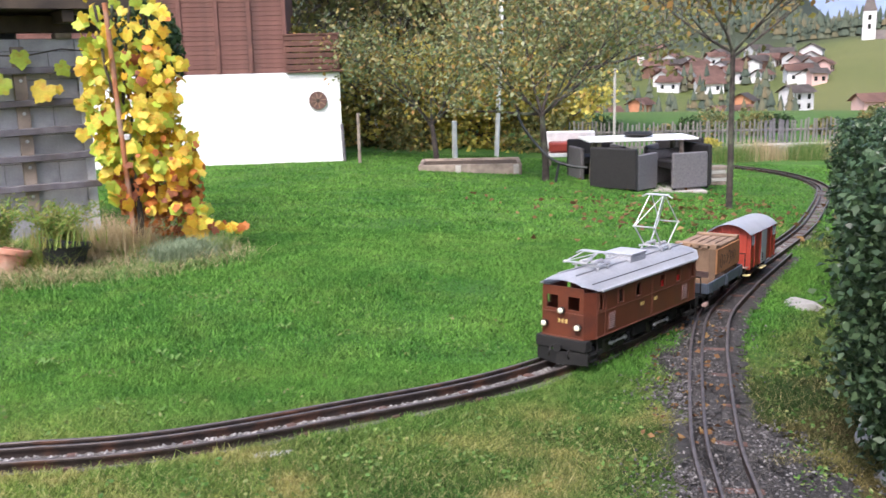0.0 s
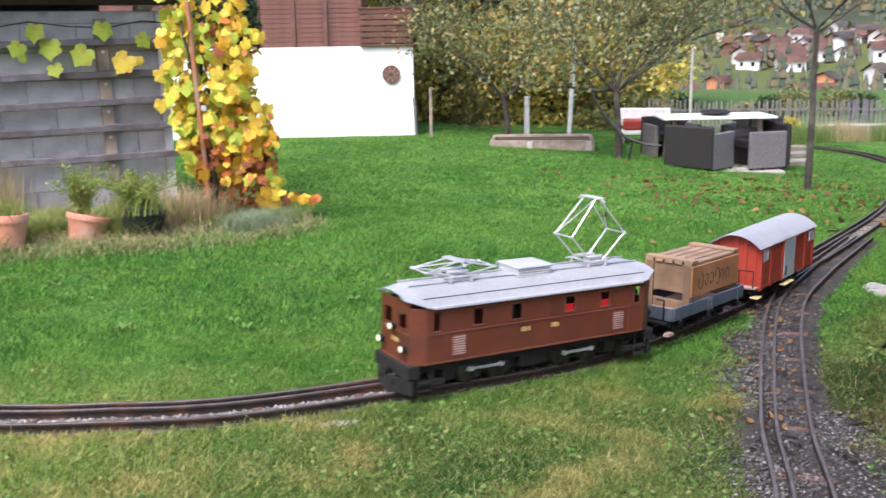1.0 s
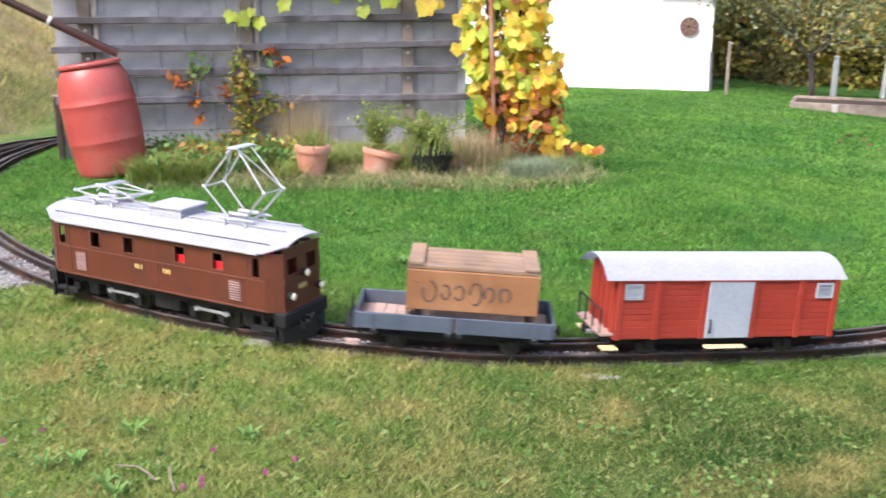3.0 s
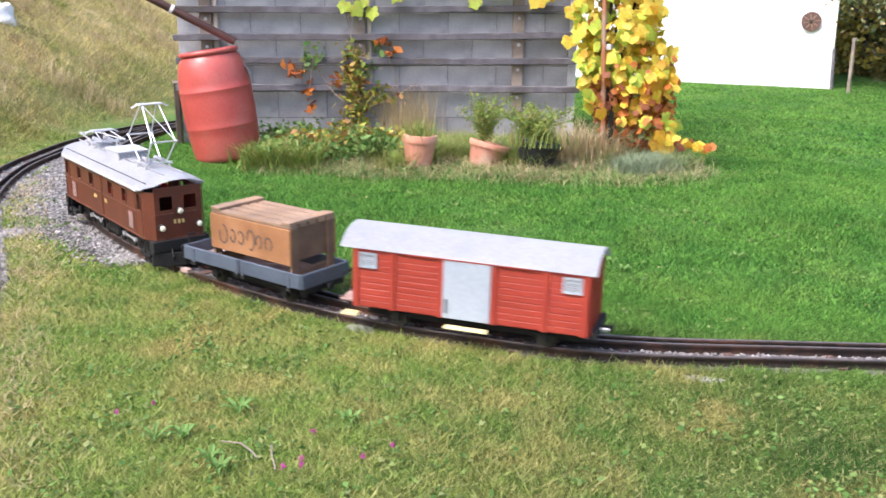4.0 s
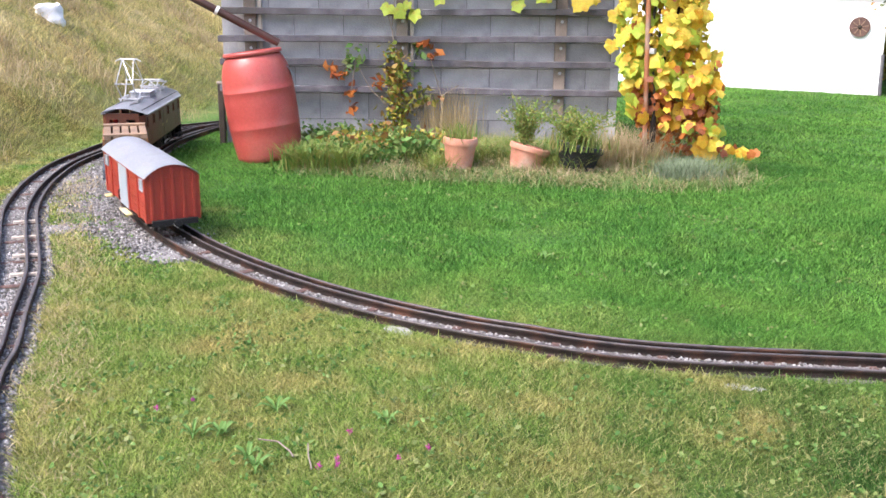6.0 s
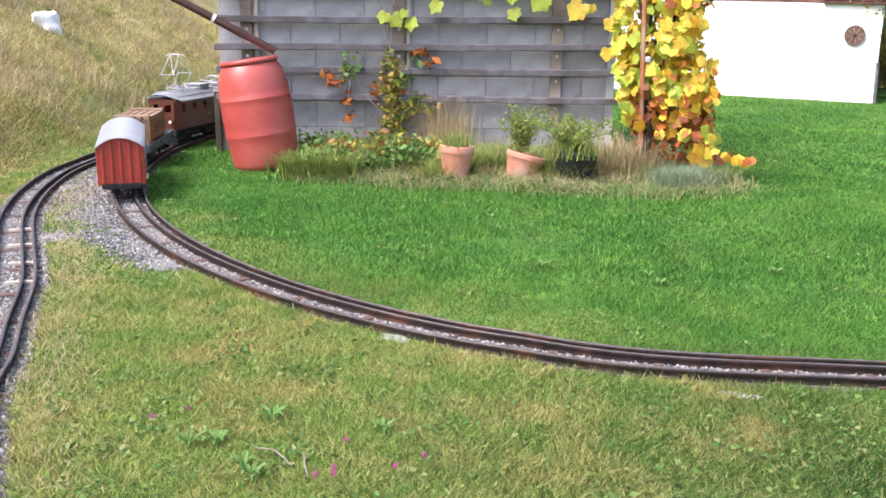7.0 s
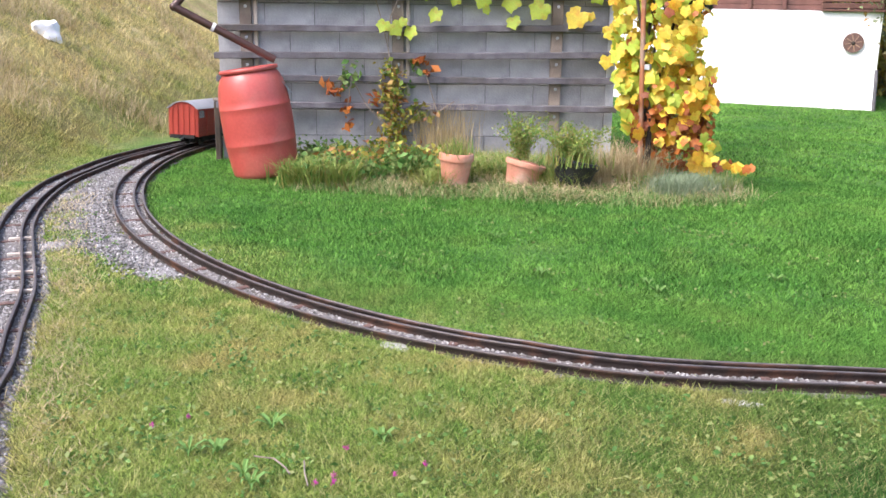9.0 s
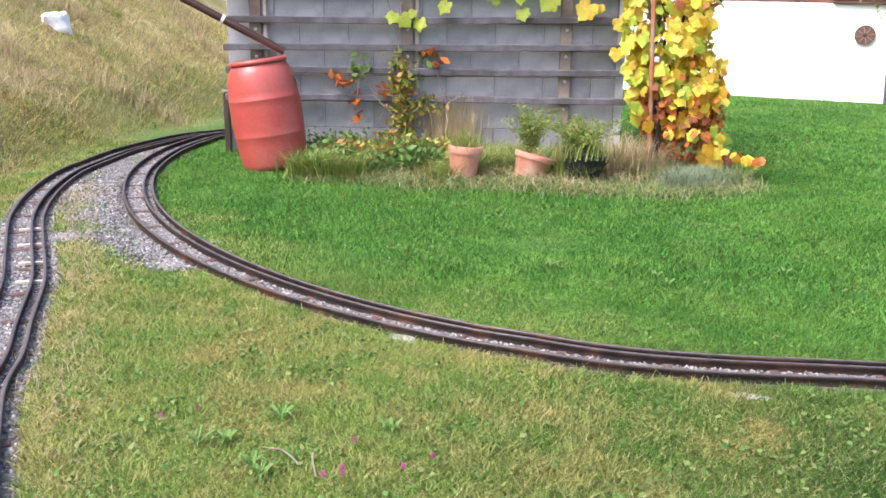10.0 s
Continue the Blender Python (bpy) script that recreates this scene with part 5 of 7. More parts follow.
# wood behind the garden
def build_thicket():
    n = 15000
    x = np.random.uniform(-4.2, 2.5, n)
    top = 1.7 + 0.7 * np.sin(x * 1.3) + 0.4 * np.sin(x * 3.7 + 1)
    z = np.random.uniform(0, 1, n) ** 1.2 * top
    y = 20.3 + 0.4 * np.sin(x * 2.1) + 0.35 * z + np.random.normal(scale=0.3, size=n)
    p = np.column_stack([x, y, base_z(x, y) + z])
    for k, mat, word in ((0, AUTUMN, "yellow"), (1, WOODS, "green")):
        sel = (np.sin(x * 1.9 + 0.6) + np.random.normal(scale=0.6, size=n) > 0.1) == (k == 0)
        v, f = leaf_quads(p[sel], 0.1, 0.4)
        tagged(new("thicket", fast_mesh("thicket", v, f, mat)), "%s autumn thicket behind the lawn" % word, "thicket", kind="stuff")


build_thicket()
for k, (x, y, h, s, mat, word) in enumerate([(-1.2, 24.5, 1.4, 2.1, WOODS, "green"), (0.6, 26, 1.6, 2.4, WOODS, "green"), (2.2, 25.0, 1.3, 2.2, WOODS, "green"), (-2.9, 27, 1.8, 2.6, WOODS, "green"), (3.2, 27.5, 1.2, 1.7, WOODS, "green"),
                                           (-0.3, 20.6, 0.25, 0.95, AUTUMN, "yellow"), (1.0, 20.9, 0.25, 0.95, AUTUMN, "yellow"), (2.2, 20.9, 0.25, 0.8, AUTUMN, "yellow"), (-1.8, 21.4, 0.3, 1.0, AUTUMN, "yellow"), (1.6, 30, 2.4, 3.0, WOODS, "green"), (-1.4, 31, 2.4, 3.2, WOODS, "green"),
                                           (-4.6, 26, 1.8, 2.8, WOODS, "green")]):
    rr = random.Random(40 + k)
    build_tree("autumn_tree" if h > 1 else "autumn_bush", "%s autumn %s at the edge of the wood" % (word, "tree" if h > 1 else "bush"), x, y, h, round_limbs(rr, 7, 0.2, 1.8, s), 0.05 + 0.03 * s, 0.12 + 0.02 * s, 2600, mat, 60 + k, s, spread=0.22 * s)


def shrub(name, label, cx, cy, cz, size, count, leaf, material, category="shrub", top=0.0):
    """A dense bush: leaves crowd to the surface of lumps; a few stems inside."""
    ob = thing(name, label, category, pose(cx, cy, cz))
    rng = np.random.RandomState(int(abs(cx * 31 + cy * 17)) + 3)
    lumps = rng.uniform(-0.6, 0.6, (9, 3)) * np.array(size)
    rad = rng.uniform(0.45, 0.75, 9)
    k = rng.randint(0, 9, count)
    d = rng.normal(size=(count, 3))
    d /= np.linalg.norm(d, axis=1)[:, None]
    pts = lumps[k] + d * (rad[k] * rng.uniform(0.6, 1.05, count))[:, None] * np.array(size)
    pts[:, 2] += size[2]
    pts = pts[pts[:, 2] > 0.01]
    v, f = leaf_quads(pts, leaf)
    c = new("foliage", fast_mesh("foliage", v, f, material))
    c.parent = ob
    bm = bmesh.new()
    for j in range(6):
        a = j * 1.05
        rod(bm, (0.1 * size[0] * math.cos(a), 0.1 * size[1] * math.sin(a), -0.05), (0.6 * size[0] * math.cos(a), 0.6 * size[1] * math.sin(a), size[2] * 1.4), 0.012, 0.005, 5)
    part("stem", bm, BARK, ob)
    return ob


shrub("dark_bush", "dark green bush behind the shed", -3.14, 10.6, 1.08, (0.4, 0.4, 0.62), 3600, 0.075, DARKBUSH)


def build_hedge():
    ob = thing("hedge", "dense dark green laurel hedge beside the track", "hedge")
    pts = []
    a, b = np.array([2.03, 3.0]), np.array([4.95, 10.2])
    d = (b - a) / np.linalg.norm(b - a)
    nrm = np.array([-d[1], d[0]])
    n = 90000
    s = np.random.uniform(-0.5, 8.2, n) ** 1.0
    u = np.random.uniform(0, 1, n)
    bulge = 0.13 * np.sin(s * 2.3) + 0.09 * np.sin(s * 5.1 + 1)
    prof = np.random.uniform(0, 1, n)
    z = np.where(prof < 0.68, u * 1.18, 1.1 + np.random.uniform(-0.06, 0.14, n) + 0.07 * np.sin(s * 3.1))
    across = np.where(prof < 0.68, 0.52 + bulge - 0.22 * (1 - np.minimum(u * 3, 1)) - 0.2 * np.clip(u - 0.75, 0, 1) + np.random.normal(scale=0.055, size=n), np.random.uniform(-0.5, 0.45, n))
    xy = a + s[:, None] * d + nrm * across[:, None]
    p = np.column_stack([xy, base_z(xy[:, 0], xy[:, 1]) + z])
    v, f = leaf_quads(p, 0.036, 0.4)
    c = new("foliage", fast_mesh("foliage", v, f, HEDGE))
    c.parent = ob
    # Near-black boxes within the leaves stand in for the hedge's inner shade.
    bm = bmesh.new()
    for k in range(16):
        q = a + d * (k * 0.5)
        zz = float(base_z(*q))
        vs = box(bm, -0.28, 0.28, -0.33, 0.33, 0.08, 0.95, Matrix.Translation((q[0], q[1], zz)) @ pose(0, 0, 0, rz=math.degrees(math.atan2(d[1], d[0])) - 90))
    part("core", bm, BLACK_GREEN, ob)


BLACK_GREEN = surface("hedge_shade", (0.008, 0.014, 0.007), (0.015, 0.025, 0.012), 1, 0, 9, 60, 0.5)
build_hedge()

# ---- vine on the shed's corner ----


def vine_leaf(name, material, seed):
    rng = random.Random(seed)
    outline = [(0, -0.3), (0.12, -0.46), (0.32, -0.44), (0.42, -0.27), (0.5, -0.2), (0.43, -0.05), (0.49, 0.06), (0.53, 0.16), (0.42, 0.24), (0.31, 0.26), (0.25, 0.37), (0.13, 0.46), (0.0, 0.6)]
    outline += [(-x, y) for x, y in outline[-2:0:-1]]
    bm = bmesh.new()
    c = bm.verts.new((0, -0.05, 0.03))
    vs = [bm.verts.new((x * rng.uniform(0.9, 1.1), y * rng.uniform(0.9, 1.1), -0.14 * (x * x + y * y) + 0.05 * math.sin(7 * x + 5 * y + seed) + rng.uniform(-0.02, 0.02))) for x, y in outline]
    for i in range(len(vs)):
        bm.faces.new((c, vs[i], vs[(i + 1) % len(vs)]))
    return mesh_of(name, bm, material, 80)


def plain_leaf_material(name, col):
    m = surface(name, tuple(c * 0.85 for c in col), tuple(min(1, c * 1.15) for c in col), 0.55, 0, 3, 14, 0.15, tuple(c * f for c, f in zip(col, (0.9, 0.6, 0.6))), 2.2, 0.16)
    n, l = links(m)
    p = n["Principled BSDF"]
    tr, mix = n.new("ShaderNodeBsdfTranslucent"), n.new("ShaderNodeMixShader")
    src = p.inputs["Base Color"].links[0].from_socket
    l.new(src, tr.inputs["Color"])
    mix.inputs[0].default_value = 0.35
    l.new(p.outputs[0], mix.inputs[1])
    l.new(tr.outputs[0], mix.inputs[2])
    l.new(mix.outputs[0], n["Material Output"].inputs["Surface"])
    return m


VL = {k: plain_leaf_material("vine_leaf_" + k, c) for k, c in {"lime": (0.43, 0.55, 0.06), "yellow": (0.74, 0.6, 0.07), "gold": (0.68, 0.42, 0.03), "orange": (0.5, 0.17, 0.035), "brown": (0.27, 0.085, 0.03)}.items()}
VMESH = {k: [vine_leaf("leaf", m, 7 * i + j) for j in range(2)] for i, (k, m) in enumerate(VL.items())}


def build_vine():
    vine = thing("grape_vine", "autumn grape vine with yellow and orange leaves on a shed corner", "vine")
    rng = random.Random(4)
    c = Vector((-2.33, 7.2, 0))
    right, back = Vector((0.955, 0.3, 0)), Vector((-0.3, 0.955, 0))
    levels = (0.06, 0.22, 0.42, 0.7, 1.1, 1.65, 1.95)
    lefts, rights = (0.02, -0.02, -0.14, -0.22, -0.28, -0.3, -0.2), (0.38, 0.5, 0.5, 0.43, 0.36, 0.36, 0.28)
    for k in range(560):
        z = rng.triangular(0.07, 1.95, 0.6)
        w0, w1 = float(np.interp(z, levels, lefts)), float(np.interp(z, levels, rights)) + 0.06 * math.sin(z * 11) + 0.04 * math.sin(z * 23 + 1)
        w = w0 + (w1 - w0) * rng.random()
        depth = rng.uniform(-0.17, 0.14)
        p = c + right * w + back * depth + Vector((0, 0, z))
        low = z < 0.62 - 0.5 * max(0, w - 0.15) and -0.12 < w < 0.42
        kind = rng.choices(("lime", "yellow", "gold", "orange", "brown"), (0.03, 0.08, 0.13, 0.44, 0.32) if low else ((0.5, 0.4, 0.08, 0.01, 0.01) if w < -0.02 else (0.22, 0.46, 0.2, 0.08, 0.04)))[0]
        ob = new("leaf", rng.choice(VMESH[kind]))
        ob.parent = vine
        s = rng.uniform(0.065, 0.135) * (0.66 if kind in ("orange", "brown") else 1) * (0.75 if depth < -0.12 else 1)
        ob.matrix_basis = Matrix.Translation(p) @ pose(0, 0, 0, 80 + rng.uniform(-50, 35), rng.uniform(-35, 35), 16 + rng.uniform(-55, 55)) @ pose(0, 0, 0, 0, 0, 180 + rng.uniform(-40, 40)) @ Matrix.Scale(s, 4)
    for k in range(13):
        p = c + right * (0.5 + 0.024 * k) + back * rng.uniform(-0.05, 0.05) + Vector((0, 0, 0.16 - 0.003 * k + rng.uniform(-0.03, 0.03)))
        ob = new("leaf", rng.choice(VMESH[rng.choice(("orange", "gold", "brown", "yellow"))]))
        ob.parent = vine
        ob.matrix_basis = Matrix.Translation(p) @ pose(0, 0, 0, 80 + rng.uniform(-40, 30), 0, rng.uniform(-45, 45)) @ Matrix.Scale(rng.uniform(0.06, 0.1), 4)
    for k, (u, z, size) in enumerate(((0.76, 1.13, 0.11), (0.86, 1.11, 0.13), (0.98, 1.08, 0.12), (0.92, 1.16, 0.08), (1.18, 1.22, 0.13), (1.34, 1.35, 0.12), (1.57, 1.33, 0.13), (1.6, 1.26, 0.07), (1.8, 1.33, 0.17),
                                       (1.82, 1.17, 0.12), (2.03, 1.27, 0.18), (2.33, 1.21, 0.19), (2.45, 1.22, 0.08), (2.5, 1.38, 0.13), (1.1, 1.4, 0.14), (1.7, 1.45, 0.15), (2.2, 1.46, 0.15), (0.6, 1.42, 0.13), (2.62, 1.1, 0.14), (2.6, 0.86, 0.12))):
        q = SHED @ Vector((u, -0.15, z))
        ob = new("leaf", rng.choice(VMESH["yellow" if k in (11, 12, 18, 19) else "lime"]))
        ob.parent = vine
        ob.matrix_basis = Matrix.Translation(q) @ pose(0, 0, 0, 82 + rng.uniform(-18, 12), rng.uniform(-18, 18), 30 + rng.uniform(-28, 28)) @ pose(0, 0, 0, 0, 0, 180 + rng.uniform(-28, 28)) @ Matrix.Scale(size, 4)
    bm = bmesh.new()
    bar(bm, [tuple(SHED @ Vector((SHED_L + 0.1 - 0.28 * k, -0.1, 1.5 + 0.03 * math.sin(k * 2)))) for k in range(10)], 0.006, 5)
    part("tendril", bm, BARK, vine)
    n = 1500
    wz = np.random.triangular(0.06, 0.4, 1.9, n)
    ww = np.random.uniform(0, 1, n) * (np.interp(wz, levels, rights) - np.interp(wz, levels, lefts)) + np.interp(wz, levels, lefts)
    fill = np.array(c) + np.outer(ww, np.array(right)) + np.outer(np.random.uniform(0.0, 0.16, n), np.array(back))
    fill[:, 2] += wz
    low = np.argsort(wz)
    for name, pick, mat in (("inner_leaves", low[:560], VINE_RED), ("inner_leaves", low[560:], VINE_YELLOW)):
        vv, ff = leaf_quads(fill[pick], 0.07, 0.45)
        o = new(name, fast_mesh(name, vv, ff, mat))
        o.parent = vine
        tagged(o, kind="stuff")
    for k in range(5):
        bm = bmesh.new()
        q = [c + right * (0.06 * math.sin(j * 1.3 + k) + (k - 1.5) * 0.07 * j / 4) + back * (0.03 * k - 0.05) + Vector((0, 0, 0.02 + 0.45 * j)) for j in range(5)]
        bar(bm, q, 0.011, 6)
        part("stem", bm, BARK, vine)
    pole = thing("rusty_pole", "rust-brown metal pole up to the shed roof", "pole")
    bm = bmesh.new()
    rod(bm, (-2.31, 7.08, 0.0), (-2.39, 7.1, 1.83), 0.019, n=10)
    part("tube", bm, RUSTY_POLE, pole, smooth=40)
    bm = bmesh.new()
    box(bm, -2.33, -2.29, 7.08, 7.13, 0.86, 0.9, bevel=0.004)
    part("clamp", bm, SILVER, pole)


RUSTY_POLE = surface("rust_brown_tube", (0.27, 0.1, 0.045), (0.4, 0.17, 0.08), 0.55, 0.1, 10, 70, 0.2, (0.3, 0.2, 0.15), 5)
build_vine()

# ---- pots and the border along the wall ----


def pot(label, x, y, r, h, material, tilt=(0, 0), slope=0.72):
    ob = thing("flower_pot", label, "pot", Matrix.Translation((x, y, 0)) @ pose(0, 0, 0, *tilt, 0), "pots along the wall")
    bm = bmesh.new()
    lathe(bm, [(r * slope, 0.0), (r * 0.93, h * 0.8), (r * 0.94, h * 0.81)], 24)
    part("body", bm, material, ob, smooth=40)
    bm = bmesh.new()
    lathe(bm, [(r * 0.9, h * 0.8), (r, h * 0.8), (r * 1.02, h * 0.84), (r * 1.02, h * 0.97), (r * 0.98, h), (r * 0.9, h), (r * 0.88, h * 0.93)], 24)
    part("rim", bm, material, ob, smooth=40)
    bm = bmesh.new()
    lathe(bm, [(r * 0.85, h * 0.9), (r * 0.86, h * 0.945), (r * 0.4, h * 0.97)], 16)
    part("soil", bm, SOIL, ob)


pot("tall terracotta flower pot with thin grass against a wall", -3.39, 6.12, 0.124, 0.27, TERRA, (-3, 2))
pot("wide terracotta flower pot tipped over in weeds", -3.02, 6.45, 0.15, 0.2, TERRA, (-12, 10))
pot("black plastic plant pot leaning among weeds", -2.67, 6.57, 0.168, 0.23, BLACKPOT, (-9, 9), 0.7)


def tuft_cloud(centres, n, height, width, spread, material, name, label, lean=0.6, category="plants"):
    c = np.array(centres)
    k = np.random.randint(0, len(c), n)
    p = c[k] + np.random.normal(scale=spread, size=(n, 3)) * np.array([1, 1, 0])
    p[:, 2] = base_z(p[:, 0], p[:, 1]) + (c[k][:, 2])
    v, f = blade_tris(p, height, width, lean)
    return tagged(new(name, fast_mesh(name, v, f, material)), label, category, kind="stuff")


def leaf_cloud(centres, n, size, spread, material, name, label, category="plants"):
    c = np.array(centres)
    k = np.random.randint(0, len(c), n)
    p = c[k] + np.random.normal(scale=1, size=(n, 3)) * np.array(spread)
    p[:, 2] = np.maximum(p[:, 2], 0.01)
    v, f = leaf_quads(p, size, 0.45)
    return tagged(new(name, fast_mesh(name, v, f, material)), label, category, kind="stuff")


def wall_point(x, y, z=0.0):
    q = SHED @ Vector((x, y, z))
    return (q.x, q.y, q.z)


def border_front(u):
    """How far the weeds reach out from the wall."""
    return float(np.interp(u, (0.1, 0.6, 1.2, 2.0, 2.7, 3.2, 3.45), (1.25, 1.3, 1.5, 1.62, 1.72, 1.6, 1.15)))


us = np.linspace(0.2, 3.4, 260)
border = [wall_point(u + random.uniform(-0.05, 0.05), -0.12 - (border_front(u) - 0.16) * random.random() ** 0.75) for u in us]
rim = [wall_point(u, -border_front(u) + random.uniform(-0.04, 0.12)) for u in us]
back_row = [wall_point(u + random.uniform(-0.05, 0.05), -random.uniform(0.1, 0.95)) for u in us]
clumps = [wall_point(u, -random.uniform(0.35, 1.3)) for u in np.linspace(0.9, 3.3, 34)]
tuft_cloud(back_row, 20000, 0.13, 0.007, 0.06, WEED, "border_grass", "tangled green weeds and grass along the wall", 1.0)
tuft_cloud(border, 13000, 0.06, 0.006, 0.07, WEED, "border_grass", "low green weeds in the border along the wall", 1.5)
tuft_cloud(clumps, 6500, 0.16, 0.005, 0.06, FERN, "grass_clump", "arching yellow-green grass clumps in the border", 1.5)
tuft_cloud(back_row, 2600, 0.18, 0.004, 0.09, STRAW, "dry_grass", "dry straw-coloured grass among the weeds", 1.3)
tuft_cloud(border, 9000, 0.085, 0.004, 0.09, STRAW, "dry_grass", "bent dry stalks among the low weeds", 1.9)
tuft_cloud(rim, 2600, 0.05, 0.004, 0.09, STRAW, "dry_grass", "flattened dry grass along the border's edge", 2.0)
tuft_cloud(rim, 7000, 0.05, 0.006, 0.1, WEED, "border_grass", "ragged green grass along the border's edge", 1.6)
tuft_cloud([wall_point(u, -border_front(u) + 0.12) for u in (0.12, 0.2, 0.28, 0.4, 0.5)], 1300, 0.17, 0.009, 0.07, FERN, "grass_clump", "bright green long grass beside a barrel", 1.2)
leaf_cloud([(*wall_point(u, -random.uniform(0.3, 1.15))[:2], random.uniform(0.06, 0.17)) for u in np.linspace(0.15, 1.1, 40)], 3600, 0.05, (0.07, 0.07, 0.04), WEED, "border_leaves", "low green leafy weeds at the wall's foot")
leaf_cloud([(*wall_point(u, -random.uniform(0.25, 1.0))[:2], random.uniform(0.07, 0.19)) for u in np.linspace(0.35, 1.25, 26)], 1100, 0.05, (0.07, 0.07, 0.04), IVY, "border_leaves", "brown and yellow leaves at the wall's foot")
leaf_cloud([(*wall_point(u, -random.uniform(0.3, 1.5))[:2], random.uniform(0.03, 0.07)) for u in np.linspace(1.2, 3.3, 40)], 1200, 0.03, (0.1, 0.1, 0.015), WEED, "border_leaves", "small green leaves among the border weeds")
tuft_cloud([wall_point(x, y) for x, y in ((2.85, -1.4), (3.0, -1.35), (3.15, -1.2), (3.05, -1.1))], 3800, 0.13, 0.0045, 0.09, HERB, "herb_clump", "grey-green herb clump at the shed corner", 0.8)
tuft_cloud([wall_point(x, -0.14 - 0.1 * (k % 2)) for k, x in enumerate((1.12, 1.2, 1.28, 1.36, 1.42))], 520, 0.46, 0.0042, 0.05, STRAW, "dry_stalks", "tall dry straw stalks against the wall", 0.35)
for x, y, z, r, n, h in ((-3.39, 6.12, 0.24, 0.05, 170, 0.12), (-2.67, 6.57, 0.2, 0.1, 420, 0.12)):
    tuft_cloud([(x, y, z)], n, h, 0.007, r, FERN, "pot_grass", "yellowing grass growing out of a pot", 0.7)
tuft_cloud([wall_point(x, -1.0) for x in (2.45, 2.55, 2.65, 2.75)], 900, 0.3, 0.005, 0.08, STRAW, "dry_grass", "drooping dry grass around a black pot", 0.9)


def feathery(label, base, stems, height, spread, seed):
    """A bushy plant: bent stems with leaflets along both sides."""
    rng = random.Random(seed)
    ob = thing("potted_plant", label, "plant", Matrix.Translation(base))
    pts = []
    for k in range(stems):
        bm = bmesh.new()
        a, lean, h = rng.uniform(0, math.tau), rng.uniform(0.1, 1.0) * spread, height * rng.uniform(0.55, 1.0)
        q = [Vector((lean * math.cos(a) * t * t, lean * math.sin(a) * t * t, h * t * (1 - 0.15 * t))) for t in (0, 0.25, 0.5, 0.75, 1.0)]
        bar(bm, q, 0.0035, 5)
        part("stem", bm, WEED, ob)
        for t in np.linspace(0.3, 1.0, 14):
            m = q[min(3, int(t * 4))].lerp(q[min(4, int(t * 4) + 1)], t * 4 - int(t * 4) if t < 1 else 1)
            for _ in range(9):
                pts.append(m + Vector((rng.gauss(0, 0.026), rng.gauss(0, 0.026), rng.gauss(0, 0.016))))
    v, f = leaf_quads(np.array([tuple(p) for p in pts]), 0.02, 0.5)
    o = new("leaves", fast_mesh("leaves", v, f, FERN))
    o.parent = ob


feathery("light green feathery plant in a tipped pot", (-3.02, 6.45, 0.15), 18, 0.46, 0.36, 3)
feathery("yellow-green bushy plant in a black pot", (-2.67, 6.57, 0.18), 28, 0.36, 0.38, 5)
# creeper on the middle upright
CREEP = [wall_point(0.84 + 0.05 * math.sin(k * 1.7) - 0.0012 * k * k * 0.1, -0.15, 0.02 + 0.044 * k) for k in range(18)]
leaf_cloud(CREEP, 620, 0.05, (0.055, 0.035, 0.045), IVY, "creeper", "thin green creeper climbing a trellis upright", "creeper")
leaf_cloud([wall_point(*q) for q in ((1.02, -0.14, 0.44), (1.08, -0.14, 0.4), (1.14, -0.14, 0.43), (0.98, -0.14, 0.36), (0.95, -0.14, 0.05), (0.9, -0.2, 0.03))], 120, 0.06, (0.05, 0.03, 0.04), IVY, "creeper", "yellow-green creeper leaves beside a trellis upright", "creeper")
leaf_cloud([wall_point(*q) for q in ((0.3, -0.12, 0.64), (0.34, -0.12, 0.6), (0.42, -0.12, 0.6), (0.46, -0.12, 0.5), (0.45, -0.12, 0.42), (0.46, -0.12, 0.34), (0.68, -0.12, 0.52), (1.1, -0.13, 0.82), (1.14, -0.13, 0.76), (1.06, -0.13, 0.85))], 75, 0.075, (0.03, 0.02, 0.03), VINE_RED, "creeper", "orange-brown creeper twigs on a block wall", "creeper")
leaf_cloud([wall_point(*q) for q in ((0.45, -0.12, 0.74), (0.52, -0.12, 0.77), (0.47, -0.12, 0.66), (1.05, -0.13, 0.78), (1.0, -0.13, 0.62))], 60, 0.065, (0.035, 0.02, 0.035), WEED, "creeper", "green creeper leaves on a block wall", "creeper")
CANES = [[(0.94, 0.02), (0.88, 0.3), (0.84, 0.66), (0.8, 0.95), (0.74, 1.2), (0.68, 1.4)], [(0.8, 1.0), (0.82, 1.2), (0.9, 1.38)], [(0.8, 0.3), (0.62, 0.48), (0.5, 0.7)], [(0.5, 0.72), (0.46, 0.45)], [(0.95, 0.3), (1.2, 0.42), (1.35, 0.52)], [(1.1, 0.78), (1.2, 0.45), (1.22, 0.1)]]
canes = thing("creeper_canes", "thin bare brown creeper canes on a trellis", "creeper")
for path in CANES:
    bm = bmesh.new()
    bar(bm, [wall_point(u, -0.125, z) for u, z in path], 0.005, 5)
    part("cane", bm, OLDWOOD, canes)

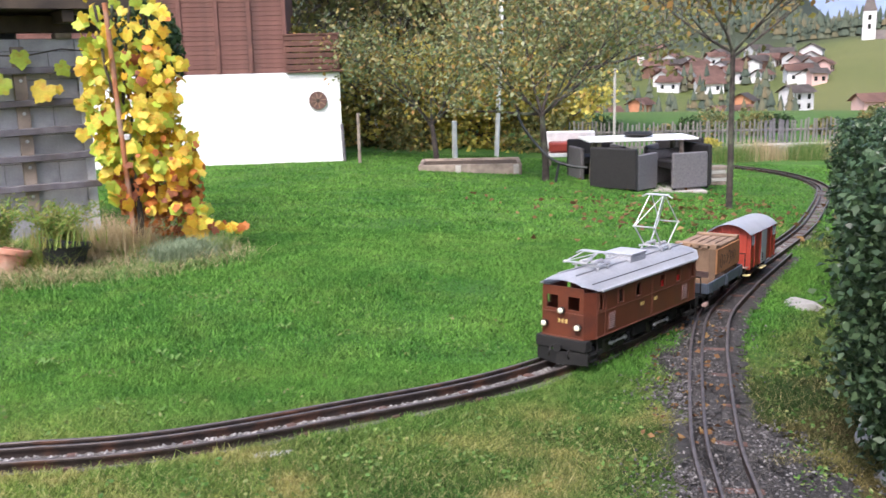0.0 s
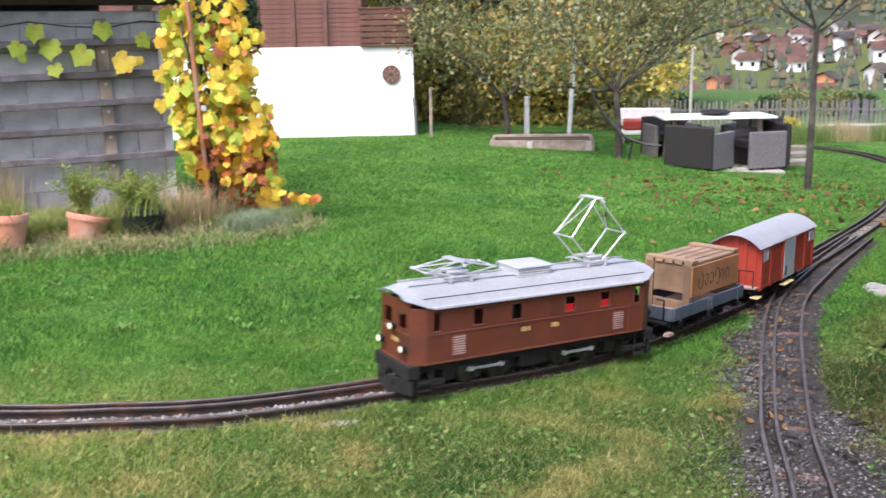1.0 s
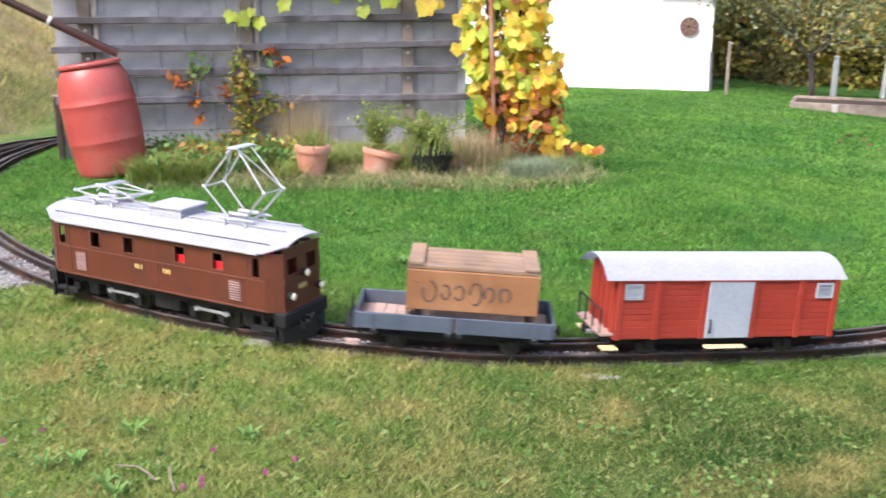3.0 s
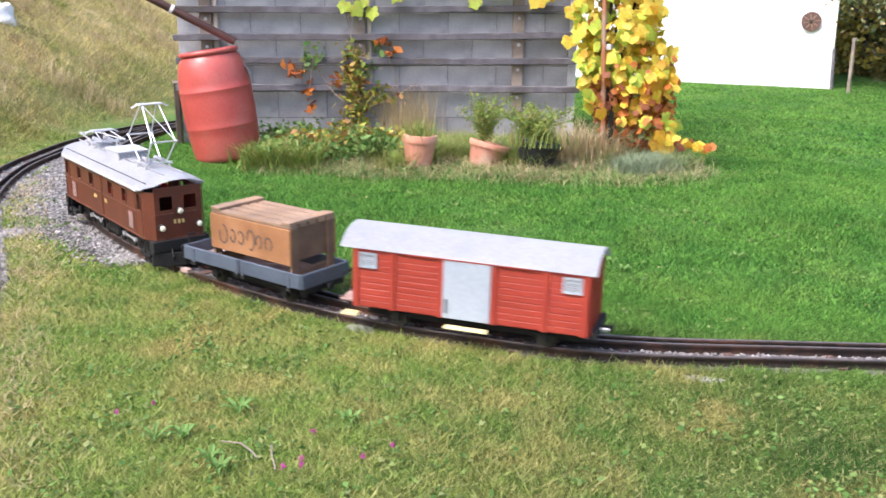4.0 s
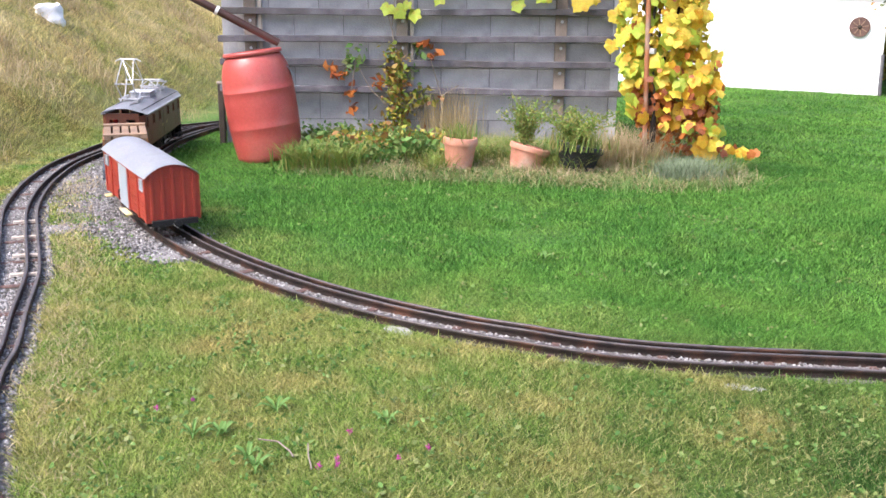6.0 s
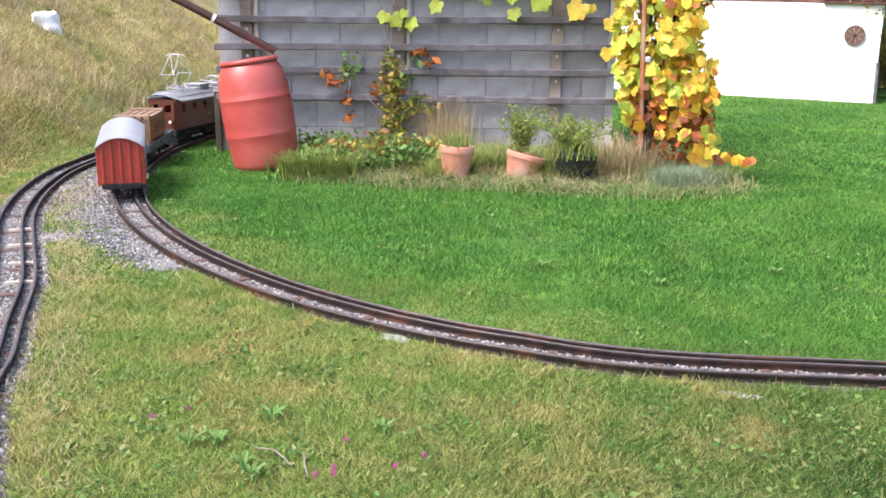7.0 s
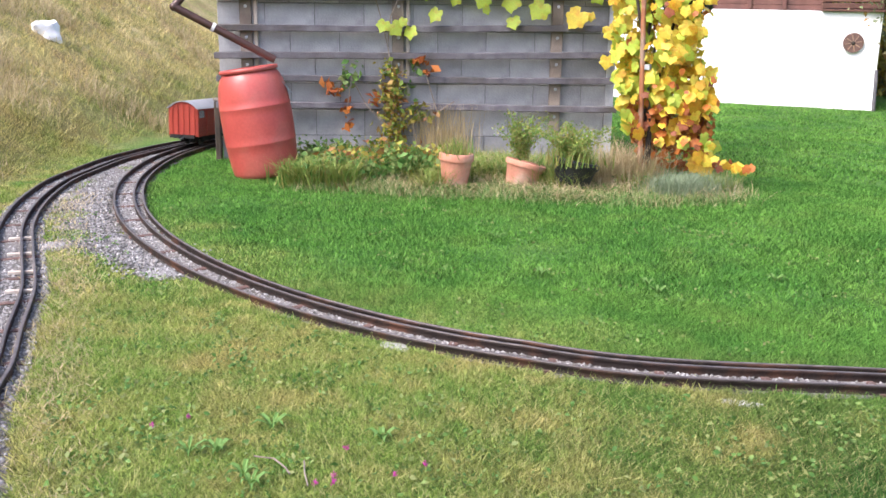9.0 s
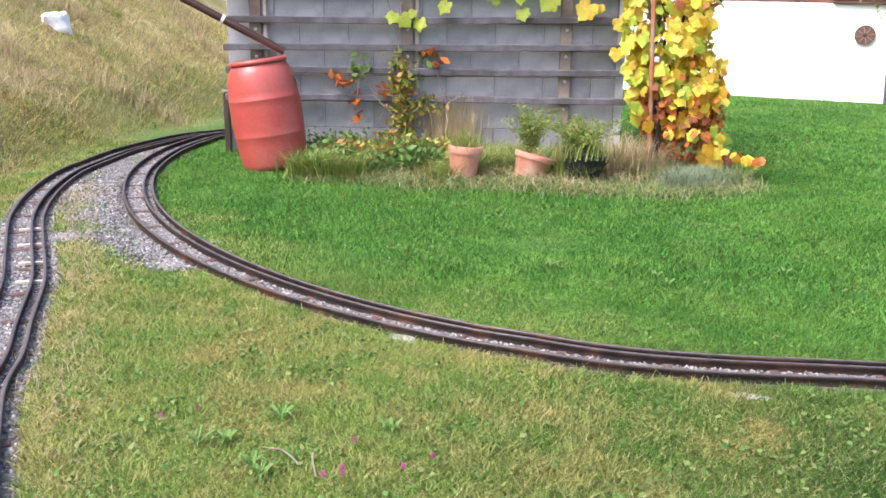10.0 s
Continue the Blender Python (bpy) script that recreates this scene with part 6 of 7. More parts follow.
# ---- garden furniture ----
def build_chair():
    ch = thing("wicker_armchair", "dark wicker garden armchair with grey side panels", "chair", group="chairs at the garden table")
    w, d = 0.4, 0.34
    bm = bmesh.new()
    box(bm, -w, w, 0.26, 0.34, 0.04, 0.66, bevel=0.02)
    part("backrest", bm, RATTAN_DARK, ch)
    for s in (-1, 1):
        bm = bmesh.new()
        box(bm, *sorted((s * w, s * (w - 0.07))), -d, 0.259, 0.02, 0.56, bevel=0.015)
        part("arm_panel", bm, RATTAN, ch, "grey wicker arm panel")
    bm = bmesh.new()
    box(bm, -w + 0.072, w - 0.072, -d + 0.02, 0.255, 0.3, 0.42, bevel=0.015)
    part("seat", bm, RATTAN_DARK, ch)
    for sx in (-1, 1):
        for y in (-d + 0.04, 0.26):
            bm = bmesh.new()
            box(bm, sx * (w - 0.035) - 0.02, sx * (w - 0.035) + 0.02, y - 0.02, y + 0.02, 0, 0.038)
            part("foot", bm, BLACK, ch)
    return ch


def build_patio():
    def lvl(x, y):
        return float(base_z(x, y))
    slab_z = lvl(3.2, 14.9) - 0.03
    slab = thing("patio_slabs", "pale concrete patio slabs set in the lawn", "paving", kind="structure")
    for i in range(4):
        for j in range(3):
            bm = bmesh.new()
            x, y = 1.9 + i * 0.51, 14.5 + j * 0.51
            box(bm, x, x + 0.495, y, y + 0.495, slab_z - 0.12, slab_z + 0.03 + 0.004 * ((i + j) % 3), bevel=0.006)
            part("slab", bm, CONCRETE, slab)
    z = slab_z + 0.038
    table = thing("garden_table", "large garden table with pale top on wooden trestles", "table", pose(3.03, 15.4, z, rz=4))
    bm = bmesh.new()
    box(bm, -0.86, 0.86, -0.42, 0.42, 0.715, 0.75, bevel=0.008)
    part("tabletop", bm, WHITE, table)
    for sx in (-0.65, 0.65):
        for sy in (-1, 1):
            bm = bmesh.new()
            rod(bm, (sx, sy * 0.36, 0.0), (sx, sy * 0.2, 0.715), 0.04, n=8)
            part("leg", bm, OLDWOOD, table)
        bm = bmesh.new()
        box(bm, sx - 0.03, sx + 0.03, -0.3, 0.3, 0.2, 0.27)
        part("cross_bar", bm, OLDWOOD, table)
    ch = build_chair()
    ch.matrix_basis = pose(2.72, 14.83, z, rz=140)
    for x, y, r in ((3.62, 15.05, -72), (3.75, 15.95, -30), (2.5, 16.1, 12)):
        copy_thing(ch, pose(x, y, z, rz=r))
    bowl = thing("dark_basket", "dark round basket lying on the garden table", "basket", pose(3.05, 15.4, z + 0.751))
    bm = bmesh.new()
    lathe(bm, [(0.1, 0.0), (0.2, 0.02), (0.24, 0.05), (0.2, 0.075), (0.05, 0.085)], 20)
    part("body", bm, RATTAN_DARK, bowl, smooth=40)
    wood = thing("wood_stack", "low stack of grey wooden boards on a slab", "stack", pose(4.25, 15.5, lvl(4.25, 15.5), rz=8))
    for k in range(5):
        bm = bmesh.new()
        box(bm, -0.2 - 0.02 * (k % 2), 0.2 + 0.03 * (k % 3), -0.12, 0.12, 0.002 + k * 0.062, 0.058 + k * 0.062, bevel=0.006)
        part("board", bm, CONCRETE if k % 2 else OLDWOOD, wood)
    bench = thing("garden_bench", "white garden bench with a red cushion", "bench", pose(2.3, 17.8, lvl(2.3, 17.8), rz=-4))
    bm = bmesh.new()
    box(bm, -0.45, 0.45, 0.16, 0.22, 0.3, 0.62, bevel=0.02)
    part("backrest", bm, WHITE, bench)
    bm = bmesh.new()
    box(bm, -0.4, 0.42, -0.2, 0.155, 0.26, 0.44, bevel=0.03)
    part("cushion", bm, CAR_RED, bench)
    bm = bmesh.new()
    box(bm, -0.5, 0.5, -0.25, 0.155, 0.18, 0.25, bevel=0.01)
    part("seat", bm, WHITE, bench)
    for sx in (-0.4, 0.4):
        bm = bmesh.new()
        box(bm, sx - 0.03, sx + 0.03, -0.2, 0.2, 0, 0.18)
        part("leg", bm, OLDWOOD, bench)
    hose = thing("black_pipe", "bent black plastic pipe leaning on an apple tree", "pipe")
    bm = bmesh.new()
    path = spline([(1.12, 15.3, 0.55), (1.22, 15.28, 0.3), (1.42, 15.25, 0.02), (1.66, 15.2, -0.22), (1.95, 15.15, -0.33), (2.2, 15.1, -0.36)], 6)
    bar(bm, [tuple(p) for p in path], 0.022, 8)
    part("tube", bm, RUBBER, hose, smooth=40)
    bm = bmesh.new()
    rod(bm, (1.72, 15.2, lvl(1.7, 15.2)), (1.78, 15.2, -0.27), 0.02)
    part("stake", bm, RUBBER, hose)


build_patio()


def build_bed():
    z = float(base_z(0.4, 16.5))
    bed = thing("planting_bed", "planting bed edged with grey boards on the lawn", "bed", pose(0.42, 16.6, z, rz=-2))
    for q in ((-0.86, 0.86, -0.5, -0.44, 0.14), (-0.86, 0.86, 0.5, 0.56, 0.14), (-0.86, -0.8, -0.44, 0.5, 0.13), (0.8, 0.86, -0.44, 0.5, 0.13)):
        bm = bmesh.new()
        box(bm, *q[:4], -0.05, q[4], bevel=0.006)
        part("edge_board", bm, OLDWOOD, bed)
    bm = bmesh.new()
    box(bm, -0.8, 0.8, -0.44, 0.5, -0.05, 0.1)
    part("soil", bm, SOIL, bed)
    for x in (-0.24, 0.72):
        bm = bmesh.new()
        box(bm, x, x + 0.09, -0.56, -0.502, -0.02, 0.13, bevel=0.005)
        part("corner_block", bm, CONCRETE, bed)


build_bed()


def build_posts():
    def post(name, label, x, y, h, r, material, lean=0.0):
        z = float(base_z(x, y))
        ob = thing(name, label, "post", pose(x, y, z))
        bm = bmesh.new()
        rod(bm, (0, 0, -0.1), (lean, 0, h), r, r * 0.9, 10)
        part("shaft", bm, material, ob, smooth=40)
        bm = bmesh.new()
        lathe(bm, [(r, 0), (r * 1.08, 0.004), (r * 0.6, 0.02)], 10, pose(lean, 0, h))
        part("cap", bm, material, ob)
        return ob
    p = post("white_pole", "tall white pole with dark rungs behind the lawn", 0.99, 18.9, 4.5, 0.045, WHITE, 0.22)
    for k in range(9):
        bm = bmesh.new()
        z = 1.9 + k * 0.16
        rod(bm, (0.22 * z / 4.5, 0, z), (0.22 * (z + 0.05) / 4.5, 0, z + 0.05), 0.05, n=10)
        part("dark_band", bm, BLACK, p)
    post("white_post", "short white wooden post at the lawn's edge", 0.18, 18.4, 0.68, 0.055, WHITE)
    post("wooden_post", "thin weathered wooden post beside the house", -1.5, 17.0, 0.85, 0.03, OLDWOOD)
    post("lamp_pole", "slim grey pole behind the garden table", 3.4, 19.6, 1.75, 0.03, CONCRETE)
    post("white_post", "short white wooden post at the lawn's edge", -1.42, 20.4, 0.6, 0.05, WHITE)


build_posts()


def build_fence():
    fence = thing("picket_fence", "weathered grey picket fence along the garden's end", "fence", kind="structure")
    a, b = Vector((2.5, 20.3)), Vector((8.6, 20.9))
    n = 66
    bm = bmesh.new()
    box(bm, -0.032, 0.032, -0.01, 0.01, 0, 0.72, bevel=0.004)
    for v in bm.verts:
        if v.co.z > 0.66:
            v.co.x *= 0.5
    me = mesh_of("picket", bm, FENCE)
    bm = bmesh.new()
    box(bm, -0.032, 0.032, -0.01, 0.01, 0, 0.72, bevel=0.004)
    me_dark = mesh_of("picket", bm, SLAT)
    for k in range(n):
        q = a.lerp(b, k / (n - 1))
        dark = 45 < k < 52
        o = new("picket", me_dark if dark else me)
        o.parent = fence
        o.matrix_basis = pose(q.x, q.y, float(base_z(q.x, q.y)) - 0.08 + random.uniform(-0.03, 0.03), 0, random.uniform(-2.5, 2.5), 5)
    for z in (0.08, 0.4):
        bm = bmesh.new()
        rod(bm, (a.x, a.y + 0.03, float(base_z(*a)) + z), (b.x, b.y + 0.03, float(base_z(*b)) + z), 0.025, n=6)
        part("rail", bm, FENCE, fence)
    low = thing("low_wall", "low pale concrete garden wall", "wall", kind="structure")
    bm = bmesh.new()
    box(bm, -1.4, 1.6, -0.12, 0.12, -0.2, 0.26, pose(7.0, 19.4, -0.73, rz=4), bevel=0.02)
    part("wall_block", bm, CONCRETE, low)
    for x, y, w in ((5.3, 18.7, 0.35), (6.0, 19.0, 0.4), (7.6, 18.9, 0.4), (4.6, 19.3, 0.35), (8.2, 19.3, 0.4), (6.9, 18.8, 0.3)):
        tuft_cloud([(x, y, 0), (x + 0.3, y + 0.1, 0)], 1600, 0.3, 0.006, w * 0.6, STRAW if w > 0.36 else WEED, "border_plants", "yellowing border plants by the fence", 0.7)
    for x, y, s in ((5.1, 19.2, 0.3), (8.0, 18.4, 0.45), (8.9, 18.2, 0.55)):
        shrub("garden_shrub", "yellow-green garden shrub near the fence", x, y, float(base_z(x, y)), (s, s, s * 0.7), 900, 0.06, AUTUMN)


build_fence()


def build_stones():
    def stone(label, x, y, sx, sy, sz, material, seed, z=None, rz=0.0, rough=0.3):
        rng = random.Random(seed)
        bm = bmesh.new()
        bmesh.ops.create_icosphere(bm, subdivisions=3, radius=1.0)
        for v in bm.verts:
            k = 1 + rough * noise.noise(v.co * 1.6 + Vector((seed, 0, 0))) + 0.2 * rough * noise.noise(v.co * 5)
            v.co = Vector((v.co.x * sx * k, v.co.y * sy * k, max(min(v.co.z, 0.75), -0.6) * sz * k))
        ob = part("stone", bm, material, smooth=50)
        tagged(ob, label, "stone")
        ob.matrix_basis = pose(x, y, float(ground_z(x, y)) if z is None else z, rz=rz)
    stone("flat pale grey stone slab in the grass", 2.27, 6.05, 0.1, 0.16, 0.03, ROCK, 2)
    stone("grey boulder beside the siding", 1.72, 3.72, 0.08, 0.1, 0.11, ROCK, 5)
    stone("small grey boulder beside the siding", 1.62, 3.35, 0.06, 0.07, 0.05, ROCK, 8)
    stone("small flat concrete slab beside the rail", -2.0, 3.13, 0.08, 0.04, 0.016, ROCK, 3)
    stone("long flat concrete slab beside the rail", -0.7, 3.41, 0.1, 0.03, 0.012, ROCK, 4, rz=20)
    stone("white rock on the grassy bank", -8.75, 6.95, 0.14, 0.17, 0.17, PLASTER, 6, rough=0.5)


build_stones()

# ---- village and hills ----


def far_house(x, y, w, d, h, wall, roof, rot, label, rows=2, z=None):
    ob = thing("house", label, "house", pose(x, y, float(ground_z(x, y)) - 1.0 if z is None else z, rz=rot), "village houses")
    bm = bmesh.new()
    box(bm, -w / 2, w / 2, -d / 2, d / 2, 0, h + 1)
    vs = [bm.verts.new(q) for q in ((-w / 2, -d / 2, h + 1), (-w / 2, d / 2, h + 1), (-w / 2, 0, h + 1 + d * 0.28), (w / 2, -d / 2, h + 1), (w / 2, d / 2, h + 1), (w / 2, 0, h + 1 + d * 0.28))]
    bm.faces.new(vs[:3])
    bm.faces.new(vs[3:])
    part("wall", bm, wall, ob)
    bm = bmesh.new()
    e = 0.8
    for s in (-1, 1):
        q = [(-w / 2 - e, s * (d / 2 + e), h + 0.75), (w / 2 + e, s * (d / 2 + e), h + 0.75), (w / 2 + e, 0, h + 1.25 + d * 0.28), (-w / 2 - e, 0, h + 1.25 + d * 0.28)]
        bm.faces.new([bm.verts.new(p) for p in q])
    bmesh.ops.solidify(bm, geom=bm.faces[:], thickness=0.3)
    part("roof", bm, roof, ob)
    bm = bmesh.new()
    box(bm, -0.5, 0.5, -0.06, 0.06, 0, 1.3)
    me = mesh_of("window", bm, GLASS_DARK)
    for r in range(rows):
        for k in range(max(2, int(w / 3))):
            o = new("window", me)
            o.parent = ob
            o.matrix_basis = pose(-w / 2 + (k + 0.5) * w / max(2, int(w / 3)), -d / 2 - 0.02, 1.9 + r * 2.4)
        for k in (-0.25, 0.25):
            o = new("window", me)
            o.parent = ob
            o.matrix_basis = pose(w / 2 + 0.02, k * d, 1.9 + r * 2.4, rz=90)
    return ob


def village():
    rng = random.Random(12)

    def put(px, py, dist, w, h, wall, roof, rot, label):
        """A house whose foot shows along the given direction."""
        az, dep = math.atan((px - 784) / 1753), (py - 100 + (px - 784) * 0.0246) / 1753
        for d in range(90, 470, 4):
            g = float(ground_z(d * math.sin(az), d * math.cos(az)))
            if 1.4 - g <= dep * d and d > 150:
                break
        k = d / dist
        far_house(d * math.sin(az), d * math.cos(az), w * k, w * k * 0.8, h * k, wall, roof, rot, label, 1 if h * k < 4.5 else 2)
    put(1412, 192, 260, 6.5, 5, FAR_WHITE, ROOF_DARK, 25, "white village house with a dark gable roof")
    put(1318, 200, 230, 6, 3.6, FAR_ORANGE, ROOF_DARK, 60, "orange and brown wooden village house")
    put(1135, 210, 150, 3.3, 2.4, FAR_ORANGE, ROOF_RED, 50, "small orange wooden house with a gable roof")
    put(1545, 198, 230, 6, 3.6, FAR_PINK, ROOF_RED, 10, "pink village house with a red-brown roof")
    put(1300, 218, 170, 7, 1.8, FAR_BROWN, ROOF_RED, 12, "low brown barn with a shallow roof")
    put(1470, 245, 120, 3.2, 1.8, FAR_WHITE, ROOF_DARK, -25, "small white shed with a dark roof")
    put(960, 215, 180, 8, 2.6, FAR_WHITE, ROOF_RED, 15, "white village house behind the apple trees")
    put(1065, 225, 200, 7, 2.4, FAR_ORANGE, ROOF_RED, 15, "orange wooden house behind the fence")
    for k in range(42):
        px = rng.uniform(1150, 1490)
        py = rng.uniform(108, 148)
        put(px, py, rng.uniform(330, 420), rng.uniform(5, 8.5), rng.uniform(2.5, 4.5), rng.choice((FAR_WHITE, FAR_WHITE, FAR_WHITE, FAR_BROWN, FAR_PINK)), rng.choice((ROOF_RED, ROOF_DARK, ROOF_RED)), rng.uniform(-40, 70),
            "village house on the far slope")
    for k in range(6):
        put(rng.uniform(1160, 1260), rng.uniform(140, 165), rng.uniform(270, 330), rng.uniform(5, 8), 3, FAR_WHITE, ROOF_RED, rng.uniform(-40, 70), "white village house on the far slope")
    # church
    d, az = 430, radians(23.17)
    ch = thing("church", "white village church with a pointed grey spire", "church", pose(d * math.sin(az), d * math.cos(az), -1.2, rz=-20))
    bm = bmesh.new()
    box(bm, -2.4, 2.4, -2.4, 2.4, -6, 16)
    part("tower", bm, FAR_WHITE, ch)
    bm = bmesh.new()
    bmesh.ops.create_cone(bm, cap_ends=True, segments=4, radius1=3.7, radius2=0.1, depth=9, matrix=Matrix.Translation((0, 0, 20.5)) @ pose(0, 0, 0, 0, 0, 45))
    part("spire", bm, ROOF_DARK, ch)
    bm = bmesh.new()
    box(bm, 2.4, 13, -2.5, 3.5, -6, 5)
    part("nave", bm, FAR_WHITE, ch)
    bm = bmesh.new()
    for s in (-1, 1):
        bm.faces.new([bm.verts.new(p) for p in ((2.4, 0.5 + s * 3.6, 4.6), (13.5, 0.5 + s * 3.6, 4.6), (13.5, 0.5, 8.5), (2.4, 0.5, 8.5))])
    part("nave_roof", bm, ROOF_DARK, ch)
    for z in (9, 12.5):
        bm = bmesh.new()
        box(bm, -0.6, 0.6, -2.5, -2.39, z, z + 2.0)
        part("belfry_opening", bm, GLASS_DARK, ch)


village()


def cones(name, label, pts, heights, material, category="trees"):
    """Many small ragged conifers in one mesh."""
    n = len(pts)
    k = 7
    vs, fs = [], []
    for tier in range(3):
        z0, z1, r = 0.1 + 0.25 * tier, 0.55 + 0.225 * tier, 0.2 - 0.05 * tier
        a = np.random.uniform(0, math.tau, (n, 1)) + np.arange(k) * math.tau / k
        rr = r * heights[:, None] * np.random.uniform(0.75, 1.25, (n, k))
        ring = np.stack([pts[:, None, 0] + rr * np.cos(a), pts[:, None, 1] + rr * np.sin(a), pts[:, None, 2] + z0 * heights[:, None] + 0 * a], 2)
        tip = np.stack([pts[:, 0], pts[:, 1], pts[:, 2] + z1 * heights], 1)[:, None]
        v = np.concatenate([ring, tip], 1)
        base = len(np.concatenate(vs)) if vs else 0
        i = base + np.arange(n)[:, None] * (k + 1)
        j = np.arange(k)
        f = np.stack([i + j, i + (j + 1) % k, i + k + 0 * j], 2).reshape(-1, 3)
        vs.append(v.reshape(-1, 3))
        fs.append(f)
    return tagged(new(name, fast_mesh(name, np.concatenate(vs), np.concatenate(fs), material)), label, category, kind="stuff")


def woods():
    n = 11000
    az = np.radians(np.random.uniform(-14, 24, n))
    d = np.random.uniform(455, 900, n)
    p = np.stack([d * np.sin(az), d * np.cos(az)], 1)
    p = np.column_stack([p, ground_z(p[:, 0], p[:, 1]) - 1])
    cones("hillside_forest", "dense conifer forest on the far hillside", p, np.random.uniform(7, 14, n), CONIFER)
    n = 260
    az = np.radians(np.random.uniform(4, 26, n))
    d = np.random.uniform(120, 430, n)
    p = np.stack([d * np.sin(az), d * np.cos(az)], 1)
    keep = np.degrees(az) < 20
    p, d = p[keep], d[keep]
    p = np.column_stack([p, ground_z(p[:, 0], p[:, 1]) - 0.5])
    cones("valley_trees", "scattered dark conifers among the village houses", p, np.random.uniform(4, 9, len(p)) * (0.5 + d / 500), CONIFER)
    rng = random.Random(3)
    for k in range(9):
        x, y, s = 3.4 + k * 0.85, 23 + 3 * rng.random(), rng.uniform(0.28, 0.5)
        shrub("garden_shrub", "yellow-green garden shrub beyond the fence", x, y, float(ground_z(x, y)), (s, s, s * 0.75), 800, 0.09, rng.choice((WOODS, APPLE, DARKBUSH)))
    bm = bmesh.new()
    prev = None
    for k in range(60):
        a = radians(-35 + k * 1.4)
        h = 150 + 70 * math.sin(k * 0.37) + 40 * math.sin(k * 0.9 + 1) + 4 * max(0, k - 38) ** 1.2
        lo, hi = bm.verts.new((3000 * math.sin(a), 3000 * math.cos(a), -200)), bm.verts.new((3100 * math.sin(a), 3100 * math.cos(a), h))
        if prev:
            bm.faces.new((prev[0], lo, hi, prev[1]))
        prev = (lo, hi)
    tagged(part("backdrop", bm, HAZE_BLUE), "distant mountain ridge under the sky, painted haze blue", "mountain", kind="structure")


woods()
# ---- grass, ballast and litter ----
def near_line(p, line):
    """Distance of points to a line, and to which side."""
    best = np.full(len(p), 9e9)
    for q in line[::2]:
        best = np.minimum(best, np.hypot(p[:, 0] - q[0], p[:, 1] - q[1]))
    return best


def scatter_fan(n, r0, r1, a0, a1, power=1.0):
    a = np.radians(np.random.uniform(a0, a1, n))
    r = r0 + (r1 - r0) * np.random.uniform(0, 1, n) ** power
    return np.stack([r * np.sin(a), r * np.cos(a)], 1)


SPOTS = np.array(GRAVEL_SPOTS + [(0.9, 3.2, 0.22), (1.27, 3.2, 0.3), (1.3, 2.7, 0.35), (1.3, 2.2, 0.4), (1.05, 4.2, 0.2), (1.22, 4.7, 0.2), (1.5, 5.5, 0.25), (1.25, 3.7, 0.2)])


def lawn_points(n, r0, r1, a0, a1, power=1.0):
    p = scatter_fan(n, r0, r1, a0, a1, power)
    keep = (near_line(p, main_line) > 0.108 + 0.03 * np.random.rand(len(p))) & (near_line(p, loop_line) > 0.15) & (near_line(p, siding_line) > 0.17)
    grit = near_line(p, gravel_line) < 0.2 * np.random.uniform(0.8, 1.25, len(p))
    tufts = np.sin(p[:, 0] * 7 + 2) * np.sin(p[:, 1] * 9) > 0.62
    keep &= ~grit | (tufts & (np.random.rand(len(p)) < 0.7))
    for x, y, r in SPOTS:
        keep &= (np.hypot(p[:, 0] - x, p[:, 1] - y) > r * np.random.uniform(0.75, 1.15, len(p)))
    local = np.stack([(p[:, 0] + 5.16) * 0.848 + (p[:, 1] - 6.5) * 0.53, -(p[:, 0] + 5.16) * 0.53 + (p[:, 1] - 6.5) * 0.848], 1)
    keep &= ~((local[:, 0] > -0.1) & (local[:, 0] < 2.9) & (local[:, 1] > -0.15) & (local[:, 1] < 2.2))
    p = p[keep]
    return np.column_stack([p, ground_z(p[:, 0], p[:, 1]) - 0.004])


def grass(name, label, n, r0, r1, a0, a1, h, w, power=1.0, lean=0.6):
    p = lawn_points(n, r0, r1, a0, a1, power)
    k = 0.75 + 0.5 * (np.sin(p[:, 0] * 3.1 + np.sin(p[:, 1] * 2.3)) * np.sin(p[:, 1] * 2.7 + 1) * 0.5 + 0.5)
    v, f = short_blades(p, h * k[:, None], w, lean)
    tagged(new(name, fast_mesh(name, v, f, BLADES)), label, "grass", kind="stuff")


grass("lawn_grass", "short green lawn grass with dry blades", 620000, 1.7, 4.6, -58, 28, 0.024, 0.005, 0.75, 1.5)
grass("lawn_grass", "long loose grass blades in the lawn", 26000, 1.7, 4.8, -58, 28, 0.042, 0.004, 0.8, 1.6)
grass("lawn_grass", "short dense green lawn grass", 480000, 4.3, 9.0, -56, 28, 0.027, 0.0078, 0.8, 1.2)
grass("lawn_grass", "short green lawn grass further off", 190000, 8.5, 19, -24, 24, 0.03, 0.014, 0.9, 1.2)


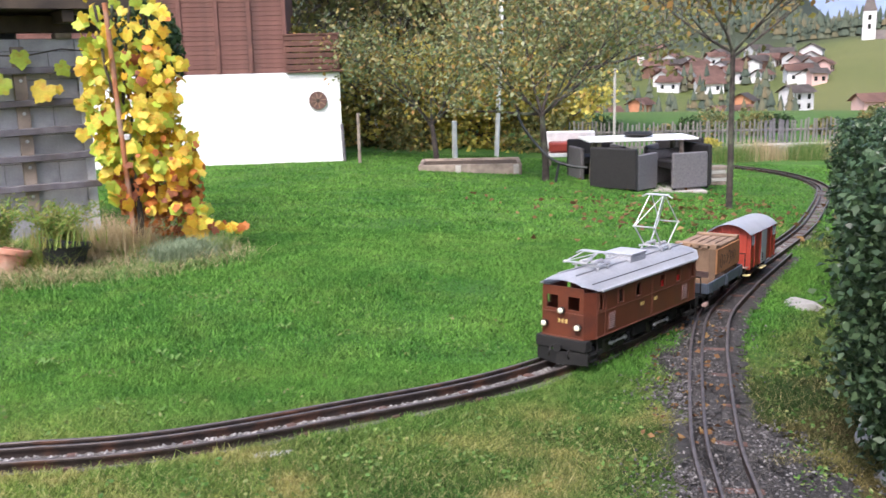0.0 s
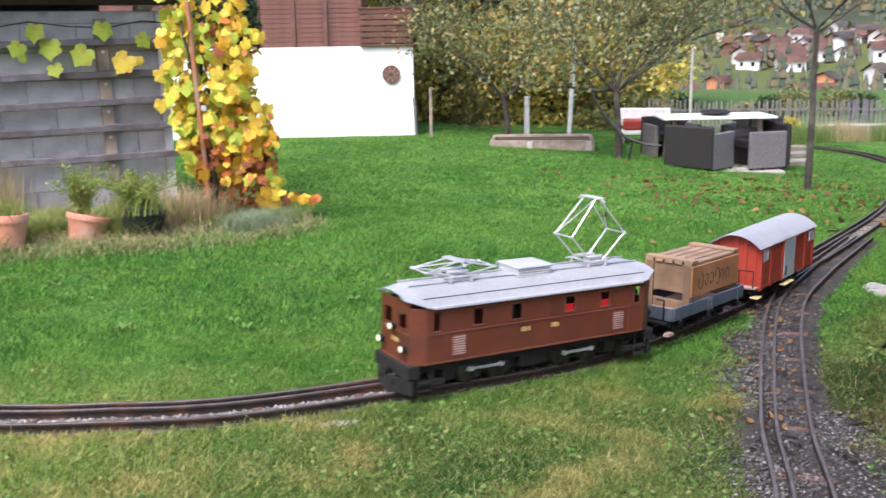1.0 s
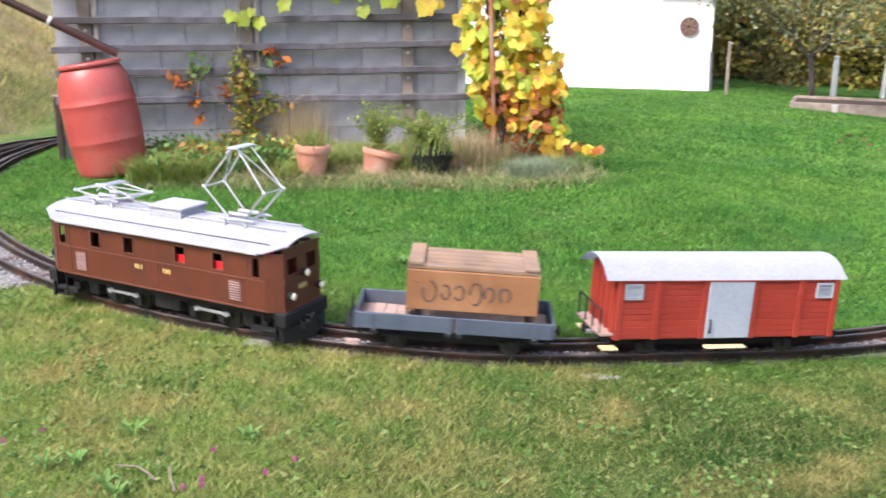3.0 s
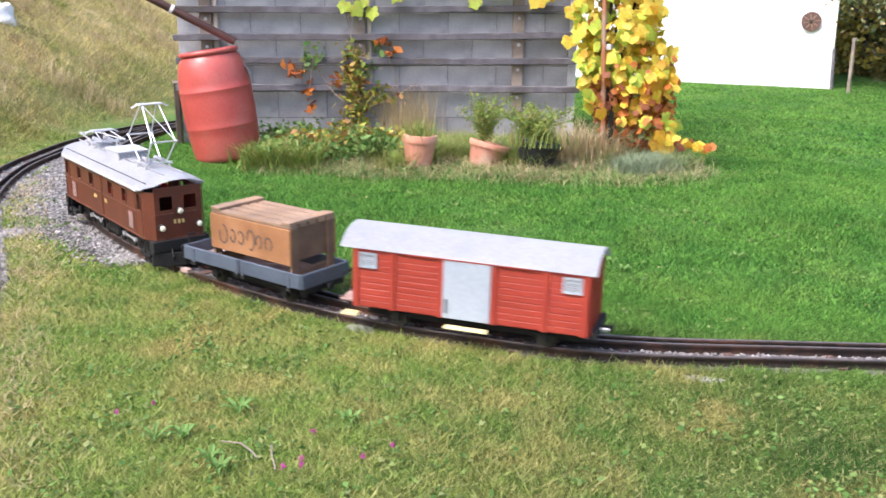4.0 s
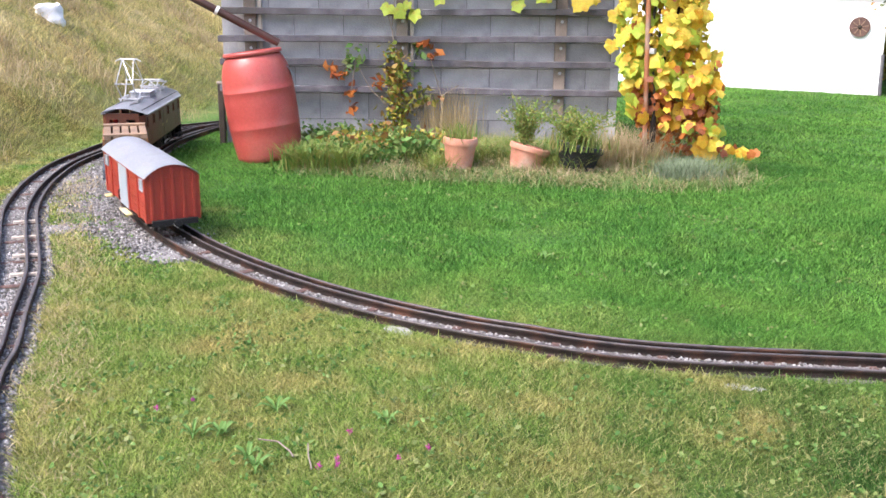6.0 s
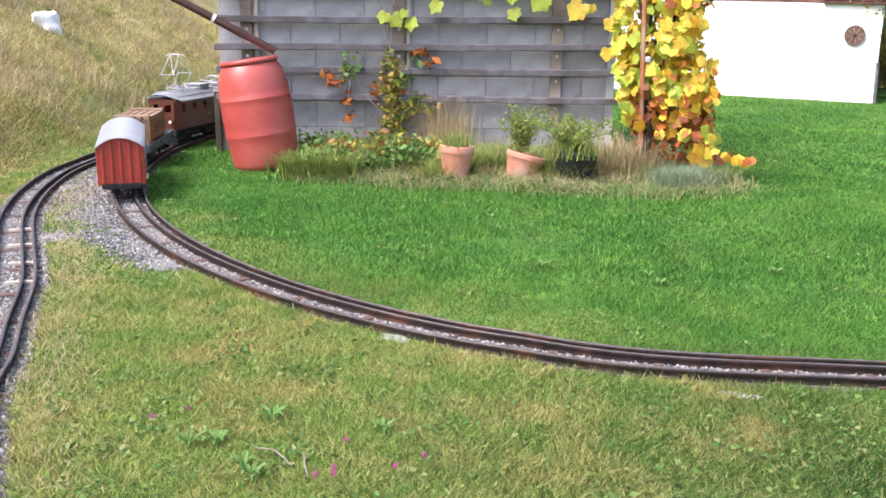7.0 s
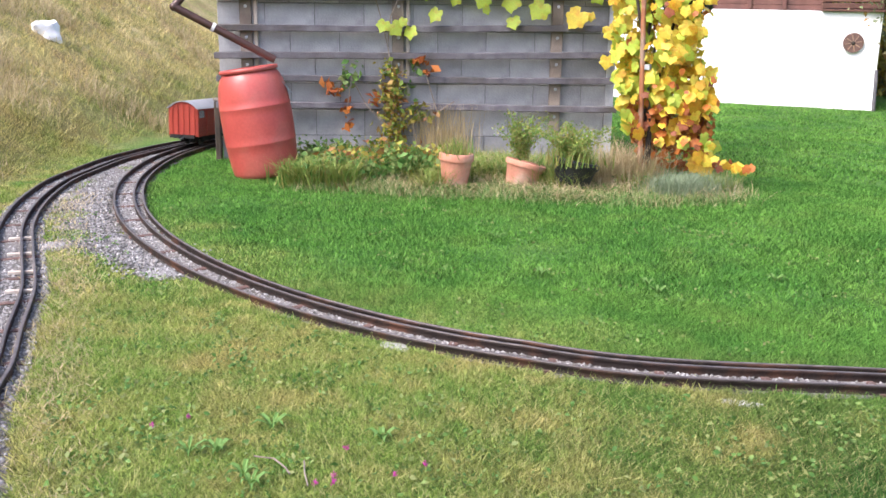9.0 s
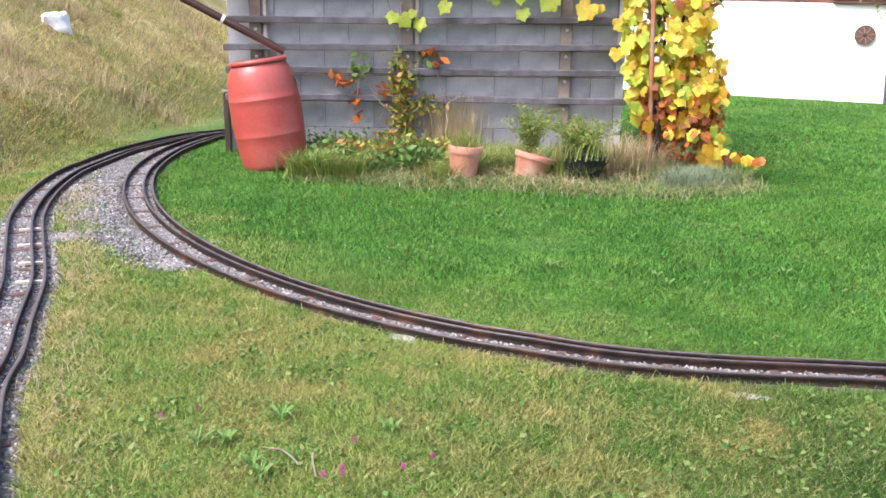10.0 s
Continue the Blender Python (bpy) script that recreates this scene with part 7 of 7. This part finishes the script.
def bank_grass():
    n = 130000
    t, d = np.random.uniform(-2.5, 9, n), np.random.uniform(0.1, 5.5, n) ** 1.0
    nrm = np.array([-0.933, -0.36])
    p = BANK_A + t[:, None] * BANK_D + d[:, None] * nrm
    keep = near_line(p, loop_line) > 0.22
    p = p[keep]
    p = np.column_stack([p, ground_z(p[:, 0], p[:, 1]) - 0.01])
    v, f = short_blades(p, 0.07, 0.007, 1.5)
    tagged(new("bank_grass", fast_mesh("bank_grass", v, f, BLADES)), "long dry straw-coloured grass on a bank", "grass", kind="stuff")
    c = np.random.uniform(-2, 8, 26)
    tuft = [(*(BANK_A + s * BANK_D + np.random.uniform(0.2, 3.0) * nrm), 0) for s in c]
    q = np.array(tuft)[np.random.randint(0, 26, 9000)] + np.random.normal(scale=0.16, size=(9000, 3))
    q[:, 2] = ground_z(q[:, 0], q[:, 1]) - 0.01
    v, f = blade_tris(q, 0.13, 0.005, 1.1)
    tagged(new("bank_tufts", fast_mesh("bank_tufts", v, f, STRAW)), "brown dry grass tufts on the bank", "grass", kind="stuff")


bank_grass()


def pebbles(name, label, pts, size, material):
    """Loose stones: small broken octahedra in one mesh."""
    n = len(pts)
    base = np.array([(1, 0, 0), (0, 1, 0), (-1, 0, 0), (0, -1, 0), (0, 0, 1), (0, 0, -1)], float)
    v = base[None] * np.random.uniform(0.5, 1.2, (n, 6, 1)) + np.random.uniform(-0.2, 0.2, (n, 6, 3))
    a = np.random.uniform(0, math.tau, n)
    c, s = np.cos(a)[:, None], np.sin(a)[:, None]
    x, y = v[:, :, 0] * c - v[:, :, 1] * s, v[:, :, 0] * s + v[:, :, 1] * c
    k = size * np.random.uniform(0.5, 1.4, (n, 1))
    v = np.stack([x * k, y * k, v[:, :, 2] * k * 0.75], 2) + pts[:, None]
    f = np.array([(0, 1, 4), (1, 2, 4), (2, 3, 4), (3, 0, 4), (1, 0, 5), (2, 1, 5), (3, 2, 5), (0, 3, 5)])
    fs = (np.arange(n)[:, None, None] * 6 + f[None]).reshape(-1, 3)
    tagged(new(name, fast_mesh(name, v.reshape(-1, 3), fs, material)), label, "gravel", kind="stuff")


GRAVEL = leafy("loose_gravel", [(0.09, 0.082, 0.08), (0.2, 0.19, 0.185), (0.29, 0.28, 0.275), (0.13, 0.12, 0.115), (0.46, 0.45, 0.44)], 0.85, 0.0)
DARK_GRAVEL = leafy("dark_gravel", [(0.03, 0.028, 0.028), (0.06, 0.055, 0.055), (0.12, 0.115, 0.115), (0.045, 0.04, 0.04), (0.25, 0.24, 0.24)], 0.7, 0.0)


def ballast_stones(line, n, half, size, material, label):
    i = np.random.randint(0, len(line), n)
    d = np.gradient(line, axis=0)
    d /= np.linalg.norm(d, axis=1)[:, None]
    off = np.random.uniform(-half, half, n)
    p = line[i] + np.stack([-d[i, 1], d[i, 0]], 1) * off[:, None] + d[i] * np.random.uniform(-0.06, 0.06, (n, 1))
    pebbles("ballast_stones", label, np.column_stack([p, base_z(p[:, 0], p[:, 1]) + 0.005]), size, material)


mid = main_line[(main_line[:, 1] < 9)]
ballast_stones(mid, 15000, 0.09, 0.0105, GRAVEL, "grey broken ballast stones between the rails")
ballast_stones(loop_line, 13000, 0.15, 0.011, GRAVEL, "grey broken ballast stones along the side track")
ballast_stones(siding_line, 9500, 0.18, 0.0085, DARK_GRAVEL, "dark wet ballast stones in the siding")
q = np.concatenate([np.column_stack([np.random.normal(x, r * 0.5, 900), np.random.normal(y, r * 0.5, 900)]) for x, y, r in GRAVEL_SPOTS])
q = np.concatenate([q, gravel_line[np.random.randint(0, len(gravel_line), 7000)] + np.random.normal(scale=0.11, size=(7000, 2))])
q = q[(near_line(q, loop_line) > 0.12) & (near_line(q, main_line) > 0.12)]
pebbles("loose_stones", "pale loose gravel between two tracks", np.column_stack([q, np.full(len(q), 0.009)]), 0.009, GRAVEL)
q = np.concatenate([np.column_stack([np.random.normal(x, r * 0.55, 700), np.random.normal(y, r * 0.8, 700)]) for x, y, r in SPOTS[len(GRAVEL_SPOTS):]])
pebbles("loose_stones", "dark loose gravel beside the siding", np.column_stack([q, base_z(q[:, 0], q[:, 1]) + 0.014]), 0.008, DARK_GRAVEL)


FLOWERS = ((-1.34, 2.26), (-1.38, 2.16), (-1.52, 2.05), (-1.54, 1.99), (-1.59, 2.21), (-2.21, 2.02), (-2.16, 2.13), (-1.5, 2.02))
WEED_SPOTS = ((-1.91, 4.39), (-1.4, 4.52), (-1.32, 4.44), (-0.89, 5.05), (-2.45, 4.95), (-1.96, 2.05), (-1.79, 1.98), (-1.93, 2.28), (-1.57, 2.39), (-1.73, 1.94), (-2.03, 2.0))


def build_twig():
    ob = thing("dead_twig", "grey dead twig lying in the grass", "twig")
    bm = bmesh.new()
    bar(bm, [(-1.82, 2.06, 0.03), (-1.75, 2.07, 0.036), (-1.69, 2.05, 0.03), (-1.66, 2.03, 0.028)], 0.0028, 6)
    part("branch", bm, OLDWOOD, ob)
    bm = bmesh.new()
    bar(bm, [(-1.66, 2.1, 0.04), (-1.62, 2.05, 0.034), (-1.57, 2.0, 0.028)], 0.0026, 6)
    part("branch", bm, OLDWOOD, ob)


build_twig()


def litter():
    p = np.column_stack([np.random.normal(3.0, 1.1, 420), np.random.normal(11.6, 1.6, 420)])
    p = np.column_stack([p, base_z(p[:, 0], p[:, 1]) + 0.04])
    v, f = leaf_quads(p, 0.07, 0.4, 1.0)
    tagged(new("fallen_leaves", fast_mesh("fallen_leaves", v, f, FALLEN)), "brown fallen leaves on the lawn under a tree", "leaves", kind="stuff")
    p = np.column_stack([np.random.uniform(0.95, 1.4, 160), np.random.uniform(3.6, 6.0, 160)])
    p[:, 0] += (p[:, 1] - 4.5) * 0.25
    p = np.column_stack([p, base_z(p[:, 0], p[:, 1]) + 0.025])
    v, f = leaf_quads(p, 0.032, 0.4, 1.0)
    tagged(new("fallen_leaves", fast_mesh("fallen_leaves", v, f, FALLEN)), "brown fallen leaves in the siding's ballast", "leaves", kind="stuff")
    # weeds in the lawn: broad leaves, clover heads, straw along the side track
    spots = scatter_fan(1100, 1.9, 6.5, -54, 24, 0.8)
    spots = spots[(np.hypot(spots[:, 0] + 2, spots[:, 1] - 9) > 5.6) | (np.random.rand(1100) < 0.2)]
    pts = np.repeat(spots, 15, 0)
    pts = pts + np.random.normal(scale=0.042, size=pts.shape)
    keep = (near_line(pts, main_line) > 0.2) & (near_line(pts, loop_line) > 0.25) & (near_line(pts, siding_line) > 0.25)
    pts = pts[keep]
    p = np.column_stack([pts, base_z(pts[:, 0], pts[:, 1]) + np.random.uniform(0.008, 0.028, len(pts))])
    v, f = leaf_quads(p, 0.02, 0.5, 0.8)
    tagged(new("lawn_weeds", fast_mesh("lawn_weeds", v, f, WEED)), "small broad-leaved weeds and clover in the lawn", "weeds", kind="stuff")
    for x, y in WEED_SPOTS:
        ob = thing("broad_leaf_weed", "light green broad-leaved weed growing in the lawn", "weed", pose(x, y, float(base_z(x, y)) - 0.002), "weeds in the lawn")
        for k in range(6):
            bm = bmesh.new()
            ln, wd = random.uniform(0.035, 0.075), random.uniform(0.006, 0.011)
            r = [[bm.verts.new((ln * t, s * wd * math.sin(math.pi * min(1, t * 0.9 + 0.08)), 0.008 + 0.035 * math.sin(t * 2.4) + 0.004 * abs(s))) for s in (-1, 0, 1)] for t in (0, 0.33, 0.66, 1)]
            for a, b in zip(r, r[1:]):
                for j in (0, 1):
                    bm.faces.new((a[j], a[j + 1], b[j + 1], b[j]))
            o = part("leaf", bm, WEED, ob)
            o.matrix_basis = pose(0, 0, 0, rz=k * 60 + random.uniform(-20, 20))
    for x, y in FLOWERS:
        fl = thing("clover_flower", "small pink clover flower in the lawn", "flower", pose(x, y, float(base_z(x, y))), "clover flowers")
        bm = bmesh.new()
        rod(bm, (0, 0, 0), (0.004, 0.002, 0.05), 0.0012, n=5)
        part("stalk", bm, WEED, fl)
        c = np.random.normal(scale=0.004, size=(40, 3)) + np.array([0.004, 0.002, 0.054])
        v, f = leaf_quads(c, 0.006)
        h = new("flower_head", fast_mesh("flower_head", v, f, PINK))
        h.parent = fl
    i = np.random.randint(0, 170, 3200)
    n = np.random.normal(0.25, 0.06, 3200)
    d = np.gradient(loop_line, axis=0)
    d /= np.linalg.norm(d, axis=1)[:, None]
    p = loop_line[i] - np.stack([-d[i, 1], d[i, 0]], 1) * n[:, None] + np.random.normal(scale=0.05, size=(3200, 2))
    p = np.column_stack([p, np.full(3200, 0.008)])
    v, f = blade_tris(p, 0.022, 0.003, 2.4)
    tagged(new("dead_grass", fast_mesh("dead_grass", v, f, STRAW)), "pale dead grass beside the side track", "grass", kind="stuff")


litter()


def front_at(t):
    return float(np.interp(t, [r[0] for r in RUN], [r[1] for r in RUN]))


# seconds and metres along the main line of the locomotive's middle
RUN = [(0, 13.99), (1, 15.3), (2, 16.63), (3, 17.96), (4.5, 19.98), (5.5, 21.33), (7, 23.2), (8, 24.37), (9, 25.67), (10, 26.97)]


def motions():
    times = [i * 0.2 for i in range(51)]
    run = spline([(t, front_at(t)) for t in times], 1)
    smooth = {round(t, 2): s for t, s in run}
    for ob, back, half in ((loco, LOCO_MID, 0.22), (flat, FLAT_MID, 0.15), (van, VAN_MID, 0.17)):
        walk(ob, [(t, train_pose(smooth[round(t, 2)], back, half)) for t in times])
    walk(crate, [(t, train_pose(smooth[round(t, 2)], FLAT_MID, 0.15) @ pose(-0.06, 0.0, 0.1105)) for t in times])
    frames = [i / 30 for i in range(301)]
    for ob, _, x, r in WHEELS:
        walk(ob, [(t, pose(x, 0, r, 0, math.degrees(front_at(t) / r), 0)) for t in frames])
    for ob, x, y in RODS:
        walk(ob, [(t, pose(x + 0.018 * math.sin(front_at(t) / 0.054), y, 0.054 + 0.018 * math.cos(front_at(t) / 0.054))) for t in frames])


motions()
